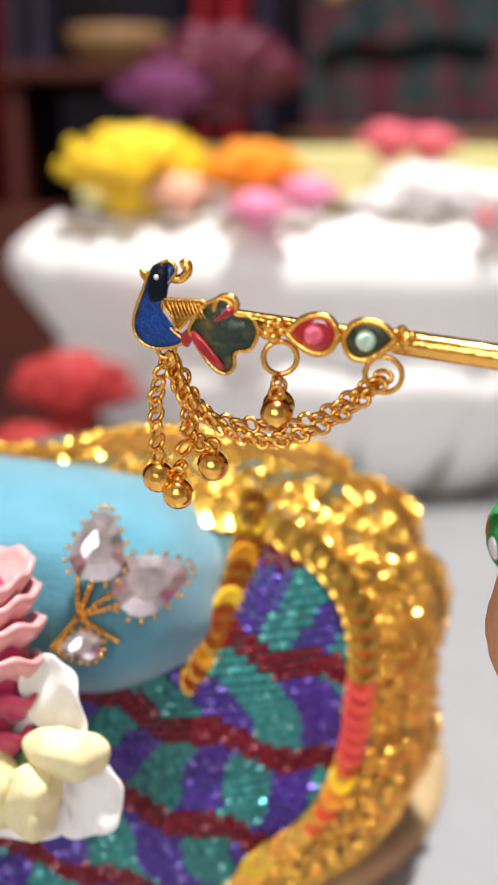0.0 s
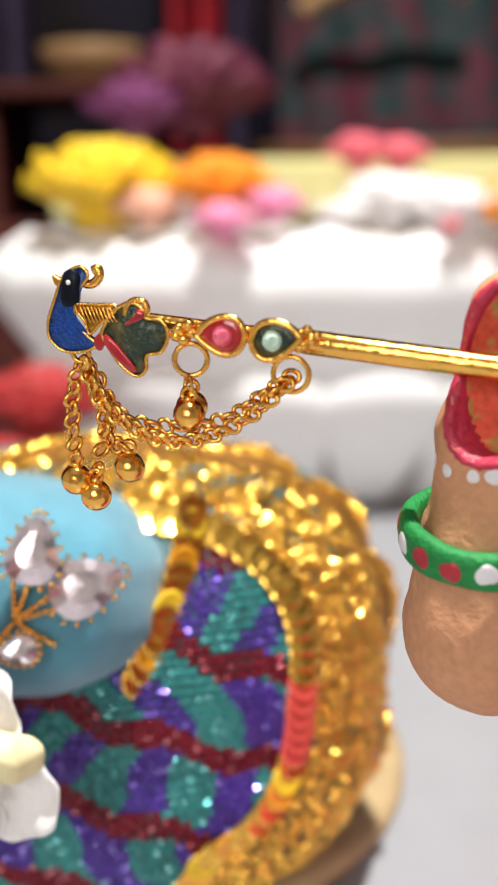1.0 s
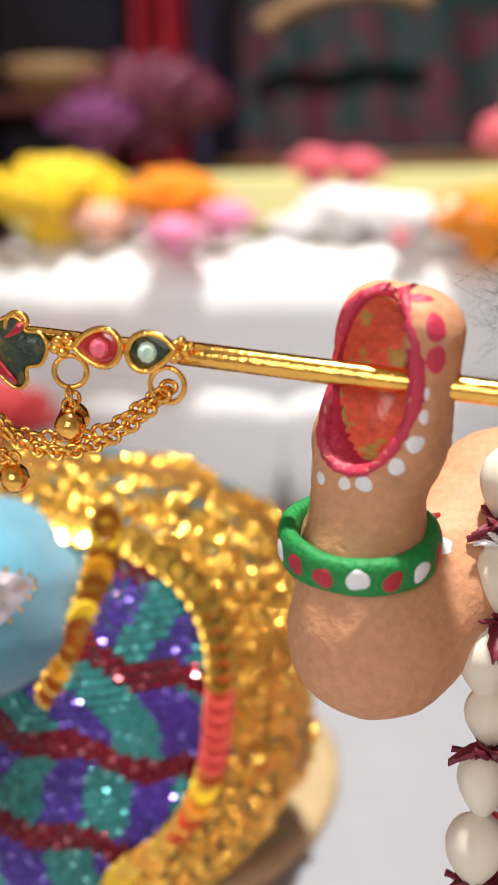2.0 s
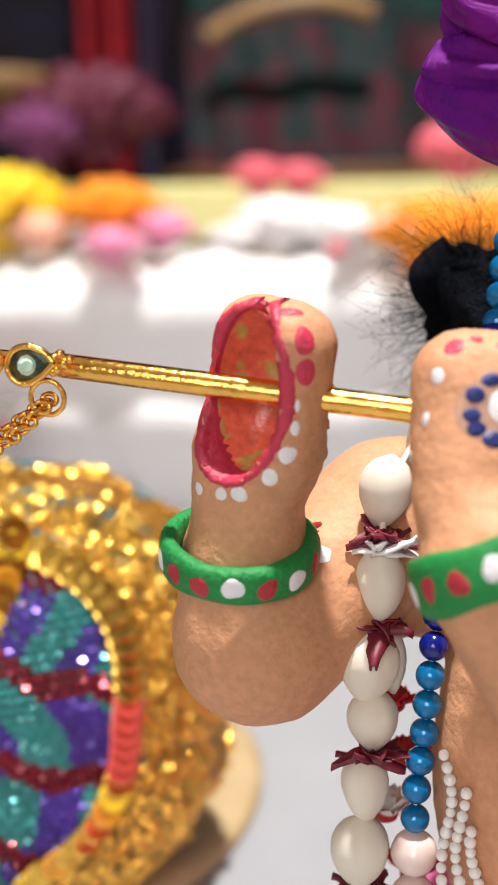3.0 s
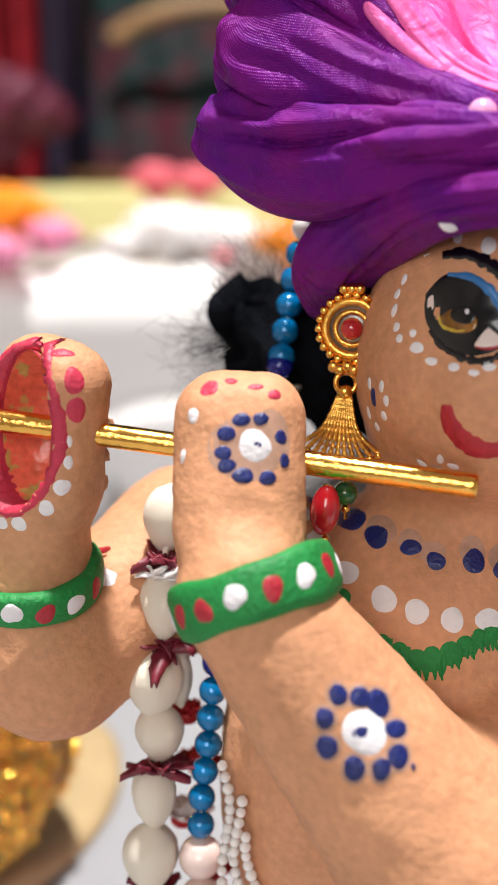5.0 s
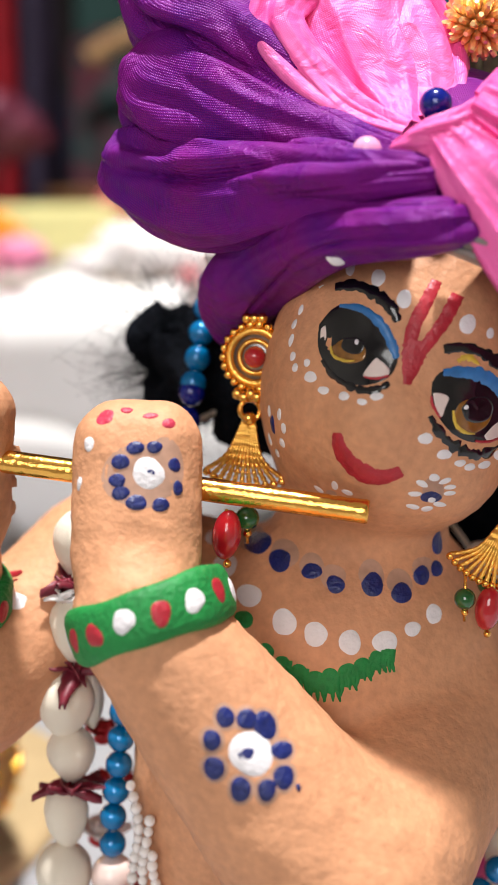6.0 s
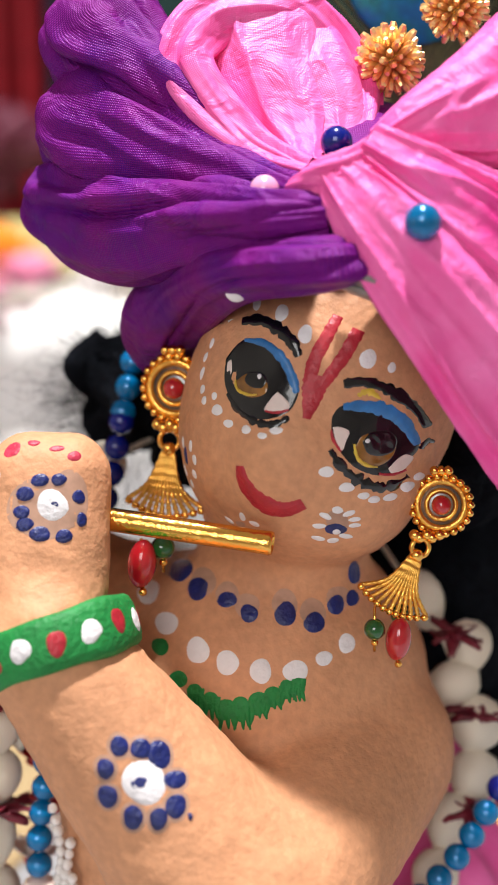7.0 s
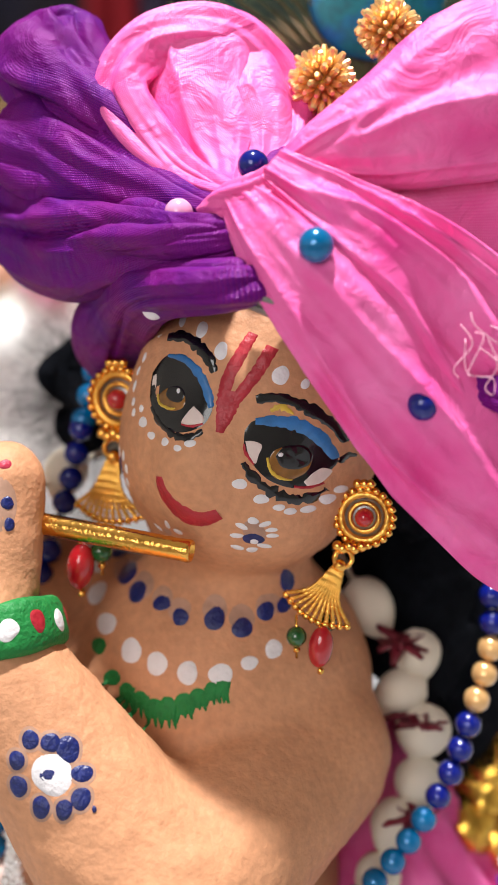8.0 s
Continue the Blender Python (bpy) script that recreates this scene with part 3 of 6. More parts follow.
face_patch([(-2.48, 0.94), (-2.78, 2.59), (-4.82, 4.16), (-7.18, 4.81), (-9.97, 4.14), (-12.36, 2.3), (-13.28, 1.1), (-13.16, -0.38), (-12.33, -2.79), (-10.46, -3.92), (-7.82, -3.82), (-5.25, -2.54), (-3.53, -1.09)], BLACK, 6e-5)
face_patch([(-3.18, -0.21), (-4.05, 0.21), (-5.19, 0.12), (-5.44, -1.27), (-5.59, -2.44), (-4.49, -1.82)], SCLERA, 1.3e-4)
face_patch([(-11.45, -2.56), (-11.78, -1.14), (-12.32, -0.25), (-13.35, -0.44), (-13.13, -2.11), (-12.25, -3.04)], SCLERA, 1.3e-4)
face_patch([(-6.74, -1.74), (-6.79, 0.18), (-8.36, 1.45), (-10.23, 1.42), (-11.06, -0.15), (-10.92, -1.83), (-9.69, -3.15), (-8.07, -3.21)], AMBER, 1.3e-4)
face_patch([(-7.11, -0.48), (-7.48, 1.05), (-9.17, 1.96), (-10.56, 1.28), (-10.86, -0.39), (-9.75, -1.49), (-8.3, -1.57)], BLACK, 1.9e-4)
face_stroke([(-3.02, 2.6), (-5.09, 3.64), (-7.46, 4.23), (-10.22, 3.59), (-12.94, 1.44)], [0.45, 0.79, 0.94, 0.89, 0.40], SKY, 1.6e-4, 26, 0.2)
face_stroke([(-6.42, -1.08), (-7.58, -2.56), (-9, -3.06), (-10.17, -2.84)], [0.15, 0.24, 0.29, 0.10], YELLOW, 2.2e-4, 14, 0.2)
face_stroke([(-10.72, -3.6), (-12.12, -3.19), (-13.33, -2.17)], [0.15, 0.25, 0.15], RED, 1.8e-4, 10, 0.2)
face_stroke([(-3.25, -0.59), (-3.87, -1.47), (-5.49, -2.59)], [0.10, 0.19, 0.10], RED, 1.8e-4, 10, 0.2)
face_stroke([(-4.32, -2.85), (-7.3, -4.77), (-10.26, -5.33), (-12.5, -4.92), (-13.99, -2.92)], [0.30, 0.60, 0.65, 0.60, 0.30], BLACK, 1.1e-4, 30, 0.6)
face_stroke([(-1.69, 5.2), (-3.63, 6.46), (-6.14, 6.89), (-8.42, 6.6), (-10.8, 5.7), (-12.96, 3.99)], [0.55, 0.65, 0.70, 0.75, 0.70, 0.45], BLACK, 1.2e-4, 30, 0.3)
face_stroke([(-13.56, 0.9), (-13.76, 2.02), (-14.46, 2.12)], [0.25, 0.40, 0.20], BLACK, 1.2e-4, 10, 0.3)
face_stroke([(-3.92, 4.57), (-4.74, 5.68), (-6.44, 5.43)], [0.19, 0.48, 0.14], YELLOW, 1.2e-4, 10, 0.4)
# eye glints: the light's reflection painted in as white dabs
for a, b, rx, ry in ((8.31, 0.87, 0.34, 0.39), (-7.59, -0.1, 0.34, 0.34),):
    face_dab(a, b, rx, ry, WHITE, 3.2e-4, 0)
face_stroke([(3.39, 12.23), (3.14, 9.4), (2.97, 6.19), (2.05, 3.46)], [0.72, 0.86, 0.91, 0.81], RED, 1.2e-4, 26, 0.1)
face_stroke([(0.18, 11.91), (0, 8.57), (0.2, 6.35), (0.52, 3.48)], [0.86, 0.86, 0.81, 0.67], RED, 1.2e-4, 26, 0.1)
face_stroke([(1.81, 4.67), (1.1, 2.63), (0.52, 0.82), (0.07, -0.66)], [1.62, 1.43, 0.95, 0.43], RED, 1.25e-4, 20, 0.1)
face_stroke([(4.81, -10.21), (3.66, -11.89), (1.51, -13.1), (-1.05, -13.38), (-2.95, -12.68), (-4.59, -10.87)], [0.63, 1.12, 1.36, 1.36, 1.17, 0.73], RED, 1.4e-4, 30, 0.1)
# white dots round the brow and eyes
for a, b, rx, ry in ((21.45, 6.17, 1.5, 1.6), (14.39, 8.43, 0.65, 1.11), (10.17, 9.11, 0.93, 1.18), (5.75, 8.42, 0.96, 1.16), (-2.71, 9.28, 0.96, 1.29), (-5.22, -5.71, 0.87, 0.77), (-8.24, -6.68, 0.87, 0.68), (-10.54, -6.95, 0.68, 0.49), (-11.87, -6.98, 0.69, 0.49), (-13.4, -6.18, 0.74, 0.55), (-14.49, -4.39, 0.7, 0.8), (-15.06, -2.88, 0.51, 0.61), (13.19, -4.9, 0.51, 0.51), (11.78, -6.2, 1, 0.7), (9.25, -6.67, 0.79, 0.55),):
    face_dab(a, b, rx, ry, WHITE, 1.0e-4)
for a, b, rx, ry in ((6.37, -5.74, 0.78, 0.54), (3.86, -5.04, 0.67, 0.43), (2.55, -3.54, 0.86, 0.48), (-5.69, 9.48, 0.48, 0.67),):
    face_dab(a, b, rx, ry, WHITE, 1.0e-4)
# cheek flowers
for a, b, rx, ry in ((-9.2, -11.51, 1.38, 1.77),):
    face_dab(a, b, rx, ry, HALO, 3e-5)
for a, b, rx, ry in ((-9.44, -12.66, 1.29, 0.89),):
    face_dab(a, b, rx, ry, BLUE, 1.5e-4)
for a, b, rx, ry, tn in ((-8.59, -9.99, 0.68, 0.54, 0), (-9.99, -9.92, 0.83, 0.39, 0.4), (-10.95, -10.45, 0.74, 0.35, 0.15), (-11.3, -11.29, 0.74, 0.35, 0), (-10.89, -13.29, 0.8, 0.4, -0.3), (-9.73, -14.54, 0.8, 0.4, 0.2), (-8, -14.97, 0.85, 0.4, -0.2), (-7.45, -13.12, 0.84, 0.39, 0), (-7.64, -11.38, 0.83, 0.44, -0.5), (4.05, -19.56, 0.78, 0.41, -0.6), (2.24, -17.49, 0.51, 0.66, 0), (0.35, -17.44, 0.81, 0.4, -0.2),):
    face_dab(a, b, rx, ry, WHITE, 1.0e-4, tn)
for a, b, rx, ry in ((-9.61, -12.97, 0.59, 0.45),):
    face_dab(a, b, rx, ry, WHITE, 2.4e-4)
for a, b, rx, ry in ((2.24, -18.96, 0.82, 0.51),):
    face_dab(a, b, rx, ry, HALO, 3e-5)
# blue and white collar dots
for x, y, z, rx, ry in ((84.1, 153.9, 133.5, 1.31, 1.07), (87, 140.9, 133.6, 1.99, 1.69), (89.4, 134.3, 132.6, 1.63, 1.63), (93.4, 130.6, 131.9, 1.45, 1.16), (96.3, 128.4, 130.5, 1.29, 1.29), (101.4, 127.6, 130.5, 1.57, 1.71), (105.4, 127.2, 129.2, 1.57, 1.43), (108.8, 129.3, 131, 1.3, 1.44), (112, 132.9, 134.5, 1.03, 1.61), (111.4, 131, 131.3, 1.02, 1.17),):
    chest_dab(x, y, z, rx, ry, BLUE, 1.5e-4)
for x, y, z, rx, ry in ((86.2, 145.7, 133.4, 2.36, 2.36), (90.1, 134.6, 133.4, 1.92, 2.22), (93.5, 131.2, 132.5, 1.74, 1.74), (96.1, 129.1, 131.4, 1.72, 1.72), (101.4, 128.4, 131.7, 1.86, 2), (105.3, 127.9, 130.5, 1.86, 1.86), (109.2, 130, 131.7, 1.74, 1.74),):
    chest_dab(x, y, z, rx, ry, HALO, 3e-5)
for x, y, z, rx, ry in ((81.1, 147.6, 132.8, 1.27, 1.12), (82.1, 140.5, 130.4, 1.77, 1.69), (84.7, 132.6, 128.1, 1.7, 1.63), (89, 127.7, 125.6, 1.59, 1.88), (93, 125.5, 124.4, 1.64, 1.64), (97.5, 124.1, 123.5, 1.56, 1.63), (102.3, 123.8, 123.4, 1.7, 1.56), (106.4, 124.8, 124.7, 1.21, 1), (109.9, 126.6, 126.1, 1.15, 1.43),):
    chest_dab(x, y, z, rx, ry, WHITE, 1.0e-4)
# green chest fringe
for x, y, z, rx, ry in ((83.7, 130.6, 125.3, 1.3, 1.2), (86.1, 127.3, 121.6, 1.35, 1.2), (88.4, 125.7, 120.2, 1.1, 1.2), (90.5, 124.7, 119.3, 1.2, 1.2), (92.6, 123.5, 118.4, 1.3, 1.5), (94.6, 123.0, 118.6, 1.3, 1.7), (96.9, 122.9, 119.3, 1.3, 1.7), (99.0, 122.9, 120.2, 1.2, 1.5), (101.1, 123.1, 121.1, 1.2, 1.3), (102.6, 123.3, 121.9, 0.8, 0.9)):
    chest_dab(x, y, z, rx, ry, GREEN, 1.2e-4)
    for k in ((-0.6, 0.2, 0.8) if x > 88 else ()):
        sp = Vector((x + k * rx, y, z)) * 1e-3
        drop = 0.0010 + 0.0012 * abs(math.sin(x * 3.1 + k * 5))
        stroke([tuple(sp + Vector((0, 0, 0.0006))), tuple(sp - Vector((0.0002 * k, 0, drop * 0.5))), tuple(sp - Vector((-0.0003 * k, 0, drop + ry * 5e-4)))], [0.0005, 0.00042, 0.00012], (-0.08, -0.96, 0.26), GREEN, 1.3e-4, False, 10, 0.15, 0.0045)
# arm flower
for x, y, z, rx, ry in ((81.7, 102.8, 118.3, 2.68, 2.68),):
    skin_dab(x, y, z, rx, ry, WHITE, 1.6e-4)
for x, y, z, rx, ry in ((78.7, 104.3, 122.1, 1.15, 1.34), (81.5, 104.2, 122.1, 1.4, 1.27), (84.3, 104.2, 121.4, 1.65, 1.78), (86.2, 103.2, 118.7, 1.53, 1.15), (85.6, 101.8, 115.9, 1.4, 1.46), (83, 101.3, 113.9, 1.15, 1.41), (79.7, 102.2, 113.7, 1.35, 1.55), (76.8, 103.8, 115.9, 1.3, 1.56), (76.8, 104.2, 119.5, 1.16, 1.29), (87.6, 101.3, 114.4, 0.32, 0.45), (81.3, 102.8, 118.3, 1.28, 1.08),):
    skin_dab(x, y, z, rx, ry, BLUE, 1.8e-4)
for x, y, z, rx, ry in ((78.7, 104.3, 122.1, 1.53, 1.72), (81.5, 104.2, 122.1, 1.78, 1.65), (84.3, 104.2, 121.4, 2.04, 2.1), (86.2, 103.2, 118.7, 1.85, 1.53), (85.6, 101.8, 115.9, 1.78, 1.78), (83, 101.3, 113.9, 1.54, 1.79), (79.7, 102.2, 113.7, 1.74, 1.87), (76.8, 103.8, 115.9, 1.69, 1.88), (76.8, 104.2, 119.5, 1.54, 1.67),):
    skin_dab(x, y, z, rx, ry, HALO, 2e-5)
# palm flower
for x, y, z, rx, ry in ((70.6, 118.9, 149, 2.16, 2.1),):
    skin_dab(x, y, z, rx, ry, WHITE, 1.8e-4)
for x, y, z, rx, ry in ((69.1, 119.9, 152.1, 1.15, 0.88), (71.5, 120, 152.1, 1.02, 0.82), (67.2, 119.4, 150.5, 1.15, 1.01), (74, 119.7, 149.8, 0.95, 0.95), (74.3, 118.9, 147, 0.75, 0.95), (72, 117.7, 145.2, 1.08, 0.95), (69, 117.8, 145.6, 1.35, 1.08), (67.1, 118.2, 146.8, 1.21, 0.94), (66.7, 118.7, 148.3, 1.08, 0.94), (71, 118.9, 149, 0.95, 0.81),):
    skin_dab(x, y, z, rx, ry, BLUE, 1.8e-4)
for x, y, z, rx, ry in ((69.3, 118.8, 148.7, 4.32, 4.19), (72.5, 119.2, 149.6, 2.71, 3.8),):
    skin_dab(x, y, z, rx, ry, HALO, 2e-5)
for x, y, z, rx, ry in ((65.3, 122.4, 155.9, 1.16, 1.23), (68.2, 122.9, 156.6, 0.83, 0.55), (71.2, 122.2, 155.9, 0.96, 0.55), (73.5, 121.5, 154.9, 0.96, 0.69),):
    skin_dab(x, y, z, rx, ry, ROSE, 1.0e-4)
for x, y, z, rx, ry in ((63.3, 121.5, 152.5, 0.82, 0.95), (61.8, 121.4, 147.5, 0.55, 0.96), (60.7, 123.8, 142.7, 0.56, 0.84), (61.8, 146.3, 133.8, 0.49, 1.15), (61.9, 143.7, 130.6, 0.65, 0.97),):
    skin_dab(x, y, z, rx, ry, WHITE, 1.0e-4)
# flower on the cheek beside the ear and dots round the eye
for x, y, z, rx, ry in ((87.7, 132.3, 154.4, 0.53, 0.83), (88.7, 129.3, 154.4, 0.52, 0.81), (89.2, 128.6, 152.6, 0.59, 0.74), (89.1, 129.6, 150.4, 0.67, 0.67), (88.8, 132.4, 148.5, 0.68, 0.61), (88, 133.8, 150.2, 0.53, 0.91),):
    skin_dab(x, y, z, rx, ry, WHITE, 1.0e-4)
for x, y, z, rx, ry in ((88.1, 131.3, 152.7, 0.67, 1.27),):
    skin_dab(x, y, z, rx, ry, BLUE, 1.5e-4)
for x, y, z, rx, ry in ((92, 131.1, 168.3, 0.52, 0.75), (91.1, 131, 166.4, 0.6, 0.74), (90.5, 130.4, 164.3, 0.59, 0.89), (90.4, 128.8, 162.3, 0.66, 0.66), (90.6, 127.7, 160.9, 0.66, 0.58),):
    skin_dab(x, y, z, rx, ry, WHITE, 1.0e-4)
# finger dabs of the hollow palm
for x, y, z, rx, ry in ((47.1, 130.3, 159.9, 1.66, 0.83), (48.9, 127.8, 156.5, 1.37, 1.71), (49, 127.9, 152.4, 1.23, 1.78),):
    skin_dab(x, y, z, rx, ry, ROSE, 1.0e-4)
for x, y, z, rx, ry in ((47.9, 128.3, 148.2, 0.41, 0.83), (47.6, 128.7, 145.6, 0.62, 0.97), (46.7, 129, 142.1, 1.19, 1.12), (44.3, 129.7, 139.3, 1.06, 1.13), (40.6, 131.9, 137, 1.08, 1.08), (38.3, 133.1, 136.8, 0.8, 0.87), (35.7, 135.9, 137, 0.81, 0.89), (34.4, 139.2, 137.6, 0.6, 1.05),):
    skin_dab(x, y, z, rx, ry, WHITE, 1.0e-4)

# lacquered lining of the hollow palm
lining = []
for j in range(15):
    n_at = -0.0035 + 0.0076 * (j / 14) ** 1.2
    k = 0.982 * math.sqrt(max(0.0004, 1 - ((n_at - 0.0062) / 0.0098) ** 2))
    lining.append([doll_bm.verts.new(np.array((0.0450, 0.1365, 0.1496)) + PALM_N * (n_at + 0.0001 + 0.0002 * math.sin(5 * a + j) * (j == 11)) + PALM_S * math.cos(a) * 0.0061 * k + PALM_UP * math.sin(a) * 0.0110 * k) for a in (2 * math.pi * q / 56 for q in range(56))])
for j in range(14):
    for q in range(56):
        fc = doll_bm.faces.new((lining[j][q], lining[j][(q + 1) % 56], lining[j + 1][(q + 1) % 56], lining[j + 1][q]))
        fc.material_index, fc.smooth = (CORAL if j < 13 else ROSE), True
fc = doll_bm.faces.new(lining[0])
fc.material_index = CORAL

# rim of the hollow palm and dots round the bangles
rim_c = np.array((0.0450, 0.1365, 0.1496)) + PALM_N * 0.0040
loop = [tuple(rim_c + PALM_S * math.cos(a) * 0.0067 + PALM_UP * math.sin(a) * 0.0112) for a in (2 * math.pi * k / 16 for k in range(17))]
stroke(loop, [0.00078, 0.0009, 0.00075, 0.00095, 0.0008, 0.00078], PALM_N, ROSE, 0.00025, False, 90, 0.2, 0.006)
for (c, axis), R, count, first in ((B1, 0.0107, 15, 0.2), (B2, 0.0110, 15, 0.35)):
    z = Vector(axis)
    x = z.orthogonal().normalized()
    y = z.cross(x)
    for i in range(count):
        a = first + 2 * math.pi * i / count
        d = x * math.cos(a) + y * math.sin(a)
        dab(Vector(c) + d * R + z * 0.0003 * math.sin(i * 2.3), d, 0.0014 if i % 2 else 0.0013, 0.0015, WHITE if i % 2 else RED, 0.00014, 0.3 * math.sin(i), 0.14, i, 0.002)

doll_bm.faces.ensure_lookup_table()
clay_doll = mesh_ob("doll", doll_bm, doll_mats)
tagged(clay_doll, "brown painted clay doll with dotted body paint, playing a flute", "doll")

# ---- turban ----


def roll(bm, pts, n=(-0.2, -1.0, 0.1), folds=5, amp=0.10, seed=0, seg=132, steps=104, ridge=False, twist=0.0):
    """Gathered cloth: a closed sleeve along pts (x, y, z, half width, half depth), with long folds and creases."""
    uv = bm.loops.layers.uv.verify()
    rnd = random.Random(seed)
    ph = [rnd.uniform(0, 6.28) for _ in range(8)]
    n = Vector(n).normalized()
    rings, uvs, run, last = [], [], 0.0, None
    for i in range(steps + 1):
        s = i / steps
        c = curve_at(pts, s)
        p = Vector(c[:3])
        t = (Vector(curve_at(pts, min(1, s + 0.01))[:3]) - Vector(curve_at(pts, max(0, s - 0.01))[:3])).normalized()
        w = n.cross(t).normalized()
        d = t.cross(w)
        run += (p - last).length if last else 0
        last = p
        end = min(1.0, (1 - s) * 9 + 0.0) ** 0.5
        ring_p, ring_uv = [], []
        for k in range(seg):
            a = 2 * math.pi * k / seg + twist * s
            ca, sa = math.cos(a), math.sin(a)
            q = noise.noise(Vector((ca * 1.3, sa * 1.3, s * 2.2 + seed)))
            warp = 1.5 * noise.noise(Vector((ca * 0.9, sa * 0.9, s * 1.9 + seed * 3.1))) + 0.5 * noise.noise(Vector((ca * 2.1, sa * 2.1, s * 4.5 + seed)))
            deep = 0.45 + 0.9 * max(0.0, 0.5 + noise.noise(Vector((ca * 1.6, sa * 1.6, s * 2.4 + seed * 1.7))))
            big = abs(math.sin(folds * 0.5 * a + ph[0] + warp * 2.0)) ** 0.7 - 0.62
            if ridge:
                big = 0.45 - abs(math.sin(folds * 0.5 * a + ph[0] + warp * 2.0)) ** 0.75
            small = 0.45 - 2.4 * abs(noise.noise(Vector((ca * 2.6 + warp * 0.5, sa * 2.6, s * 2.1 + seed * 2.3))))
            dent = -max(0.0, noise.noise(Vector((ca * 2.0 + 9, sa * 2.0, s * 5.0 + seed))) - 0.15)
            m = 1 + amp * (2.5 * deep * big + 0.35 * small + 1.1 * dent) + 0.15 * q
            m *= end
            if ridge:
                ring_p.append(p + w * (ca * c[3] * end * (1 + 0.12 * (m / max(end, 0.01) - 1))) + d * (sa * (c[4] * end + 0.34 * c[3] * (m - end))))
            else:
                ring_p.append(p + (w * ca * c[3] + d * sa * c[4]) * m)
            ring_uv.append((run, a * (abs(c[3]) + abs(c[4])) * 0.55))
        rings.append(ring_p)
        uvs.append(ring_uv)
    vr = [[bm.verts.new(p) for p in r] for r in rings]
    for i in range(steps):
        for k in range(seg):
            j = (k + 1) % seg
            fc = bm.faces.new((vr[i][k], vr[i][j], vr[i + 1][j], vr[i + 1][k]))
            for lp, (ii, kk) in zip(fc.loops, ((i, k), (i, k + 1), (i + 1, k + 1), (i + 1, k))):
                u = uvs[ii][kk % seg]
                lp[uv].uv = (u[0], u[1] if kk < seg else uvs[ii][seg - 1][1] * seg / (seg - 1))
            fc.smooth = True
    bm.faces.new(vr[0])


def cloth(name, label, parent, material, rolls):
    bm = bmesh.new()
    for r in rolls:
        roll(bm, **r)
    return part(name, bm, material, parent, label)


turban = empty("turban", "purple and pink silk turban with pearls on the doll's head", "turban", at=(0.11, 0.145, 0.180))
turban_at = Matrix.Translation((-0.11, -0.145, -0.180))


def under(ob, parent):
    ob.matrix_parent_inverse = parent.matrix_basis.inverted()
    return ob


def turban_cloth(name, label, material, **r):
    return under(cloth(name, label, turban, material, [r]), turban)


bm = bmesh.new()
uvl = bm.loops.layers.uv.verify()
ball(bm, (0.112, 0.148, 0.184), 1, 48, 24, (0.0255, 0.0245, 0.0185))
for fc in bm.faces:
    for lp in fc.loops:
        lp[uvl].uv = (lp.vert.co.x, lp.vert.co.z)
under(part("crown_cap", bm, M_PURPLE, turban, "purple silk cap of the turban"), turban)
turban_cloth("brow_roll", "purple silk brow roll", M_PURPLE, pts=[(0.1165, 0.1215, 0.1790, 0.0020, 0.002), (0.1110, 0.1165, 0.1793, 0.0028, 0.0030), (0.1050, 0.1135, 0.1792, 0.0034, 0.0044), (0.095, 0.122, 0.1782, 0.0038, 0.004), (0.0890, 0.137, 0.1748, 0.0055, 0.005), (0.0855, 0.147, 0.1698, 0.0060, 0.006), (0.089, 0.160, 0.162, 0.005, 0.005)], folds=3, amp=0.10, seed=3)
turban_cloth("side_roll", "purple silk side roll", M_PURPLE, pts=[(0.106, 0.1155, 0.1850, 0.0026, 0.002), (0.099, 0.118, 0.1845, 0.0040, 0.0035), (0.090, 0.129, 0.1842, 0.0060, 0.006), (0.0800, 0.140, 0.1850, 0.0075, 0.007), (0.0712, 0.1455, 0.1880, 0.0062, 0.006), (0.0678, 0.149, 0.190, 0.003, 0.003)], folds=3, amp=0.15, seed=8)
turban_cloth("middle_roll", "purple silk middle roll", M_PURPLE, pts=[(0.104, 0.1215, 0.1875, 0.002, 0.002), (0.095, 0.129, 0.1905, 0.0040, 0.003), (0.085, 0.136, 0.1942, 0.0068, 0.005), (0.0755, 0.143, 0.1988, 0.0085, 0.006), (0.070, 0.146, 0.202, 0.005, 0.005)], folds=3, amp=0.17, seed=12)
turban_cloth("upper_roll", "purple silk upper roll", M_PURPLE, pts=[(0.102, 0.126, 0.1890, 0.002, 0.002), (0.094, 0.133, 0.1945, 0.0036, 0.003), (0.085, 0.139, 0.2040, 0.0066, 0.005), (0.078, 0.144, 0.2110, 0.0090, 0.006), (0.074, 0.146, 0.217, 0.006, 0.004)], folds=4, amp=0.17, seed=21)
turban_cloth("rosette_rim", "pink silk rosette rim", M_PINK, pts=[(0.105, 0.125, 0.1905, 0.002, 0.002), (0.097, 0.131, 0.1945, 0.0035, 0.003), (0.0895, 0.137, 0.2050, 0.0042, 0.004), (0.0945, 0.141, 0.2125, 0.0042, 0.004), (0.105, 0.142, 0.2130, 0.0042, 0.004), (0.1125, 0.142, 0.2045, 0.0042, 0.004), (0.112, 0.134, 0.1960, 0.0035, 0.003), (0.110, 0.128, 0.192, 0.002, 0.002)], folds=2, amp=0.14, seed=31)
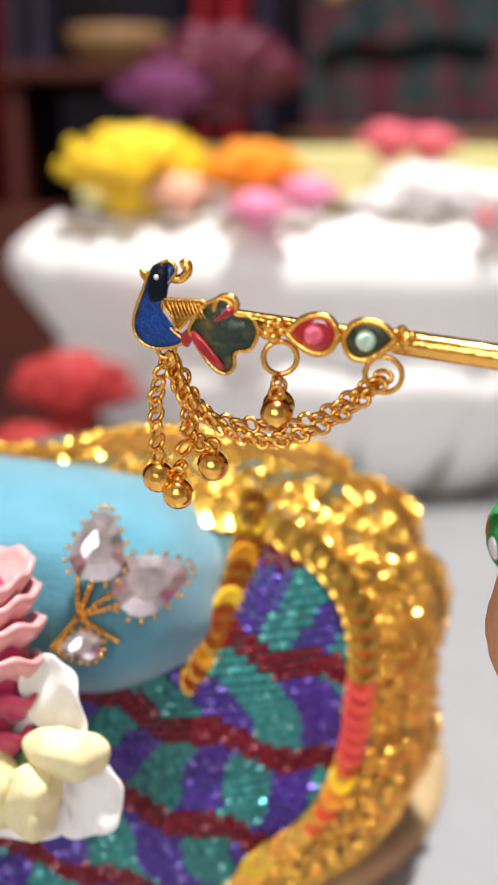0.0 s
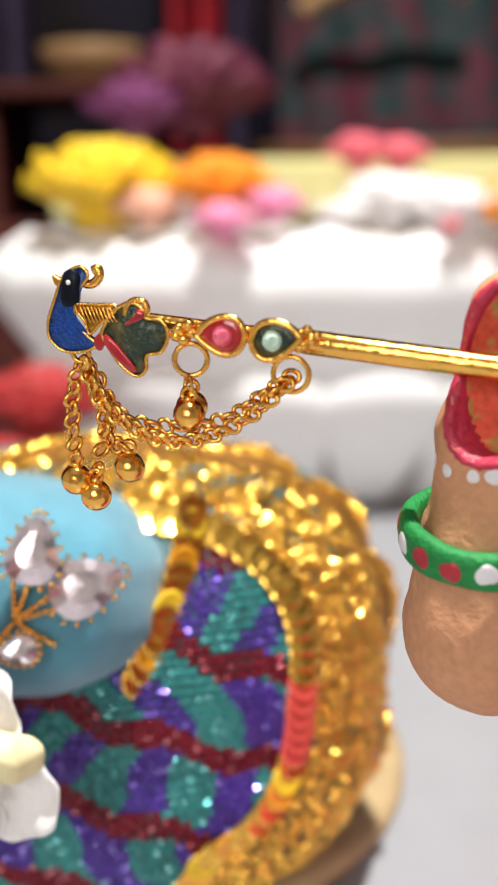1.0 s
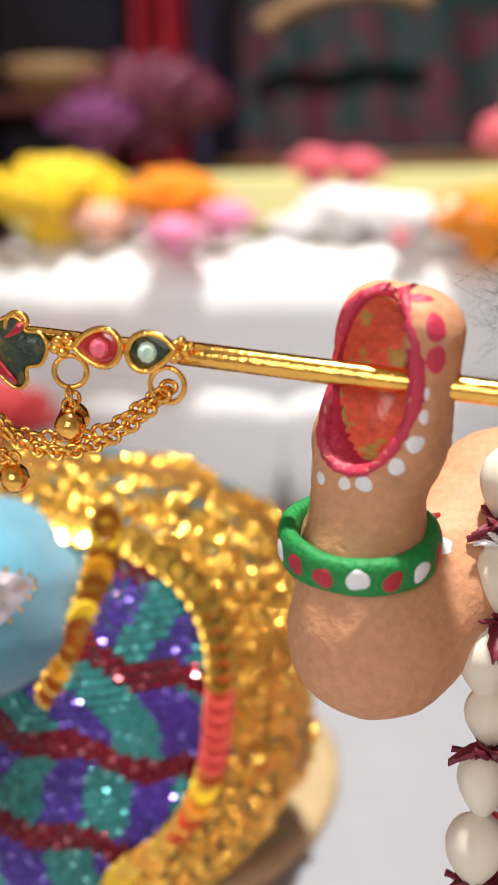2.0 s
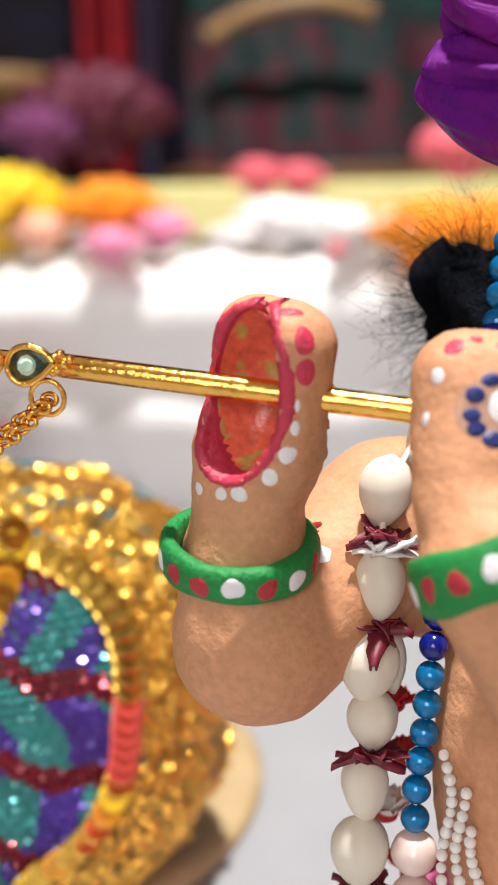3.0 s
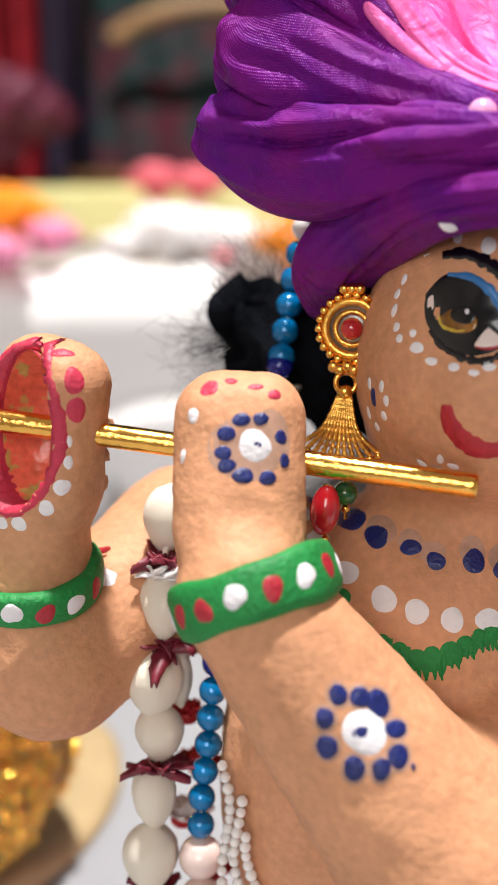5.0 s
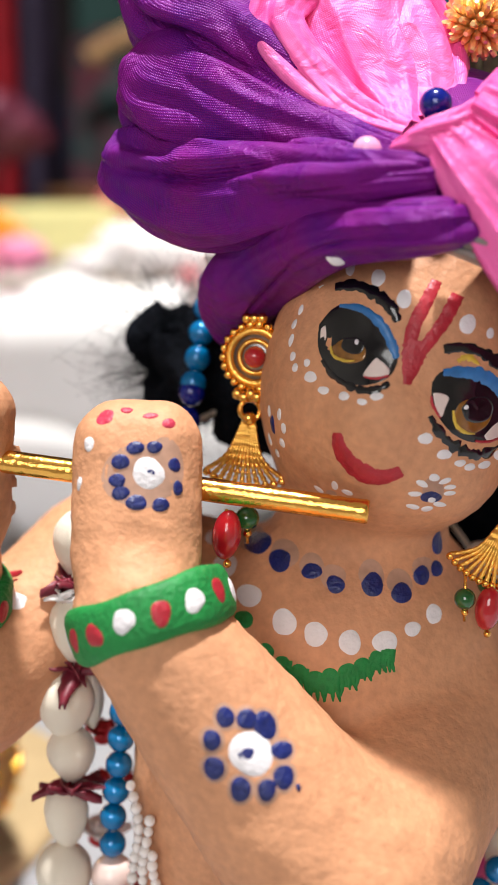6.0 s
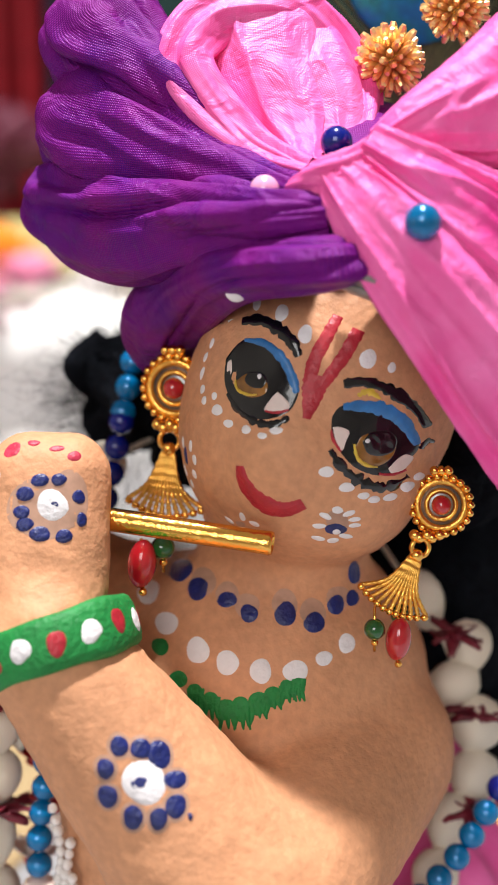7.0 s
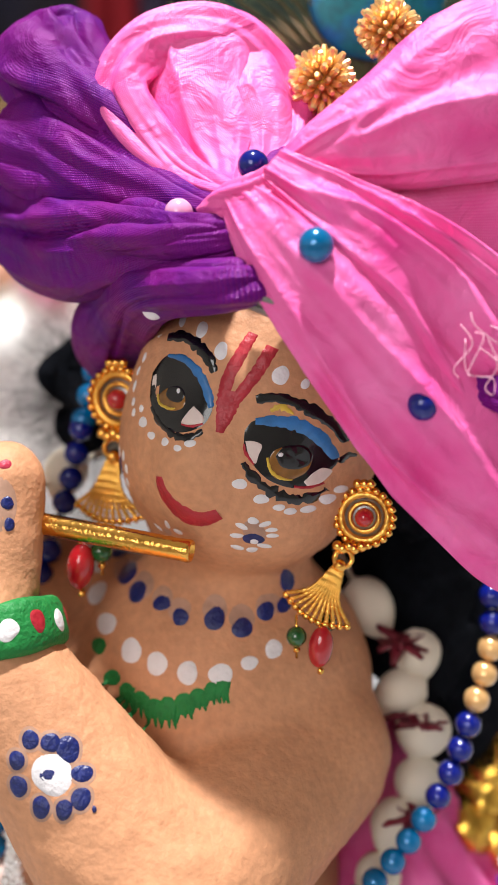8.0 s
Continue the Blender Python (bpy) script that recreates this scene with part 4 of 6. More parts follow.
turban_cloth("rosette_fold", "pink silk rosette fold", M_PINK, pts=[(0.105, 0.126, 0.1905, 0.0025, 0.002), (0.1025, 0.132, 0.1950, 0.0060, 0.003), (0.100, 0.137, 0.2030, 0.0080, 0.004), (0.0995, 0.141, 0.2110, 0.0085, 0.004), (0.0995, 0.144, 0.2150, 0.006, 0.003)], folds=4, amp=0.17, seed=35, ridge=True)
turban_cloth("rosette_fold", "pink silk rosette fold", M_PINK, pts=[(0.1075, 0.127, 0.1915, 0.0025, 0.002), (0.1085, 0.133, 0.1960, 0.0050, 0.003), (0.1075, 0.138, 0.2040, 0.0058, 0.004), (0.1055, 0.142, 0.2110, 0.005, 0.003)], folds=3, amp=0.16, seed=38, ridge=True)
turban_cloth("sash", "pink silk sash across the brow", M_PINK, pts=[(0.1065, 0.1160, 0.1905, 0.0030, 0.002), (0.1122, 0.1128, 0.1840, 0.0062, 0.003), (0.1225, 0.1112, 0.1722, 0.0090, 0.0035), (0.1335, 0.1128, 0.1590, 0.0104, 0.004), (0.1430, 0.1165, 0.1480, 0.0100, 0.004), (0.151, 0.125, 0.140, 0.008, 0.003)], n=(0.05, -1.0, 0.15), folds=9, amp=0.30, seed=44, ridge=True)
turban_cloth("sash", "pink silk sash fold", M_PINK, pts=[(0.1105, 0.1160, 0.1935, 0.0028, 0.002), (0.1180, 0.1140, 0.1880, 0.0050, 0.003), (0.1280, 0.1130, 0.1800, 0.0085, 0.004), (0.1390, 0.1160, 0.1690, 0.0110, 0.004), (0.150, 0.123, 0.160, 0.010, 0.004)], n=(0.05, -1.0, 0.15), folds=9, amp=0.30, seed=47, ridge=True)
turban_cloth("fan", "pink silk fan of the bow", M_PINK, pts=[(0.1125, 0.1180, 0.1930, 0.0025, 0.002), (0.1180, 0.1175, 0.1955, 0.0046, 0.003), (0.1275, 0.1190, 0.1982, 0.0085, 0.0045), (0.1385, 0.1215, 0.2025, 0.0118, 0.005), (0.152, 0.126, 0.206, 0.010, 0.004)], n=(0.05, -1.0, 0.1), folds=5, amp=0.26, seed=52, ridge=True)
turban_cloth("lining", "silver grey satin lining edge between brow roll and sash", M_LINING, pts=[(0.1060, 0.1170, 0.1778, 0.0014, 0.003), (0.1090, 0.1155, 0.1772, 0.0018, 0.0042), (0.1130, 0.1145, 0.1758, 0.0020, 0.0045), (0.1185, 0.1140, 0.1725, 0.0020, 0.0045), (0.1235, 0.1145, 0.1680, 0.0018, 0.004), (0.1260, 0.1160, 0.1655, 0.0014, 0.003)], folds=3, amp=0.10, seed=75)
turban_cloth("rosette_back", "pink silk back of the rosette", M_PINK, pts=[(0.1035, 0.1285, 0.1905, 0.003, 0.002), (0.1005, 0.136, 0.1960, 0.0085, 0.003), (0.1005, 0.1430, 0.2040, 0.0112, 0.003), (0.1005, 0.1465, 0.2105, 0.0090, 0.003), (0.101, 0.148, 0.2140, 0.005, 0.002)], folds=4, amp=0.12, seed=66)
turban_cloth("under_fold", "shaded pink silk between the fan and the sash", M_PINK, pts=[(0.1150, 0.1215, 0.1900, 0.003, 0.002), (0.1230, 0.1225, 0.1885, 0.0070, 0.003), (0.1360, 0.1250, 0.1860, 0.0100, 0.003), (0.1500, 0.1290, 0.1840, 0.0110, 0.003), (0.158, 0.132, 0.183, 0.009, 0.003)], n=(0.05, -1.0, 0.1), folds=4, amp=0.18, seed=68)
turban_cloth("knot", "pink silk knot", M_PINK, pts=[(0.1025, 0.1195, 0.1882, 0.0014, 0.0016), (0.1048, 0.1165, 0.1890, 0.0024, 0.0022), (0.1085, 0.1155, 0.1900, 0.0026, 0.0024), (0.1120, 0.1165, 0.1920, 0.0026, 0.0022), (0.1140, 0.1190, 0.1935, 0.002, 0.002)], folds=5, amp=0.16, seed=61)
turban_cloth("side_fold", "purple silk peeping out below the sash", M_PURPLE, pts=[(0.1345, 0.1130, 0.1660, 0.0012, 0.0010), (0.1390, 0.1110, 0.1650, 0.0022, 0.0012), (0.1440, 0.1115, 0.1635, 0.0028, 0.0014), (0.151, 0.116, 0.1615, 0.0030, 0.0014)], folds=4, amp=0.12, seed=71)
bm = bmesh.new()
ball(bm, (0.0948, 0.1198, 0.1760), 0.0016, 16, 10, (1.0, 0.45, 1.05))
under(part("white_spot", bm, M_WHITE, turban, "white paint spot on the brow roll"), turban)
frng = random.Random(9)
for i in range(16):
    bm = bmesh.new()
    a = Vector((0.1335 + 0.0006 * i, 0.1085 + frng.uniform(-0.0004, 0.0006), 0.1745 - 0.0004 * i + frng.uniform(-0.002, 0.002)))
    d = Vector((frng.uniform(-0.2, 1.0), frng.uniform(-0.35, 0.0), frng.uniform(-1.0, 0.1))).normalized() * frng.uniform(0.004, 0.009)
    k = Vector((frng.uniform(-1, 1), frng.uniform(-0.3, 0.1), frng.uniform(-1, 1))) * 0.0018
    tube(bm, [tuple(a), tuple(a + d * 0.4 + k), tuple(a + d * 0.8 - k * 0.4), tuple(a + d)], 0.00009, 5, 14)
    under(part("loose_thread", bm, M_THREAD, turban), turban)

# ---- pearls on the turban ----


def pearl(at, r, material, label, name="pearl", group="pearls on the turban"):
    bm = bmesh.new()
    ball(bm, at, r, 24, 16)
    return tagged(mesh_ob(name, bm, material), label, "pearl", group)


pearl((0.1082, 0.1240, 0.1943), 0.0021, M_NAVYP, "royal blue pearl bead pinned below the pink rosette")
pearl((0.1160, 0.1085, 0.1838), 0.0022, M_TURQ, "turquoise pearl bead pinned on the pink sash")
pearl((0.1290, 0.1090, 0.1642), 0.0021, M_NAVYP, "dark blue pearl bead pinned low on the pink sash")
pearl((0.0985, 0.1200, 0.1882), 0.0019, M_PINKP, "pinkish white pearl bead between purple folds")

# ---- flute with its peacock ornament ----
flute = empty("flute", "gold-plated toy flute with an enamelled peacock and hanging chains", "flute")
F_DIR = Vector((0.081, -0.0214, -0.0101)).normalized()
F_COL = Vector((0.018, 0.1412, 0.1528))


def on_flute(x):
    return F_COL + F_DIR * ((x - F_COL.x) / F_DIR.x)


bm = bmesh.new()
side = F_DIR.orthogonal().normalized()
up = F_DIR.cross(side)
rings = []
for x, r in ((0.0985, 0.0011), (0.0990, 0.00115), (0.0990, 0.0015), (0.0986, 0.00165), (0.0980, 0.0016), (0.06, 0.0016), (0.03, 0.0016), (0.0185, 0.0016), (0.017, 0.0013), (0.010, 0.0011), (-0.004, 0.0010), (-0.006, 0.0009)):
    rings.append([on_flute(x) + (side * math.cos(a) + up * math.sin(a)) * r for a in (2 * math.pi * k / 28 for k in range(28))])
loft(bm, rings)
part("tube", bm, M_GOLD, flute, "polished gold tube")
OX, OZ, OY = 0.0081, 0.1537, 0.1415


def orn(px, py, y=0.0):
    """Ornament sheet, tenths of a millimetre from the pink gem, to the world."""
    return Vector((OX + px * 1e-4, OY + y + px * -0.25e-4, OZ + (py + px * 0.042) * 1e-4))


def plate(name, outline, material, y=0.0, thick=0.0009, rim=0.0, label="", parent=flute, dome=0.0):
    """A cast plate with a rounded edge from an outline; rim adds a round wire along it."""
    pts = [Vector(curve_at(outline + outline[:1], i / 48)) for i in range(48)]
    cx, cy = sum(p.x for p in pts) / 48, sum(p.y for p in pts) / 48
    bm = bmesh.new()
    levels = ((0.0, -thick - dome), (0.5, -thick - dome * 0.8), (0.93, -thick), (1.0, -thick * 0.7), (1.0, thick * 0.7), (0.9, thick))
    rows = []
    for f, d in levels:
        rows.append([bm.verts.new(orn(cx + (p.x - cx) * f, cy + (p.y - cy) * f, y + d)) for p in (pts if f else pts[:1])])
    for i in range(48):
        j = (i + 1) % 48
        bm.faces.new((rows[0][0], rows[1][i], rows[1][j]))
        for a, b in zip(rows[1:], rows[2:]):
            bm.faces.new((a[i], b[i], b[j], a[j]))
    bm.faces.new(rows[-1])
    bmesh.ops.recalc_face_normals(bm, faces=bm.faces[:])
    ob = part(name, bm, material, parent, label)
    if rim:
        bm = bmesh.new()
        line = [tuple(orn(p.x, p.y, y - thick)) for p in pts] + [tuple(orn(pts[0].x, pts[0].y, y - thick))]
        tube(bm, line, rim, 8, 96, False)
        part("rim", bm, M_GOLD, ob, "raised gold rim")
    return ob


plate("peacock_body", [(-208, 78), (-217, 55), (-227, 27), (-226, 4), (-208, -13), (-180, -14), (-164, -6), (-176, 6), (-190, 24), (-191, 46), (-183, 66), (-172, 82), (-180, 94), (-196, 90)], M_ENBLUE, rim=0.00022, label="blue enamel peacock breast", dome=0.0003)
plate("peacock_head", [(-207, 76), (-203, 88), (-192, 92), (-183, 84), (-183, 66), (-187, 46), (-205, 44), (-209, 58)], M_ENBLACK, y=-0.0004, label="black enamel peacock head", dome=0.0002)
plate("beak", [(-204, 78), (-218, 85), (-219, 78), (-214, 70), (-206, 66)], M_GOLD, label="gold beak")
bm = bmesh.new()
tube(bm, [tuple(orn(*p)) for p in ((-184, 82), (-176, 72), (-166, 72), (-158, 80), (-159, 90), (-166, 88))], 0.00062, 10, 24)
part("crest", bm, M_GOLD, flute, "curled gold crest")
bm = bmesh.new()
ball(bm, orn(-197, 75, -0.0013), 0.00038, 12, 8)
part("eye_stone", bm, M_WHITEP, flute, "tiny white eye stone")
wing = plate("wing", [(-190, 48), (-165, 46), (-140, 44), (-137, 36), (-158, 20), (-172, 8), (-178, 24), (-188, 38)], M_ENGOLD, y=-0.0002, rim=0.00018, label="ribbed gold wing")
for i in range(9):
    bm = bmesh.new()
    x = -184 + i * 5
    tube(bm, [tuple(orn(x, 45 - i * 0.4, -0.0011)), tuple(orn(x + 5, 33 - i * 0.7, -0.0013)), tuple(orn(x + 9, 22 - i * 0.0, -0.0011))], 0.00014, 6, 8)
    part("wing_rib", bm, M_GOLD, wing)
plate("tail_fan", [(-142, 36), (-120, 46), (-104, 40), (-98, 26), (-78, 22), (-70, 2), (-80, -18), (-98, -22), (-100, -40), (-112, -48), (-130, -36), (-148, -10), (-156, 8), (-150, 22)], M_ENGREEN, y=-0.0001, rim=0.00026, label="dark green enamel tail fan", dome=0.0004)
plate("tail_stripe", [(-152, 8), (-144, 2), (-126, -20), (-112, -40), (-120, -42), (-138, -26), (-154, -4)], M_ENRED, y=-0.0006, label="red enamel tail stripe")
plate("tail_stripe", [(-168, 2), (-156, 10), (-152, -2), (-158, -14), (-166, -10)], M_ENRED, y=-0.0003, label="red enamel tail stripe")
plate("tail_stripe", [(-108, 38), (-100, 34), (-101, 26), (-110, 22), (-122, 18), (-126, 20), (-114, 28)], M_ENRED, y=-0.0006, label="red enamel tail stripe")
bm = bmesh.new()
tube(bm, [tuple(orn(*p, -0.0008)) for p in ((-124, 30), (-122, 42), (-112, 49), (-100, 46), (-96, 36), (-102, 30))], 0.00042, 8, 24)
part("tail_curl", bm, M_GOLD, flute, "gold curl over the tail")
for gx, gy, en, gem, lab in ((0, 0, M_ENRED, M_GEM_R, "red enamel setting"), (62, -8, M_ENGREEN, M_GEM_G, "green enamel setting")):
    tip = -1 if gx == 0 else 1
    o = [(gx + tip * 34, gy + 2), (gx + tip * 20, gy + 17), (gx, gy + 24), (gx - tip * 18, gy + 19), (gx - tip * 27, gy), (gx - tip * 18, gy - 19), (gx, gy - 23), (gx + tip * 20, gy - 12)]
    ob = plate("gem_setting", o, en, y=-0.0004, rim=0.00045, label=lab)
    bm = bmesh.new()
    bmesh.ops.create_cone(bm, cap_ends=True, segments=10, radius1=0.0014, radius2=0.0007, depth=0.0007, matrix=Matrix.Translation(orn(gx, gy, -0.0016)) @ Matrix.Rotation(radians(90), 4, "X"))
    part("gem", bm, gem, ob, "faceted glass gem", smooth=False)
for bx, by, r in ((-56, 10, 9), (-44, 14, 8), (-60, 2, 8), (-50, -3, 9), (-40, 5, 7), (96, -2, 8), (104, 3, 7), (100, -14, 8), (109, -8, 8), (116, -3, 6), (94, -18, 7)):
    bm = bmesh.new()
    ball(bm, orn(bx, by, -0.0006), r * 1e-4, 14, 10)
    part("granule", bm, M_GOLD, flute)
bm = bmesh.new()
ring(bm, orn(-42, -30), (0, 1, 0.1), 0.0021, 0.00036)
part("jump_ring", bm, M_GOLD, flute)
bm = bmesh.new()
ring(bm, orn(84, -52), (0.3, 1, 0.1), 0.0023, 0.00036)
part("jump_ring", bm, M_GOLD, flute)
bm = bmesh.new()
ring(bm, orn(-187, -18), (0.2, 1, 0.1), 0.0011, 0.00036)
part("jump_ring", bm, M_GOLD, flute)
bm = bmesh.new()
ring(bm, (0, 0, 0), (0, 1, 0), 0.00112, 0.00034, 16, 7, 0.68, 1.5708)
link_mesh = bpy.data.meshes.new("link")
bm.to_mesh(link_mesh)
bm.free()
link_mesh.materials.append(M_GOLD)
link_mesh.polygons.foreach_set("use_smooth", [True] * len(link_mesh.polygons))
LONG = Vector((0, 1, 0)).orthogonal().normalized()


def chain(pts, count, seed=0):
    """Interlocked oval links along a line, every other one turned on edge."""
    for i in range(count):
        s = (i + 0.5) / count
        p = Vector(curve_at(pts, s))
        t = (Vector(curve_at(pts, min(1, s + 0.02))) - Vector(curve_at(pts, max(0, s - 0.02)))).normalized()
        y = Vector((0, -1, 0)) - t * t.dot(Vector((0, -1, 0)))
        y.normalize()
        x = y.cross(t)
        a = radians(28 if i % 2 else -48)
        y, x = y * math.cos(a) + x * math.sin(a), x * math.cos(a) - y * math.sin(a)
        m = Matrix((x, y, t)).transposed().to_4x4()
        m.translation = p
        fix = Matrix() if abs(LONG.z) > 0.5 else Matrix.Rotation(radians(90), 4, "Y")
        share("link", link_mesh, flute, m @ fix)


def hang(pts):
    return [tuple(orn(x, y, d)) for x, y, d in pts]


chain(hang([(-184, -28, 0.0), (-160, -80, -0.001), (-110, -122, -0.001), (-60, -135, -0.001), (-10, -126, 0), (40, -98, 0), (80, -62, 0)]), 24)
chain(hang([(-180, -30, 0.001), (-170, -70, 0.0015), (-130, -108, 0.001), (-70, -118, 0.001), (0, -110, 0.001), (50, -80, 0.001), (88, -54, 0.001)]), 24)
chain(hang([(-186, -28, 0), (-200, -70, 0), (-202, -112, 0), (-200, -162, 0)]), 9)
chain(hang([(-184, -28, 0), (-165, -75, 0.001), (-160, -110, 0.001), (-172, -182, 0.0)]), 9)
chain(hang([(-182, -30, 0.001), (-150, -90, 0.002), (-158, -130, 0.002), (-130, -152, 0.001)]), 9)


def bell(x, y, d=0.0):
    c = orn(x, y, d)
    bm = bmesh.new()
    ball(bm, c, 0.0021, 24, 16)
    b = part("bell", bm, M_GOLD, flute, "round gold bell")
    bm = bmesh.new()
    ring(bm, c + Vector((0, 0, 0.0026)), (0.3, 1, 0), 0.0009, 0.0003, 18, 8)
    part("loop", bm, M_GOLD, b)
    bm = bmesh.new()
    bmesh.ops.create_cone(bm, cap_ends=True, segments=14, radius1=0.0009, radius2=0.0006, depth=0.0006, matrix=Matrix.Translation(c + Vector((0, 0, 0.0021))))
    part("neck", bm, M_GOLD, b)


bell(-200, -186)
bell(-174, -208)
bell(-128, -172, 0.001)
bell(-46, -101)
bell(-43, -94, 0.002)
bm = bmesh.new()
ring(bm, orn(-46, -62), (1, 0.4, 0), 0.0012, 0.00025, 18, 8)
part("jump_ring", bm, M_GOLD, flute)

# ---- cushion with sequins ----
cushion = empty("sequinned_cushion", "light blue cushion with sequinned panel and gold bead lace border", "cushion", at=(-0.02, 0.22, TABLE))
CC = (-0.025, 0.0725, 0.063, 0.0475)


def pad_xz(rho, a):
    """Rounded rectangle that narrows towards its foot."""
    e = 0.78 if math.sin(a) > 0 else 0.62
    c, q = math.copysign(abs(math.cos(a)) ** e, math.cos(a)), math.copysign(abs(math.sin(a)) ** e, math.sin(a))
    x, z = CC[2] * rho * c, CC[3] * rho * q
    if x > 0:
        x *= 1.03 - 0.06 * max(0.0, -q) ** 2 * rho
    return CC[0] + x, CC[1] + z + 0.003 * c * rho


def even(b):
    """The angle that spaces points evenly along the rounded outline."""
    k = 1 / (0.78 if math.sin(b) > 0 else 0.62)
    return math.atan2(math.copysign(abs(math.sin(b)) ** k, math.sin(b)), math.copysign(abs(math.cos(b)) ** k, math.cos(b)))


def panel_edge(a):
    """How far the sequinned panel reaches, by angle."""
    a = (a + math.pi / 2) % (2 * math.pi) - math.pi / 2
    low = max(0.0, -a - 0.95) if a < 0 else max(0.0, a - 2.6)
    return min(0.93, 0.69 + 0.13 * math.sin(a) + 0.5 * low)


def pad(rho, a):
    """The cushion's front skin by distance from its middle and angle."""
    x, z = pad_xz(rho, a)
    y = 0.233 - 0.041 * math.sqrt(max(0.0, 1 - min(rho, 1.0) ** 2)) + max(0, rho - 1) * 0.03 + 0.10 * max(0, z - 0.10) - 0.26 * max(0, 0.066 - z)
    return Vector((x, y, z))


bm = bmesh.new()
rings = [[pad(r, even(2 * math.pi * k / 72)) for k in range(72)] for r in (0.02, 0.2, 0.4, 0.6, 0.75, 0.88, 0.97, 1.0)]
rings += [[Vector((pad_xz(f, a)[0], y, pad_xz(f, a)[1])) for a in (even(2 * math.pi * k / 72) for k in range(72))] for f, y in ((1.02, 0.244), (0.95, 0.256), (0.6, 0.262), (0.05, 0.264))]
loft(bm, rings)
bmesh.ops.recalc_face_normals(bm, faces=bm.faces[:])
under(part("pad", bm, M_BACKING, cushion, "dark teal cloth pad"), cushion)
bm = bmesh.new()
ball(bm, (0, 0, 0), 1, 56, 36)
for v in bm.verts:
    c = [math.copysign(abs(k) ** e, k) for k, e in zip(v.co, (0.62, 0.9, 0.8))]
    v.co = Matrix.Rotation(radians(7), 3, "Y") @ Vector((c[0] * 0.036, c[1] * 0.029, c[2] * 0.0190)) * (1 + 0.035 * noise.noise(v.co * 2.2) + 0.015 * noise.noise(v.co * 6)) + Vector((-0.041, 0.207, 0.1020))
under(part("bolster", bm, M_LBLUE, cushion, "light blue velvet bolster"), cushion)


def specks(name, items, materials, label):
    """Many small flattened beads joined: (place, outward, radius, material)."""
    vs, fs, ms = [], [], []
    for p, n, r, mi in items:
        n = Vector(n).normalized()
        x = n.orthogonal().normalized()
        y = n.cross(x)
        b = len(vs)
        vs.append(p + n * r * 0.8)
        for f, h in ((0.75, 0.5), (1.0, 0.0)):
            for k in range(6):
                a = k * math.pi / 3 + b
                vs.append(p + (x * math.cos(a) + y * math.sin(a)) * r * f + n * r * h)
        for k in range(6):
            j = (k + 1) % 6
            fs += [(b, b + 1 + k, b + 1 + j), (b + 1 + k, b + 7 + k, b + 7 + j, b + 1 + j)]
            ms += [mi, mi]
    me = bpy.data.meshes.new(name)
    me.from_pydata([tuple(v) for v in vs], [], fs)
    me.update()
    for m in materials:
        me.materials.append(m)
    me.polygons.foreach_set("material_index", ms)
    ob = new(name, me)
    return tagged(ob, label, kind="stuff")


rnd = random.Random(4)
items = []
for i in range(92):
    for j in range(72):
        u, v = -0.8 + (i + 0.5 * (j % 2)) * 0.0195, -0.95 + j * 0.0262
        u += rnd.uniform(-0.004, 0.004)
        e = 0.78 if v > 0 else 0.62
        rho = (abs(u) ** (1 / e) + abs(v) ** (1 / e)) ** e
        a = math.atan2(math.copysign(abs(v / rho) ** (1 / e), v), math.copysign(abs(u / rho) ** (1 / e), u))
        if rho > panel_edge(a):
            continue
        p = pad(rho, a)
        x, z = p.x, p.z
        if ((x + 0.038) / 0.035) ** 2 + ((z - 0.1035) / 0.019) ** 2 < 1:
            continue
        n = (math.cos(a) * rho * 0.5 + rnd.uniform(-0.6, 0.6), -1 + rho * 0.3, math.sin(a) * rho * 0.5 + rnd.uniform(-0.6, 0.6))
        w = (z + 0.42 * x + 0.0012 * math.sin(x * 330)) / 0.0185 + 0.28
        row = math.floor(w)
        band = w - row
        k = (x - 0.55 * z * (1 if row % 2 else -1) + 0.0045 * row) / 0.0170 + 0.10 * math.sin(z * 300)
        k -= math.floor(k)
        items.append((p, n, 0.0010, 2 if band < 0.27 else (1 if k < 0.47 else 0)))
under_ob = specks("sequin_field", items, [M_SEQ_T, M_SEQ_P, M_SEQ_R], "rows of teal, violet and red sequins")
under_ob.parent = cushion
under(under_ob, cushion)
items = []
for i in range(12000):
    a = even(rnd.uniform(-1.9, 3.2))
    f = rnd.random()
    edge = 1.015 + 0.05 * abs(math.sin(a * 7.0 + 0.4))
    r = panel_edge(a) + 0.02 + (edge - panel_edge(a) - 0.02) * f
    q = pad(r, a)
    lump = noise.noise(q * 230) + 0.6 * noise.noise(q * 520)
    p = q + Vector((0, 0.0008 - 0.0010 * lump - 0.0016 * math.sin(math.pi * f), 0))
    items.append((p, (math.cos(a) * 0.6 + rnd.uniform(-1, 1), -1, math.sin(a) * 0.6 + 0.2 + rnd.uniform(-1, 1)), rnd.uniform(0.00045, 0.00088), 0))
lace = specks("lace", items, [M_LACE], "gold bead lace border")
lace.parent = cushion
under(lace, cushion)
bm = bmesh.new()
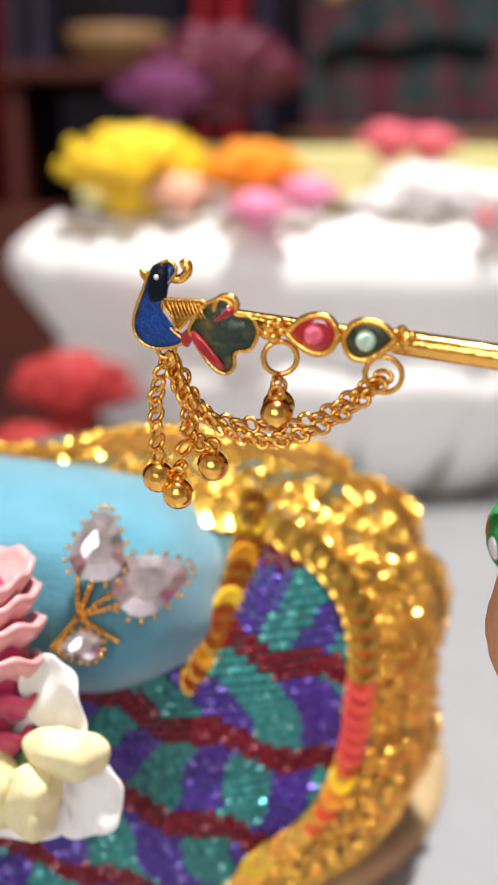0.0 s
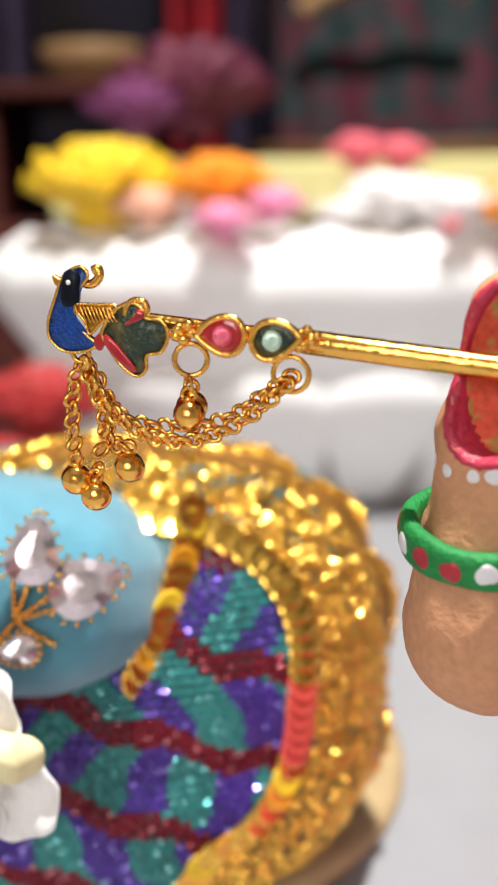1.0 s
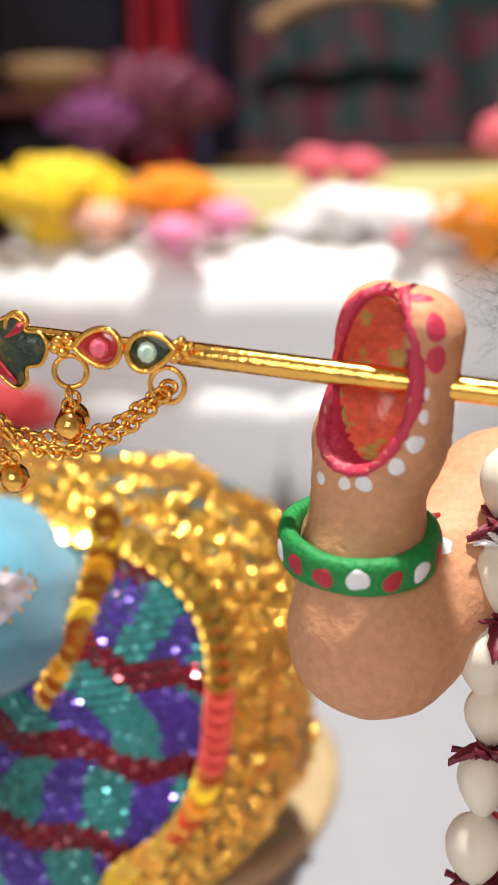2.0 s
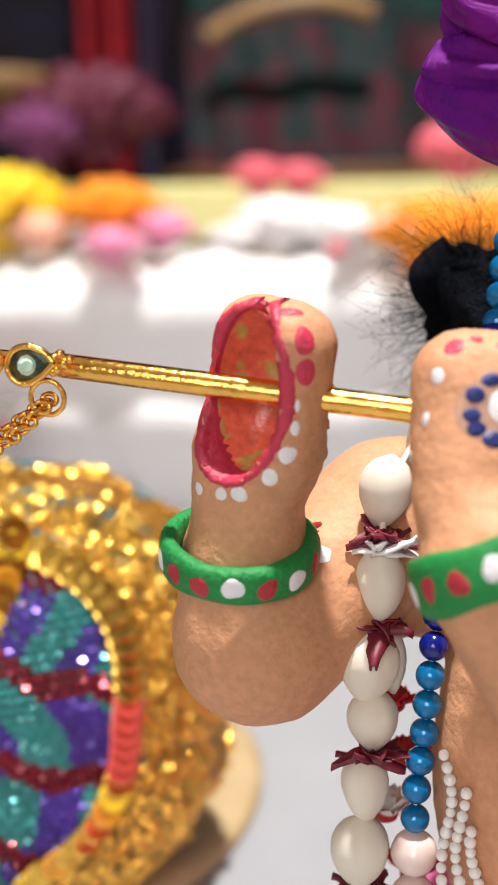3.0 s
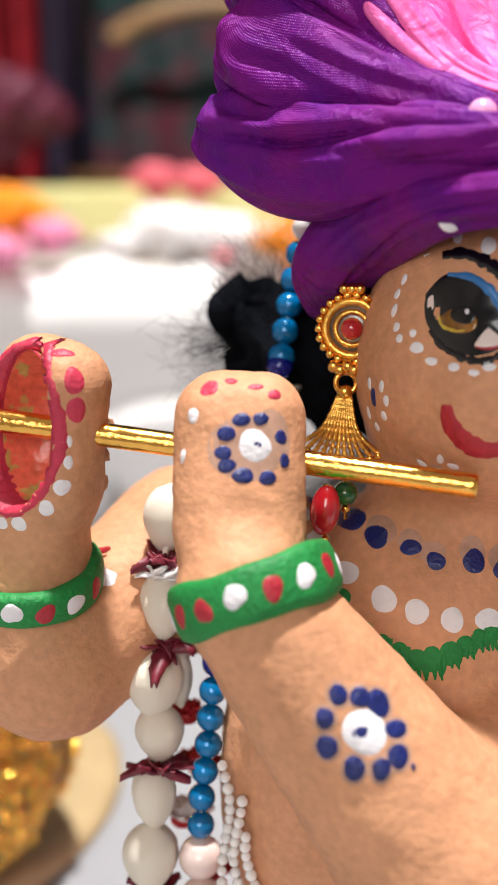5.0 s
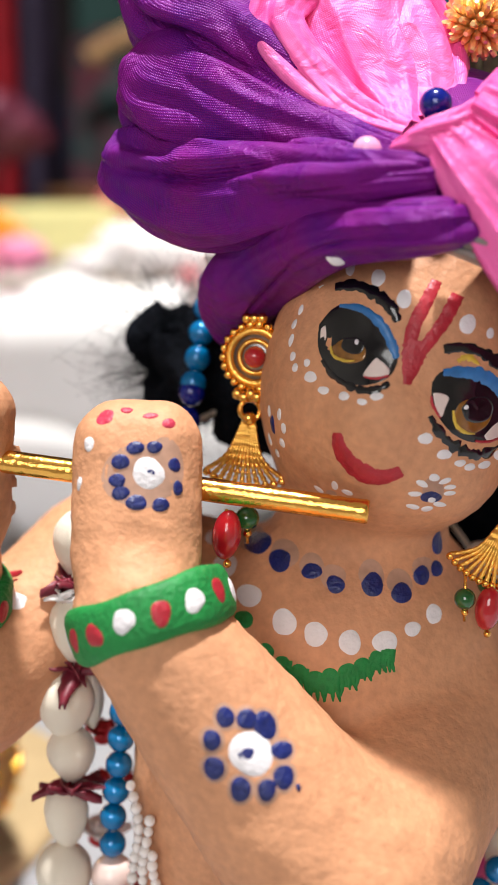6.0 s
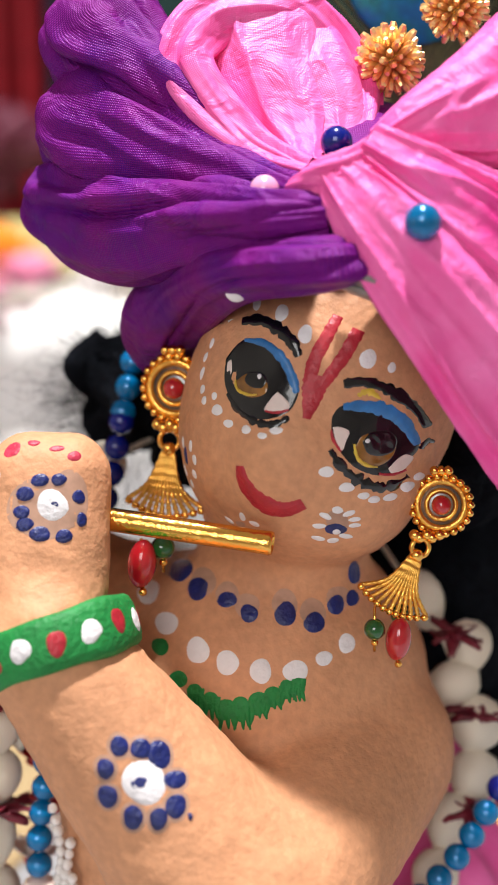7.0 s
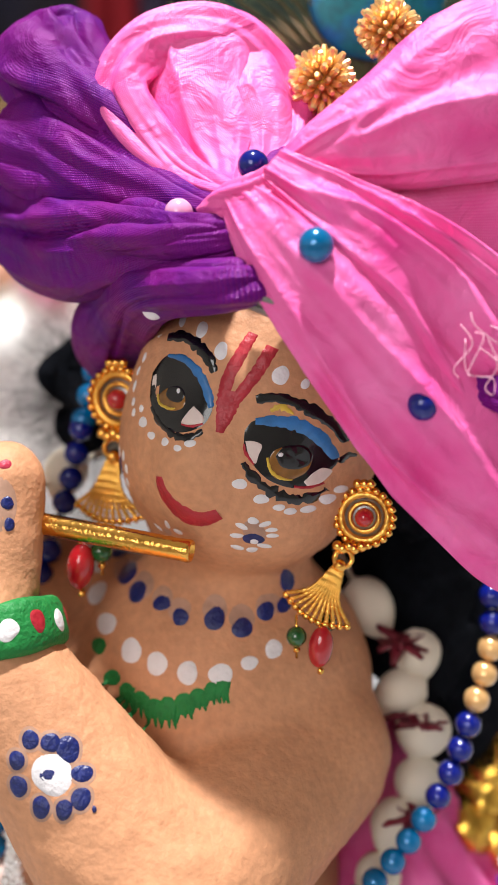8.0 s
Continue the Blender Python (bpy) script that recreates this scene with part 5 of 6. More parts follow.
loft(bm, [[pad(panel_edge(a) + 0.02 + (0.98 - panel_edge(a) - 0.02) * f, a) + Vector((0, 0.0012, 0)) for a in (even(2 * math.pi * k / 140) for k in range(140))] for f in (0.0, 0.35, 0.7, 1.0)] + [[pad(1.0 + 0.05 * abs(math.sin(a * 7.0 + 0.4)), a) + Vector((0, d, 0)) for a in (even(2 * math.pi * k / 140) for k in range(140))] for d in (0.0012, 0.004)], True, False)
under(part("lace_ground", bm, M_LACEG, cushion, "gold lace ground"), cushion)


def disc_mesh(name, r, material):
    bm = bmesh.new()
    loft(bm, [[Vector((math.cos(t) * r * f, math.sin(t) * r * f, h)) for t in (2 * math.pi * k / 20 for k in range(20))] for f, h in ((0.15, 0.0002), (0.85, 0.00045), (1.0, 0.0001), (0.9, -0.0001))])
    me = bpy.data.meshes.new(name)
    bm.to_mesh(me)
    bm.free()
    me.materials.append(material)
    return me


discs = [disc_mesh("sequin_disc", 0.0036, m) for m in (M_SEQ_O, M_LACE, M_FL_Y, M_SEQ_C)]
for i in range(46):
    a = even(-1.7 + i * 0.078)
    p = pad(panel_edge(a) + 0.01, a) + Vector((0, -0.0012, 0))
    m = Vector((math.cos(a) * 0.7, -1, math.sin(a) * 0.7 + 0.3)).to_track_quat("Z", "Y").to_matrix().to_4x4()
    m.translation = p
    which = 3 if abs(a - 0.02) < 0.12 else (1 if a > 0.2 else (1, 1, 0, 2, 1, 0, 1)[i % 7])
    under(share("sequin_disc", discs[which], cushion, m), cushion)
for i in range(13):
    f = i / 12
    p = Vector((0.0005 - 0.010 * f ** 1.6, 0.199 + 0.005 * math.cos(f * 3), 0.1145 - 0.029 * f))
    m = Vector((0.7, -1, 0.1)).to_track_quat("Z", "Y").to_matrix().to_4x4()
    m.translation = p
    under(share("sequin_disc", discs[(1, 2, 1, 1, 0, 1)[i % 6]], cushion, m), cushion)

# ---- bowl with flowers, behind ----
bc = Vector((0.055, 0.60, TABLE))
bowl = empty("flower_bowl", "large white lotus-petal ceramic bowl filled with flowers", "bowl", at=bc)
bm = bmesh.new()
rings = []
prof = ((0.088, 0.0), (0.096, 0.004), (0.116, 0.032), (0.130, 0.058), (0.139, 0.082), (0.145, 0.100), (0.152, 0.114), (0.155, 0.124), (0.152, 0.132), (0.144, 0.134), (0.136, 0.130), (0.13, 0.110), (0.05, 0.09))
for r, h in prof:
    rings.append([Vector((math.cos(a) * r, math.sin(a) * r * 0.60, h)) for a in (2 * math.pi * k / 144 for k in range(144))])
loft(bm, rings)
bmesh.ops.recalc_face_normals(bm, faces=bm.faces[:])
part("cup", bm, M_POTIN, bowl, "ceramic cup coloured darker as shade between the petals")


def bowl_radius(h):
    return float(np.interp(h, [q[1] for q in prof[:8]], [q[0] for q in prof[:8]]))


def bowl_petals(count, first, base, tip, spread_at, out, wide):
    """A whorl of cupped ceramic petals on the bowl's outside."""
    for i in range(count):
        a0 = first + 2 * math.pi * i / count
        bm = bmesh.new()
        front = []
        for j in range(15):
            v = j / 14
            h = base + (tip - base) * v
            half = wide * math.pi / count * (0.62 + 0.55 * math.sin(math.pi * min(1.0, v / spread_at) / 2)) * (1.0 if v < spread_at else math.sqrt(max(0.03, 1 - ((v - spread_at) / (1.001 - spread_at)) ** 2)))
            f_row, b_row = [], []
            for k in range(13):
                u = k / 6 - 1
                a = a0 + half * u
                r = bowl_radius(h) + out * (0.5 + 0.9 * v) * (1 - 0.55 * u * u) + (0.020 * v / 0.66 if v < 0.66 else 0.020 - 0.034 * ((v - 0.66) / 0.34) ** 2)
                f_row.append(Vector((math.cos(a) * r, math.sin(a) * r * 0.60, h - 0.004 * u * u * v)))
                b_row.append(Vector((math.cos(a) * (r - 0.004), math.sin(a) * (r - 0.004) * 0.60, h - 0.004 * u * u * v - 0.001)))
            front.append(f_row + b_row[::-1])
        loft(bm, front)
        bmesh.ops.recalc_face_normals(bm, faces=bm.faces[:])
        part("petal", bm, M_POT, bowl)


bowl_petals(17, 0.05, 0.002, 0.086, 0.62, 0.007, 0.92)
bowl_petals(17, 0.05 + math.pi / 17, 0.040, 0.138, 0.86, 0.008, 1.34)


def blossom(name, at, r, material, label, petals=64, squash=1.1, seed=0, heart=None, group="flower heads in the bowl"):
    """A full flower head: cupped petals in rising whorls."""
    rnd = random.Random(seed)
    head = empty(name, label, "flower", group, at=at)
    bm = bmesh.new()
    for i in range(petals):
        f = (i + 0.5) / petals
        a = i * 2.39996
        tilt = 1.35 * (1 - f) + 0.12
        out = Vector((math.cos(a) * math.sin(tilt), math.sin(a) * math.sin(tilt), math.cos(tilt) * squash))
        side = out.cross(Vector((0, 0, 1))).normalized()
        nrm = side.cross(out).normalized()
        size = r * (0.55 + 0.45 * (1 - f)) * rnd.uniform(0.85, 1.1)
        base = out * r * 0.2
        rows = []
        for j in range(5):
            s = j / 4
            w = r * 0.36 * math.sin(math.pi * min(1, 0.18 + 0.75 * s)) ** 0.7
            rows.append([bm.verts.new(base + out * size * s + side * w * q + nrm * (r * 0.18 * (q * q) + r * 0.16 * s * s)) for q in (-1, -0.5, 0, 0.5, 1)])
        for x, y in zip(rows, rows[1:]):
            for k in range(4):
                bm.faces.new((x[k], y[k], y[k + 1], x[k + 1]))
    me_ob = part("petals", bm, material, head)
    sol = me_ob.modifiers.new("thick", "SOLIDIFY")
    sol.thickness = r * 0.03
    bm = bmesh.new()
    ball(bm, (0, 0, 0.02 * r), r * 0.45, 14, 8, (1, 1, 0.6))
    part("heart", bm, heart or material, head)
    return head


RIM = TABLE + 0.139
for i, (x, y, z, r, m, lab) in enumerate((
        (-0.053, 0.545, RIM + 0.004, 0.034, M_FL_Y, "bright yellow marigold head in the bowl"), (-0.034, 0.565, RIM + 0.004, 0.025, M_FL_Y, "bright yellow marigold head in the bowl"),
        (-0.030, 0.525, RIM + 0.001, 0.015, M_FL_PE, "pale peach flower head"), (-0.012, 0.530, RIM + 0.004, 0.016, M_PETALW, "small white flower head on the bowl rim"),
        (0.002, 0.520, RIM + 0.006, 0.024, M_FL_O, "orange marigold head in the bowl"), (0.004, 0.492, RIM - 0.004, 0.013, M_FL_P, "soft pink flower head in the bowl"), (0.025, 0.510, RIM + 0.003, 0.013, M_FL_P, "soft pink flower head in the bowl"),
        (0.143, 0.505, RIM - 0.008, 0.028, M_FL_O, "large orange marigold head"), (0.170, 0.515, RIM - 0.006, 0.025, M_FL_O, "large orange marigold head"),
        (0.080, 0.528, RIM + 0.000, 0.026, M_PETALW, "white rose head resting on the bowl rim"), (0.106, 0.515, RIM - 0.004, 0.025, M_PETALW, "white rose head resting on the bowl rim"), (0.130, 0.510, RIM - 0.002, 0.020, M_PETALW, "white rose head resting on the bowl rim"),
        (0.056, 0.518, RIM - 0.002, 0.014, M_PETALW, "small white flower head on the bowl rim"), (0.100, 0.493, RIM - 0.004, 0.005, M_FL_C, "small coral pink flower on white petals"))):
    blossom("flower", (x, y, z), r, m, lab, 24 if m is M_PETALW else 64, 0.85 if m is M_PETALW else 1.1, seed=i)
for i, (x, y, z, r, m, lab) in enumerate((
        (-0.048, 0.68, 0.218, 0.026, M_FL_L, "lilac pink flower head"), (-0.018, 0.71, 0.222, 0.046, M_FL_M, "dark magenta peony head"),
        (0.078, 0.66, 0.194, 0.017, M_FL_C, "coral pink flower head"), (0.102, 0.665, 0.193, 0.016, M_FL_C, "coral pink flower head"), (0.180, 0.60, 0.200, 0.024, M_FL_C, "coral pink flower head"), (0.200, 0.62, 0.215, 0.020, M_FL_L, "lilac flower head behind the bowl"))):
    blossom("flower", (x, y, z), r, m, lab, seed=40 + i)
for i, (x, y, z, r) in enumerate(((-0.085, 0.46, 0.050, 0.030), (-0.055, 0.45, 0.038, 0.022), (-0.12, 0.47, 0.045, 0.028), (-0.075, 0.48, 0.080, 0.026))):
    blossom("flower", (x, y, z), r, M_FL_RED, "dark red flower head lying on the altar", seed=60 + i, group="red flower heads on the altar")
slab("rail", -0.10, 0.45, 0.690, 0.712, 0.165, 0.200, M_RAIL, 0.004, "pale gold painted rail behind the bowl", "rail", "")
slab("altar_step", -0.55, 0.75, 0.70, 0.99, TABLE, 0.165, M_WOOD, 0.003, "dark brown wooden altar step", "step", "")

# ---- hair ----
hair = empty("wig", "black woolly hair of the doll below its turban", "hair", at=(0.115, 0.165, 0.15))
bm = bmesh.new()
for c, r in (((0.0800, 0.168, 0.1570), (0.0080, 0.008, 0.0095)), ((0.0765, 0.169, 0.1610), (0.0060, 0.006, 0.0060)), ((0.0780, 0.168, 0.1520), (0.0055, 0.006, 0.0055)), ((0.092, 0.166, 0.158), (0.012, 0.010, 0.016)), ((0.115, 0.168, 0.150), (0.022, 0.012, 0.028)), ((0.134, 0.166, 0.138), (0.014, 0.011, 0.024)), ((0.141, 0.167, 0.112), (0.012, 0.010, 0.024)), ((0.133, 0.150, 0.150), (0.007, 0.010, 0.014)), ((0.134, 0.160, 0.122), (0.010, 0.008, 0.02))):
    ball(bm, c, 1, 32, 22, r)
for v in bm.verts:
    v.co += v.co.normalized() * 0.0 + Vector((noise.noise(v.co * 220), noise.noise(v.co * 220 + Vector((7, 0, 0))), noise.noise(v.co * 220 + Vector((0, 9, 0))))) * 0.0035
under(part("hair_mass", bm, M_HAIR, hair, "matted black wool"), hair)
rnd = random.Random(11)
bm = bmesh.new()


def strand(a, out, length, r=0.00004):
    out = Vector(out).normalized()
    bend = Vector((rnd.uniform(-1, 1), rnd.uniform(-1, 1), rnd.uniform(-1, 1)))
    pts = [tuple(Vector(a) + out * length * f + bend * length * 0.62 * math.sin(f * rnd.uniform(2.2, 4.0)) * f) for f in (0, 0.25, 0.5, 0.75, 1)]
    tube(bm, pts, lambda q: r * (1 - 0.6 * q), 4, 10)


for i in range(1100):
    a = rnd.uniform(0, 6.28)
    out = (math.cos(a) - 0.55, rnd.uniform(-0.7, 0.2), math.sin(a) * 0.9)
    strand((0.0785 + 0.008 * math.cos(a) * rnd.random(), 0.165, 0.1575 + 0.0095 * math.sin(a) * rnd.random()), out, rnd.uniform(0.004, 0.0125))
for i in range(240):
    strand((rnd.uniform(0.124, 0.146), rnd.uniform(0.154, 0.16), rnd.uniform(0.095, 0.15)), (rnd.uniform(-0.3, 0.8), rnd.uniform(-0.6, 0), rnd.uniform(-1, 0.3)), rnd.uniform(0.006, 0.012))
strands = part("strand", bm, M_HAIR, hair, "loose frizzy black strands")
tagged(strands, kind="stuff")
under(strands, hair)

# ---- earrings ----


def earring(at, facing, swing, label, drop, size=1.22):
    """Beaded gold stud with a red stone, a link and a fan of ribs; drop adds bead pendants."""
    at = Vector(at)
    f = Vector(facing).normalized()
    e = empty("earring", label, "earring", "pair of earrings", at=at)
    x = f.cross(Vector((0, 0, 1))).normalized() * -1
    y = x.cross(f) if x.cross(f).z > 0 else f.cross(x)
    bm = bmesh.new()
    ring(bm, (0, 0, 0), f, 0.0031, 0.0005, 40, 8)
    ring(bm, (0, 0, 0), f, 0.0019, 0.00035, 32, 8)
    part("stud_frame", bm, M_GOLD2, e, "gold filigree stud frame")
    bm = bmesh.new()
    loft(bm, [[(x * math.cos(a) + y * math.sin(a)) * r - f * d for a in (2 * math.pi * k / 30 for k in range(30))] for r, d in ((0.0005, 0.0001), (0.0030, 0.0001), (0.0030, 0.0006), (0.0005, 0.0006))])
    part("back_plate", bm, mat_grey, e, "grey metal back plate")
    bm = bmesh.new()
    ball(bm, f * 0.0003, 0.0013, 20, 12, (1, 1, 1))
    part("red_stone", bm, M_DROP, e, "round red stone")
    me = ball_mesh("stud_bead", 0.00055, M_GOLD, 10, 7)
    for k in range(22):
        a = 2 * math.pi * k / 22
        share("stud_bead", me, e, Matrix.Translation((x * math.cos(a) + y * math.sin(a)) * 0.0038 + f * 0.0002))
    for k in range(3):
        share("stud_bead", me, e, Matrix.Translation(y * 0.0045 + x * (k - 1) * 0.0009 + f * 0.0004) @ Matrix.Scale(1.2, 4))
    down = Vector(swing).normalized()
    a0 = down * 0.0043
    for k in range(5):
        share("stud_bead", me, e, Matrix.Translation(a0 + x * (k - 2) * 0.0008 + f * 0.0004 + down * 0.0004 * (k % 2)) @ Matrix.Scale(1.35, 4))
    bm = bmesh.new()
    ring(bm, a0 + down * 0.0019, f + x * 0.3, 0.0012, 0.00035, 24, 8)
    part("link", bm, M_GOLD, e, "gold link ring")
    top = a0 + down * 0.0030
    side = f.cross(down).normalized()
    for k in range(11):
        w = (k - 5) / 5
        bm = bmesh.new()
        end = top + down * (0.0078 - 0.0012 * w * w) + side * w * 0.0046 + f * (0.0004 * math.cos(w * 3))
        mid_q = top + down * 0.0042 + side * w * 0.0020 + f * 0.0006
        tube(bm, [tuple(top + side * w * 0.0006), tuple(mid_q), tuple(end)], lambda q: 0.00020 + 0.00014 * q + 0.00005 * math.sin(q * 60), 7, 40)
        part("fan_rib", bm, M_GOLD2, e)
        share("stud_bead", me, e, Matrix.Translation(end + down * 0.0003) @ Matrix.Scale(0.95, 4))
    bm = bmesh.new()
    ball(bm, top, 0.0009, 14, 10)
    part("fan_knot", bm, M_GOLD, e)
    for kind, off in drop:
        c = (Vector(off) - at) / size
        bm = bmesh.new()
        if kind == "red":
            ball(bm, c, 1, 16, 14, (0.0017, 0.0017, 0.0029), Matrix.Rotation(radians(8), 4, "Y"))
            part("bead", bm, M_DROP, e, "red glass drop bead")
        else:
            ball(bm, c, 0.0014, 16, 12)
            part("bead", bm, M_DROPG, e, "green glass bead")
        bm = bmesh.new()
        ball(bm, c + Vector((0, 0, -0.0034 if kind == "red" else -0.0018)), 0.0005, 10, 8)
        tube(bm, [tuple(c + Vector((0, 0, -0.003))), tuple(c + Vector((0, 0, 0.003)))], 0.0002, 6, 2)
        part("pin", bm, M_GOLD, e, "gold pin")
    e.scale = (size,) * 3
    return e


mat_grey = mat("grey_metal", (0.35, 0.34, 0.34), 0.4, 0.8, spread=0.2)
earring((0.0868, 0.1395, 0.1612), (-0.35, -1, 0.05), (-0.12, -0.05, -1), "gold earring with a red stone and fan tassel", [("red", (0.0815, 0.131, 0.1375)), ("green", (0.0845, 0.132, 0.1395))])
earring((0.1230, 0.1262, 0.1457), (-0.12, -1, 0.12), (-0.46, -0.10, -0.88), "gold filigree earring with red and green bead drops", [("green", (0.1132, 0.1232, 0.1292)), ("red", (0.1166, 0.1236, 0.1275)), ("green", (0.1176, 0.1270, 0.1300))], 1.06)

# ---- flower-bud garland ----
garland = empty("garland", "garland of cream jasmine buds and maroon petals round the neck", "garland", at=(0.06, 0.14, 0.085))


def bud_mesh(seed):
    bm = bmesh.new()
    rings = []
    for j in range(11):
        v = j / 10
        r = (math.sin(math.pi * v ** 0.85) ** 0.62) * (1 - 0.12 * v) if 0 < j < 10 else 0.12
        rings.append([])
        for k in range(20):
            a = 2 * math.pi * k / 20
            g = 1 - 0.09 * max(0, math.cos(3 * a + seed + 1.5 * v)) ** 4
            rings[-1].append(Vector((math.cos(a) * r * g, math.sin(a) * r * g * 0.92, (0.5 - v) * 2)))
    loft(bm, rings)
    bmesh.ops.recalc_face_normals(bm, faces=bm.faces[:])
    me = bpy.data.meshes.new("bud")
    bm.to_mesh(me)
    bm.free()
    me.materials.append(M_BUD)
    me.polygons.foreach_set("use_smooth", [True] * len(me.polygons))
    return me


BUDS = [bud_mesh(k) for k in range(3)]


def bud(at, r, h, tilt=(0, 0), k=0):
    m = Matrix.Translation(at) @ Matrix.Rotation(radians(tilt[0]), 4, "Y") @ Matrix.Rotation(radians(tilt[1]), 4, "X") @ Matrix.Diagonal((r, r, h, 1))
    under(share("bud", BUDS[k % 3], garland, m @ Matrix.Diagonal((1.16, 1.16, 1.04, 1))), garland)


def ruff(at, r, seed, material=M_MAROON, count=9, name="ruff", label="crumpled maroon petals", flat=0.35):
    """A collar of torn, curled petals."""
    rnd = random.Random(seed)
    for i in range(count):
        bm = bmesh.new()
        a = 2 * math.pi * i / count + rnd.uniform(-0.3, 0.3)
        d = Vector((math.cos(a), math.sin(a), rnd.uniform(-flat, flat)))
        s = d.cross(Vector((0, 0, 1))).normalized()
        L, w = r * rnd.uniform(0.7, 1.3), r * rnd.uniform(0.22, 0.42)
        hang_z = rnd.uniform(-0.5, 0.25)
        rows = []
        for j in range(6):
            q = j / 5
            ww = w * (1 - 0.75 * q ** 2.5) * (0.6 + 0.4 * math.sin(3.14 * min(1, q + 0.2)))
            rows.append([bm.verts.new(Vector(at) + d * L * q + s * ww * u + Vector((0, 0, rnd.uniform(-0.05, 0.05) * r + r * hang_z * q * q + 0.25 * r * u * u * math.sin(i * 2.0)))) for u in (-1, -0.4, 0.4, 1)])
        for x, y in zip(rows, rows[1:]):
            for k in range(3):
                bm.faces.new((x[k], y[k], y[k + 1], x[k + 1]))
        ob = under(part("petal", bm, material, garland, label), garland)
        ob.modifiers.new("thick", "SOLIDIFY").thickness = 0.0003


for i, (x, y, z, r, h, ty) in enumerate(((60.8, 141.5, 134.4, 3.5, 5.0, 10), (59.6, 139.5, 122.0, 3.3, 5.0, 0), (58.0, 139.5, 110.6, 4.0, 5.2, 3), (61.2, 141.5, 110.8, 2.4, 5.0, -8), (58.6, 139.5, 102.6, 3.3, 4.4, 0), (57.5, 139.5, 92.8, 3.1, 5.0, -2), (56.8, 139.5, 83.0, 3.9, 5.4, 3), (57.0, 139.5, 72.5, 3.6, 5.2, 0), (57.5, 139.5, 62.5, 3.4, 5.0, 0))):
    bud((x * 1e-3, y * 1e-3, z * 1e-3), r * 1e-3, h * 1e-3, (ty, 0), i)
for i, (x, y, z, r) in enumerate(((60.0, 139.5, 128.8, 4.2), (59.4, 139.5, 116.2, 4.4), (58.4, 139.0, 97.8, 4.6), (57.2, 139.5, 77.6, 4.4))):
    ruff((x * 1e-3, y * 1e-3, z * 1e-3), r * 1e-3, 70 + i, count=13)
ruff((0.0594, 0.1392, 0.1268), 0.0052, 80, M_PETALW, 6, "petal", "white jasmine petals", 0.5)
for i, (x, y, z, r, h, ty, tx) in enumerate(((75.0, 155, 146.5, 3.4, 4.8, 25, 10), (68.5, 150, 140, 3.2, 4.6, 30, 10), (125.5, 149.5, 124.5, 3.9, 5.6, -28, 0), (133.2, 148.0, 117.0, 3.6, 4.4, -10, 0), (129.8, 146.2, 111.0, 3.6, 5.0, 60, 0), (133.8, 144.6, 105.0, 4.3, 4.8, 10, 0), (133.0, 142.6, 97.0, 3.9, 4.6, 15, 0), (128.6, 140.8, 90.5, 3.6, 5.0, 20, 0), (126.0, 139.0, 82.0, 3.5, 5.0, 10, 0), (124.5, 138.0, 72.5, 3.5, 5.0, 0, 0))):
    bud((x * 1e-3, y * 1e-3, z * 1e-3), r * 1e-3, h * 1e-3, (ty, tx), i + 1)
for i, (x, y, z, r) in enumerate(((129.8, 144.8, 120.4, 4.2), (132.6, 142.6, 108.2, 4.4), (131.4, 138.4, 93.8, 4.2))):
    ruff((x * 1e-3, y * 1e-3, z * 1e-3), r * 1e-3, 90 + i)
bm = bmesh.new()
tube(bm, [(0.0575, 0.1395, 0.060), (0.058, 0.1395, 0.09), (0.0595, 0.1395, 0.12), (0.062, 0.142, 0.136), (0.075, 0.155, 0.147), (0.09, 0.168, 0.15), (0.112, 0.170, 0.142), (0.125, 0.150, 0.125), (0.132, 0.146, 0.110), (0.130, 0.141, 0.093), (0.1245, 0.138, 0.070)], 0.0005, 6, 90)
under(part("thread", bm, M_BUD, garland, "cotton thread"), garland)

# ---- bead necklace ----
necklace = empty("bead_necklace", "pearl bead necklace in blue, turquoise, gold and rose white", "necklace", at=(0.066, 0.138, 0.11))
BEADS = {"t": ball_mesh("bead", 0.00205, M_TURQ), "b": ball_mesh("bead", 0.00205, M_NAVYP), "g": ball_mesh("bead", 0.00205, M_GOLDP), "w": ball_mesh("bead", 0.0021, M_WHITEP), "r": ball_mesh("bead", 0.0033, M_ROSEP)}


def string_beads(pts, order, step=0.0041):
    """Beads threaded along a line at their own spacing."""
    fine = [Vector(curve_at(pts, i / 600)) for i in range(601)]
    run, k, need = 0.0, 0, 0.0
    last = fine[0]
    for q in fine:
        run += (q - last).length
        last = q
        while k < len(order) and run >= need:
            under(share("bead", BEADS[order[k]], necklace, Matrix.Translation(q)), necklace)
            a = order[k]
            b = order[min(k + 1, len(order) - 1)]
            need += step * (1.0 if a != "r" and b != "r" else (1.65 if a == b else 1.3))
            k += 1
    bm = bmesh.new()
    tube(bm, pts, 0.0003, 6, 60)
    under(part("thread", bm, M_BUD, necklace, "thin thread"), necklace)


string_beads([(0.0845, 0.158, 0.1790), (0.0825, 0.1585, 0.1720), (0.0808, 0.157, 0.1650), (0.0785, 0.153, 0.1545)], "wwtttttt")
string_beads([(0.0785, 0.153, 0.1545), (0.0755, 0.150, 0.142), (0.0690, 0.142, 0.122), (0.0668, 0.139, 0.1120), (0.0655, 0.1385, 0.1000), (0.0643, 0.138, 0.0900), (0.0640, 0.138, 0.060)], "bbbbbbbbbbbbttttttrrrrrr")
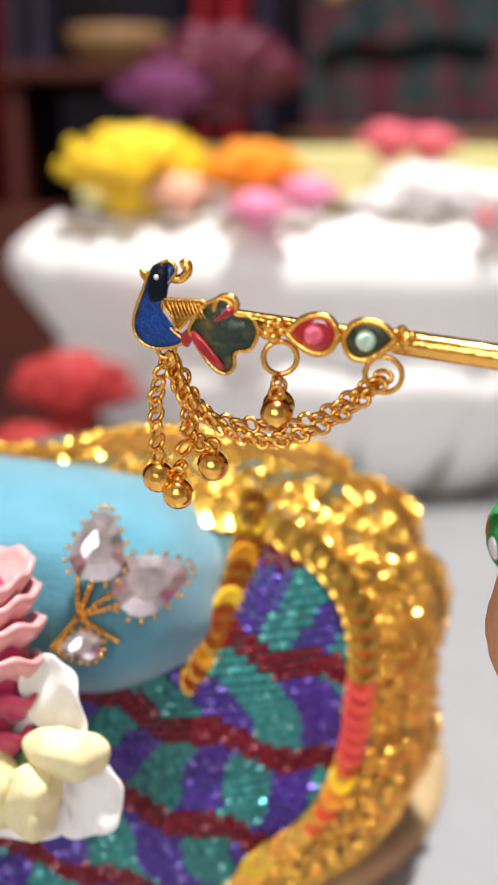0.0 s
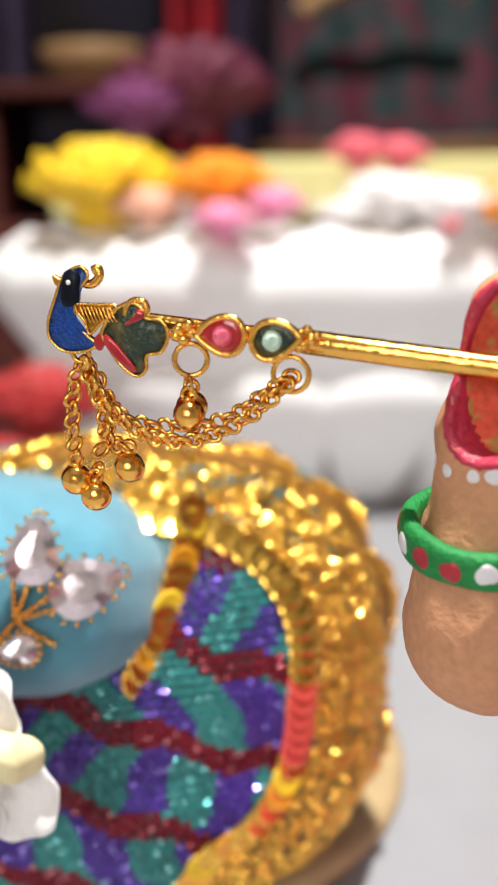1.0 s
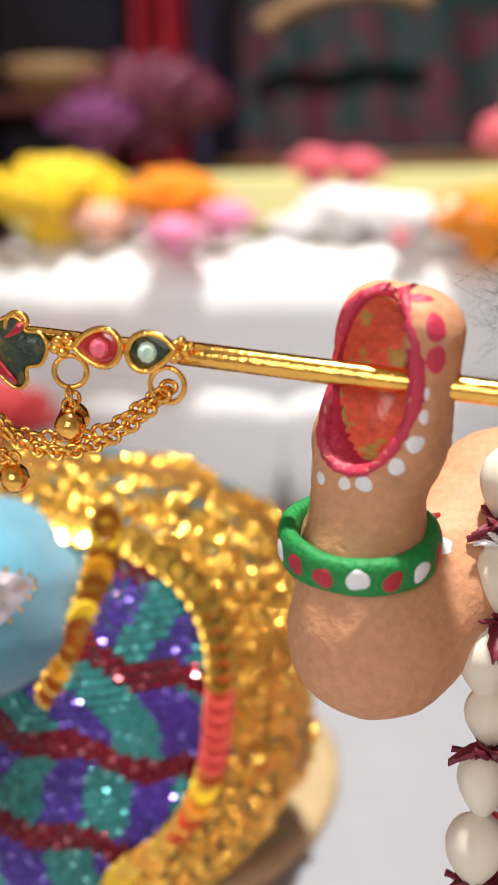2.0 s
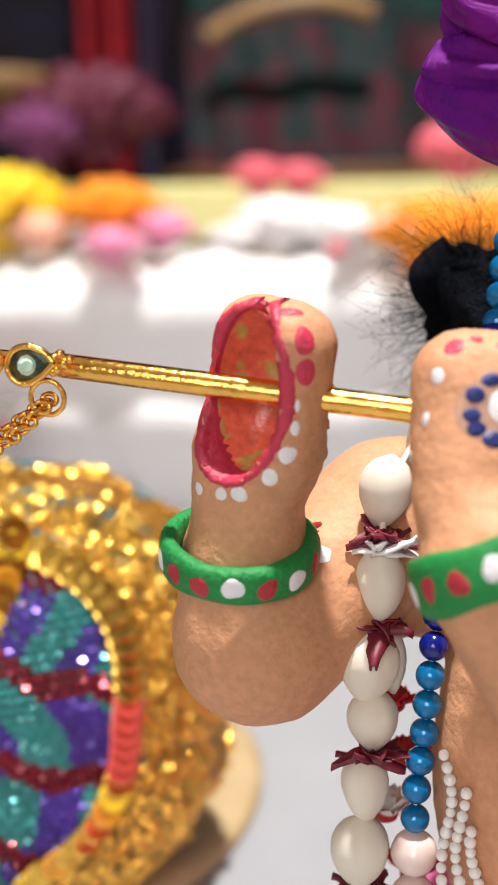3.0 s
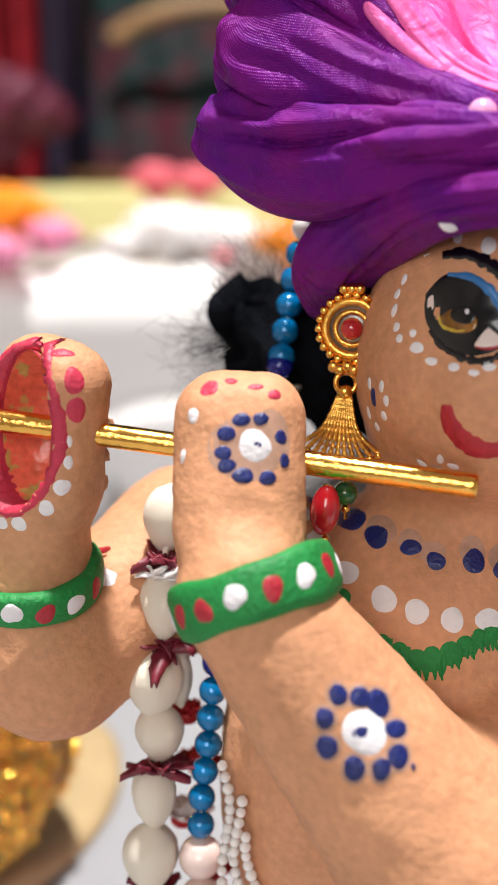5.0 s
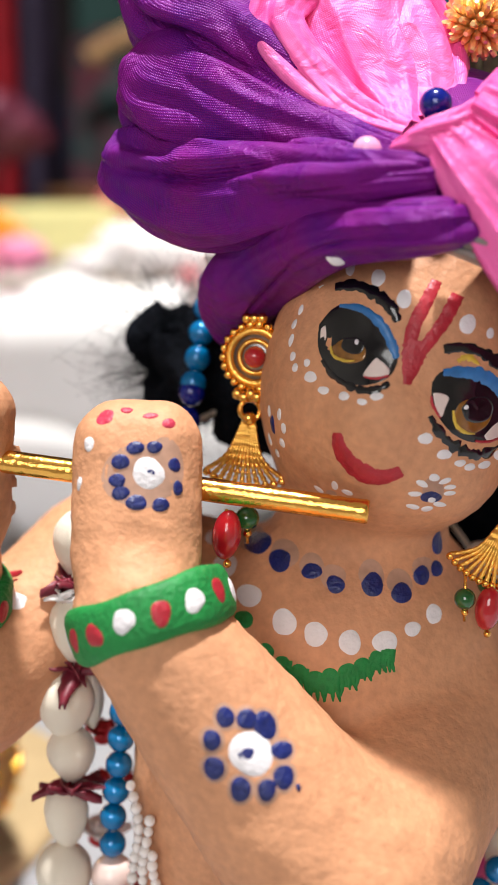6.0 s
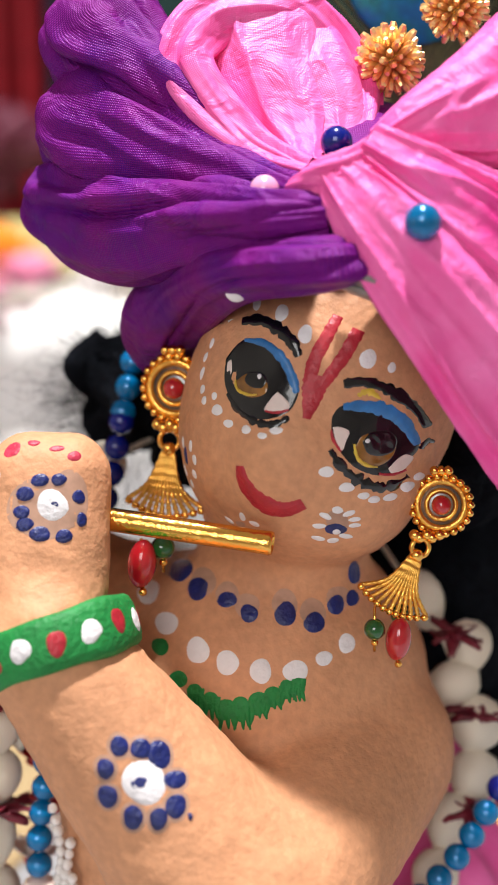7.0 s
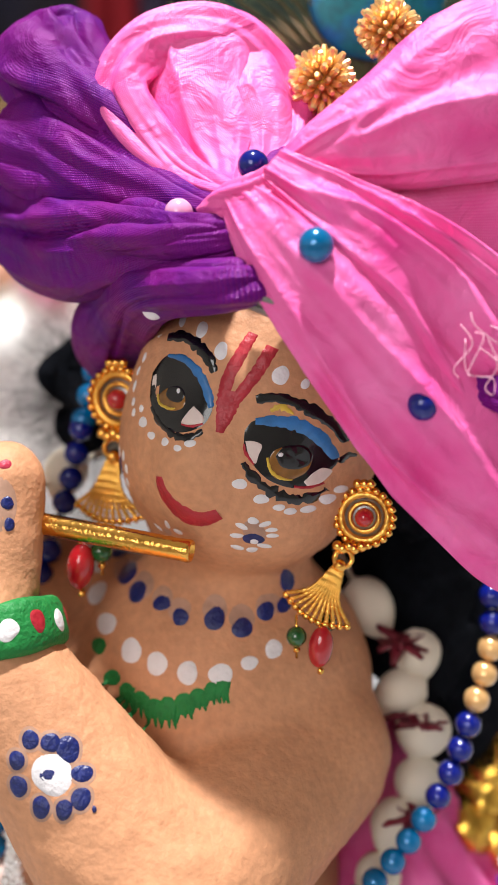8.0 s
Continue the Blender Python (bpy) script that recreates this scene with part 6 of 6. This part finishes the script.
string_beads([(0.1440, 0.142, 0.1290), (0.1437, 0.1405, 0.1210), (0.1405, 0.138, 0.1110), (0.1360, 0.136, 0.1000), (0.1275, 0.133, 0.0885), (0.118, 0.131, 0.079), (0.112, 0.131, 0.065)], "bbgggbbbbttttttttt")

# ---- strings of tiny pearls and red cloth roses below the arm ----
tiny = ball_mesh("tiny_pearl", 0.00085, M_WHITEP, 10, 7)
for k, (x0, y0, bend) in enumerate(((0.0672, 0.1335, 0.002), (0.0690, 0.1318, 0.005), (0.0708, 0.1300, 0.008))):
    st = empty("pearl_string", "string of tiny white pearls hanging below the arm", "necklace", "strings of tiny pearls", at=(x0, y0, 0.06))
    for i in range(26):
        f = i / 25
        share("tiny_pearl", tiny, st, Matrix.Translation((bend * f ** 1.7 + 0.0009 * math.sin(i * 0.42 + k * 2.1), -0.002 * f - 0.0006 * math.sin(i * 0.6 + k), 0.0400 - 0.0045 * k - 0.00160 * i)) @ Matrix.Scale(0.9 + 0.2 * ((i * 7 + k * 3) % 5) / 5, 4))
roses = ((0.0632, 0.1480, 0.1010, 0.0035), (0.0650, 0.1490, 0.0920, 0.0042), (0.0622, 0.1500, 0.0830, 0.0045), (0.0660, 0.1480, 0.0740, 0.0045))
for i, (x, y, z, r) in enumerate(roses):
    blossom("cloth_rose", (x, y, z), r, M_REDCL if i % 2 or i == 0 else M_PETALW, "small red cloth rose sewn on the pearl strings", 14, 0.8, 110 + i, M_REDCL, "cloth roses")

# ---- skirt ----
bm = bmesh.new()
uvl = bm.loops.layers.uv.verify()
rings = []
for j in range(22):
    v = j / 21
    rings.append([])
    for k in range(160):
        a = 2 * math.pi * k / 160
        top = 0.068 + 0.032 * max(0.0, math.cos(a - 0.45))
        z = top + (TABLE - top) * v
        R = 0.0235 + 0.034 * v ** 0.8 + (0.0010 + 0.0035 * v) * math.sin(a * 19 + 1.2 * math.sin(a * 3)) + 0.002 * noise.noise(Vector((math.cos(a) * 3, math.sin(a) * 3, v * 4)))
        rings[-1].append(Vector((0.108 + R * math.cos(a) * 1.02, 0.160 + R * math.sin(a) * 0.9, z)))
vr = loft(bm, rings)
for fc in bm.faces:
    for lp in fc.loops:
        lp[uvl].uv = (lp.vert.co.x * 1.3 + lp.vert.co.y, lp.vert.co.z)
skirt = tagged(mesh_ob("skirt", bm, M_PINK), "pink silk pleated doll skirt spread on the altar", "skirt")
bm = bmesh.new()
for i in range(5):
    ball(bm, (0.147 + 0.004 * math.sin(i * 2.1), 0.168 + 0.003 * math.cos(i * 1.7), 0.070 + 0.004 * i), 0.0065, 16, 12)
for v in bm.verts:
    v.co += Vector((noise.noise(v.co * 500), noise.noise(v.co * 500 + Vector((3, 0, 0))), noise.noise(v.co * 500 + Vector((0, 5, 0))))) * 0.002
tagged(mesh_ob("gold_trim", bm, M_LACE), "bunched gold bead trim on the pink skirt", "trim")
items = []
for i in range(260):
    a = rnd.uniform(-1.4, 0.9)
    v = rnd.uniform(0.25, 0.75)
    R = 0.0262 + 0.034 * v ** 0.8
    p = Vector((0.108 + (R + 0.003) * math.cos(a) * 1.02, 0.160 + (R + 0.003) * math.sin(a) * 0.9, 0.095 - 0.07 * v))
    items.append((p, (math.cos(a), math.sin(a), 0.4), rnd.uniform(0.0008, 0.0016), rnd.randrange(3)))
bead_trim = specks("skirt_sequin", items, [M_SEQ_P, M_LACE, M_WHITEP], "violet, gold and pearly sequins")
bead_trim.parent = skirt

# ---- gold pompoms and peacock feather on the turban ----


def pompom(at, r, seed):
    rnd = random.Random(seed)
    e = empty("pompom", "gold and copper bead pompom behind the turban's bow", "pompom", "gold pompoms", at=at)
    bm = bmesh.new()
    ball(bm, (0, 0, 0), r * 0.5, 16, 12)
    part("core", bm, M_LACE, e)
    me = bpy.data.meshes.new("spike")
    bm = bmesh.new()
    tube(bm, [(0, 0, r * 0.3), (0, 0, r * 0.7), (0, 0, r)], lambda q: r * (0.06 + 0.06 * math.sin(q * 3)), 6, 5)
    bm.to_mesh(me)
    bm.free()
    me.materials.append(M_POMP)
    for i in range(110):
        zz = 1 - 2 * (i + 0.5) / 110
        a = i * 2.39996
        d = Vector((math.sqrt(1 - zz * zz) * math.cos(a), math.sqrt(1 - zz * zz) * math.sin(a), zz))
        share("spike", me, e, d.to_track_quat("Z", "Y").to_matrix().to_4x4() @ Matrix.Scale(rnd.uniform(0.85, 1.1), 4))
    return e


pompom((0.1180, 0.1385, 0.2065), 0.0050, 1)
pompom((0.1275, 0.1400, 0.2135), 0.0046, 2)
feather = empty("peacock_feather", "peacock feather with a teal eye behind the turban", "feather", at=(0.128, 0.165, 0.19))
bm = bmesh.new()
for i in range(230):
    a = -2.2 + 4.4 * i / 229
    L = 0.030 + 0.006 * math.sin(i * 1.7)
    c = Vector((0.0005 * math.sin(i), 0.004 + 0.0006 * math.sin(i * 0.9), 0.028))
    e = c + Vector((math.sin(a) * L, 0.002 * math.sin(i * 0.7), math.cos(a) * L * 0.9))
    s0 = Vector((0, 0.004, 0.004 + 0.02 * (1 - abs(a) / 2.2)))
    tube(bm, [tuple(s0), tuple((s0 + e) / 2 + Vector((0, 0, 0.002))), tuple(e)], 0.00022, 4, 6)
part("barb", bm, M_BARB, feather, "bronze green feather barbs")
bm = bmesh.new()
ball(bm, (0.0, 0.003, 0.034), 1, 32, 16, (0.0115, 0.0012, 0.0105))
part("feather_eye", bm, M_PEACOCK, feather, "teal and blue feather eye")
bm = bmesh.new()
tube(bm, [(0, 0.004, -0.005), (0, 0.004, 0.012), (0, 0.0035, 0.028)], 0.0006, 8, 10)
part("quill", bm, M_BARB, feather)

# ---- jewels and flowers on the cushion ----


def crystal(at, turn, length, n=(0.1, -1, 0.35)):
    """A faceted pear-cut stone in a gold bead frame."""
    q = Vector(n).normalized().to_track_quat("Z", "Y").to_matrix().to_4x4() @ Matrix.Rotation(radians(turn), 4, "Z")
    e = empty("crystal", "clear pear-cut crystal in a gold frame on blue velvet", "jewel", "crystals on the bolster")
    e.matrix_basis = Matrix.Translation(at) @ q

    def pear(f, h):
        out = []
        for k in range(18):
            a = 2 * math.pi * k / 18
            w = 0.36 * (1 - 0.42 * math.cos(a))
            out.append(Vector((math.sin(a) * w * length * f, math.cos(a) * length * 0.5 * f, h)))
        return out
    bm = bmesh.new()
    loft(bm, [pear(1, 0), pear(1, 0.0006), pear(0.55, 0.0020), pear(0.05, 0.0021)])
    part("stone", bm, M_CRYSTAL, e, "clear faceted stone", smooth=False)
    me = ball_mesh("frame_bead", 0.00048, M_GOLD, 8, 6)
    for k, p in enumerate(pear(1.12, 0.0004)):
        share("frame_bead", me, e, Matrix.Translation(p))
    return e


crystal((-0.0243, 0.1783, 0.1150), -12, 0.0116)
crystal((-0.0160, 0.1793, 0.1085), -72, 0.0130)
crystal((-0.0275, 0.1765, 0.0985), 100, 0.0068)
spray = empty("gold_spray", "gold bead stems between the crystals", "trim", at=(-0.027, 0.178, 0.104))
me = ball_mesh("stem_bead", 0.00055, M_GOLD, 8, 6)
for i, (dx, dz) in enumerate(((0.0, 1.0), (0.35, 0.85), (0.95, 0.25), (0.8, 0.55), (-0.5, -0.6), (0.7, -0.5))):
    for k in range(9):
        x, z = 0.0011 * k * dx - 0.001, 0.0011 * k * dz - 0.001
        yy = 0.0285 * (1 - (1 - min(1.0, (((-0.027 + x) + 0.041) / 0.036) ** 2 + (((0.104 + z) - 0.101) / 0.019) ** 2)) ** 0.45)
        share("stem_bead", me, spray, Matrix.Translation((x, -0.0005 + yy * 0.25, z)))

bud_roll = empty("satin_rosebud", "pink and crimson satin rosebud pinned to the cushion", "flower", at=(-0.041, 0.168, 0.100))
for i in range(6):
    bm = bmesh.new()
    rows = []
    for h, w in ((-0.0036, 0.62), (-0.0022, 0.86), (-0.0006, 1.02), (0.0008, 1.10), (0.0014, 1.07), (0.0014, 0.98), (0.0004, 0.88), (-0.0010, 0.80)):
        R = (0.0088 - 0.0006 * abs(i - 2.5)) * w
        rows.append([Vector((R * math.cos(a) * (1 + 0.05 * math.sin(3 * a + i)), R * 0.85 * math.sin(a), 0.0130 - 0.0046 * i + h + 0.0020 * math.sin(a + 0.5 + i * 0.9) + 0.0004 * math.sin(9 * a + i))) for a in (2 * math.pi * k / 64 for k in range(64))])
    loft(bm, rows)
    part("petal_fold", bm, M_FL_ROSE if i < 4 else M_FL_CR, bud_roll, "soft pink satin fold" if i < 4 else "crimson satin fold")
bm = bmesh.new()
ball(bm, (0, 0, 0), 1, 24, 16, (0.0066, 0.0056, 0.0145))
part("core", bm, M_FL_CR, bud_roll)
white_flower = empty("frangipani", "white and pale yellow cloth frangipani on the cushion", "flower", at=(-0.0330, 0.1650, 0.0830))
for i, (dx, dy, dz, rx, rz, roll_a, y_tint) in enumerate(((0.003, 0.001, 0.010, 0.0045, 0.0085, -20, 0), (0.005, -0.002, 0.0035, 0.0068, 0.0042, 12, 1), (0.006, 0.001, -0.006, 0.0075, 0.0075, 35, 0), (-0.0005, -0.003, -0.004, 0.0046, 0.0068, 10, 1), (-0.007, -0.001, -0.002, 0.0045, 0.008, -15, 1), (-0.003, 0.001, -0.008, 0.008, 0.006, 0, 0), (-0.006, 0.002, 0.007, 0.005, 0.008, 20, 0))):
    bm = bmesh.new()
    ball(bm, (0, 0, 0), 1, 40, 26, (rx, 0.0030 if y_tint else 0.0013, rz), Matrix.Rotation(radians(roll_a), 4, "Y"))
    for v in bm.verts:
        v.co.y += (0.0030 * ((v.co.x / rx) ** 2 + 0.5 * (v.co.z / rz) ** 2) - 0.0022) * (0.5 if y_tint else -1.1) + 0.0012 * noise.noise(v.co * 260 + Vector((i, 0, 0)))
        v.co.x += 0.0008 * noise.noise(v.co * 330 + Vector((0, i, 0)))
        v.co += Vector((dx, dy, dz))
    part("petal", bm, M_CREAMP if y_tint else M_PETALW, white_flower, "pale yellow petal" if y_tint else "white petal")
bm = bmesh.new()
ball(bm, (0, 0.002, 0), 0.004, 14, 10)
part("heart", bm, M_LEAF, white_flower)

# ---- beige cloth under the cushion ----
bm = bmesh.new()
rings = []
for r, h in ((0.02, 0.004), (0.6, 0.005), (0.9, 0.0055), (0.97, 0.005), (1.0, 0.003), (1.0, 0.0008), (0.9, 0.0005)):
    rings.append([Vector((-0.022 + 0.073 * r * math.cos(a) * (1 + 0.03 * math.sin(3 * a)), 0.275 + 0.075 * r * math.sin(a), TABLE + h + 0.0015 * math.sin(5 * a) * (r > 0.5) * (h > 0.002))) for a in (2 * math.pi * k / 90 for k in range(90))])
loft(bm, rings)
bmesh.ops.recalc_face_normals(bm, faces=bm.faces[:])
tagged(mesh_ob("seat_cloth", bm, M_BEIGE), "beige padded cloth with a hemmed edge under the cushion", "cloth")

# ---- the altar's back: curtains, plates, brocade, wooden dish ----


def curtain(name, x0, x1, y, z0, z1, material, label, folds):
    bm = bmesh.new()
    n = 90
    rows = []
    for z in (z0, (z0 + z1) / 2, z1):
        front = [Vector((x0 + (x1 - x0) * i / n, y + 0.008 * math.sin(i / n * folds * 6.28 + 0.4 * math.sin(i * 0.3)), z)) for i in range(n + 1)]
        rows.append(front + [p + Vector((0, 0.006, 0)) for p in reversed(front)])
    loft(bm, rows)
    bmesh.ops.recalc_face_normals(bm, faces=bm.faces[:])
    return tagged(mesh_ob(name, bm, material), label, "curtain", "altar curtains")


curtain("curtain", -0.62, -0.182, 0.90, 0.165, 0.9, M_REDCURT, "dark red curtain hanging beside the altar", 8)
curtain("curtain", -0.180, -0.142, 0.895, 0.165, 0.9, M_GREYCURT, "grey violet curtain strip", 2)
curtain("curtain", -0.040, 0.002, 0.90, 0.165, 0.9, M_REDCURT, "dark red curtain strip", 2)
curtain("curtain", 0.004, 0.030, 0.895, 0.165, 0.9, M_GREYCURT, "grey violet curtain strip", 1)
curtain("curtain", 0.60, 0.75, 0.90, 0.165, 0.9, M_REDCURT, "dark red curtain hanging beside the altar", 3)


def dish(name, at, rx, ry, h, material, label):
    bm = bmesh.new()
    rows = []
    for f, z in ((0.35, 0), (0.6, 0.05), (0.9, 0.6), (1.0, 1.0), (0.97, 1.05), (0.9, 0.9), (0.5, 0.25), (0.05, 0.2)):
        rows.append([Vector((math.cos(a) * rx * f, math.sin(a) * ry * f, z * h)) for a in (2 * math.pi * k / 48 for k in range(48))])
    loft(bm, rows)
    bmesh.ops.recalc_face_normals(bm, faces=bm.faces[:])
    ob = tagged(mesh_ob(name, bm, material), label, "dish")
    ob.location = at
    return ob


slab("back_shelf", -0.17, -0.045, 0.80, 0.94, 0.248, 0.258, M_WOOD, 0.002, "narrow dark wooden shelf at the altar's back", "shelf", "")
slab("shelf_leg", -0.165, -0.155, 0.81, 0.93, 0.165, 0.248, M_WOOD, 0.001, "dark wooden upright under the back shelf", "shelf", "")
slab("shelf_leg", -0.060, -0.050, 0.81, 0.93, 0.165, 0.248, M_WOOD, 0.001, "dark wooden upright under the back shelf", "shelf", "")
dish("brass_dish", (-0.090, 0.83, 0.258), 0.036, 0.03, 0.024, M_TAN, "tan brass dish standing on the back shelf")
dish("wooden_dish", (0.135, 0.79, 0.165), 0.115, 0.055, 0.045, M_DISH, "wide brown wooden dish with a curved rim")
bm = bmesh.new()
rows = []
for j in range(20):
    v = j / 19
    row = [Vector((0.040 + 0.20 * i / 60, 0.835 + 0.05 * v + 0.0025 * math.sin(i * 0.35 + v * 2), 0.170 + 0.155 * v + 0.012 * math.sin(i / 60 * 3.14) + 0.004 * math.sin(i * 0.2))) for i in range(61)]
    rows.append(row + [p + Vector((0, 0.02, 0)) for p in reversed(row)])
loft(bm, rows)
bmesh.ops.recalc_face_normals(bm, faces=bm.faces[:])
tagged(mesh_ob("brocade_cushion", bm, M_BROCADE), "mottled teal and red brocade cushion leaning at the back", "cushion")
bm = bmesh.new()
tube(bm, [(0.055, 0.835, 0.305), (0.09, 0.828, 0.322), (0.135, 0.825, 0.327), (0.17, 0.83, 0.320)], 0.008, 10, 30)
tagged(mesh_ob("tan_cord", bm, M_TAN), "thick tan cord along the brocade cushion", "cord")
slab("teal_drape", 0.045, 0.30, 0.92, 0.935, 0.165, 0.60, M_TEALCL, 0.004, "faded teal cloth hung behind the brocade", "cloth", "")
bm = bmesh.new()
for x, y, z, r in ((0.222, 0.76, 0.205, 0.030), (0.232, 0.765, 0.245, 0.022), (0.252, 0.77, 0.215, 0.03)):
    ball(bm, (x, y, z), r, 24, 16, (1, 0.8, 1.1))
tube(bm, [(0.225, 0.76, 0.24), (0.24, 0.755, 0.28), (0.262, 0.76, 0.315)], 0.012, 10, 20)
tagged(mesh_ob("clay_pitcher", bm, M_TAN), "tan clay pitcher with a raised spout at the back", "pitcher")

# ---- room fittings ----
slab("lamp_housing", 0.00, 0.18, 0.00, 0.18, 1.312, 1.35, M_PLASTIC, 0.01, "white square ceiling lamp housing", "lamp", "")
bm = bmesh.new()
tube(bm, [(0.09, 0.088, 1.35), (0.09, 0.088, 1.575), (0.09, 0.088, 1.80)], 0.006, 8, 4)
tagged(mesh_ob("lamp_rod", bm, M_PLASTIC), "white rod that holds the lamp under the ceiling", "lamp")
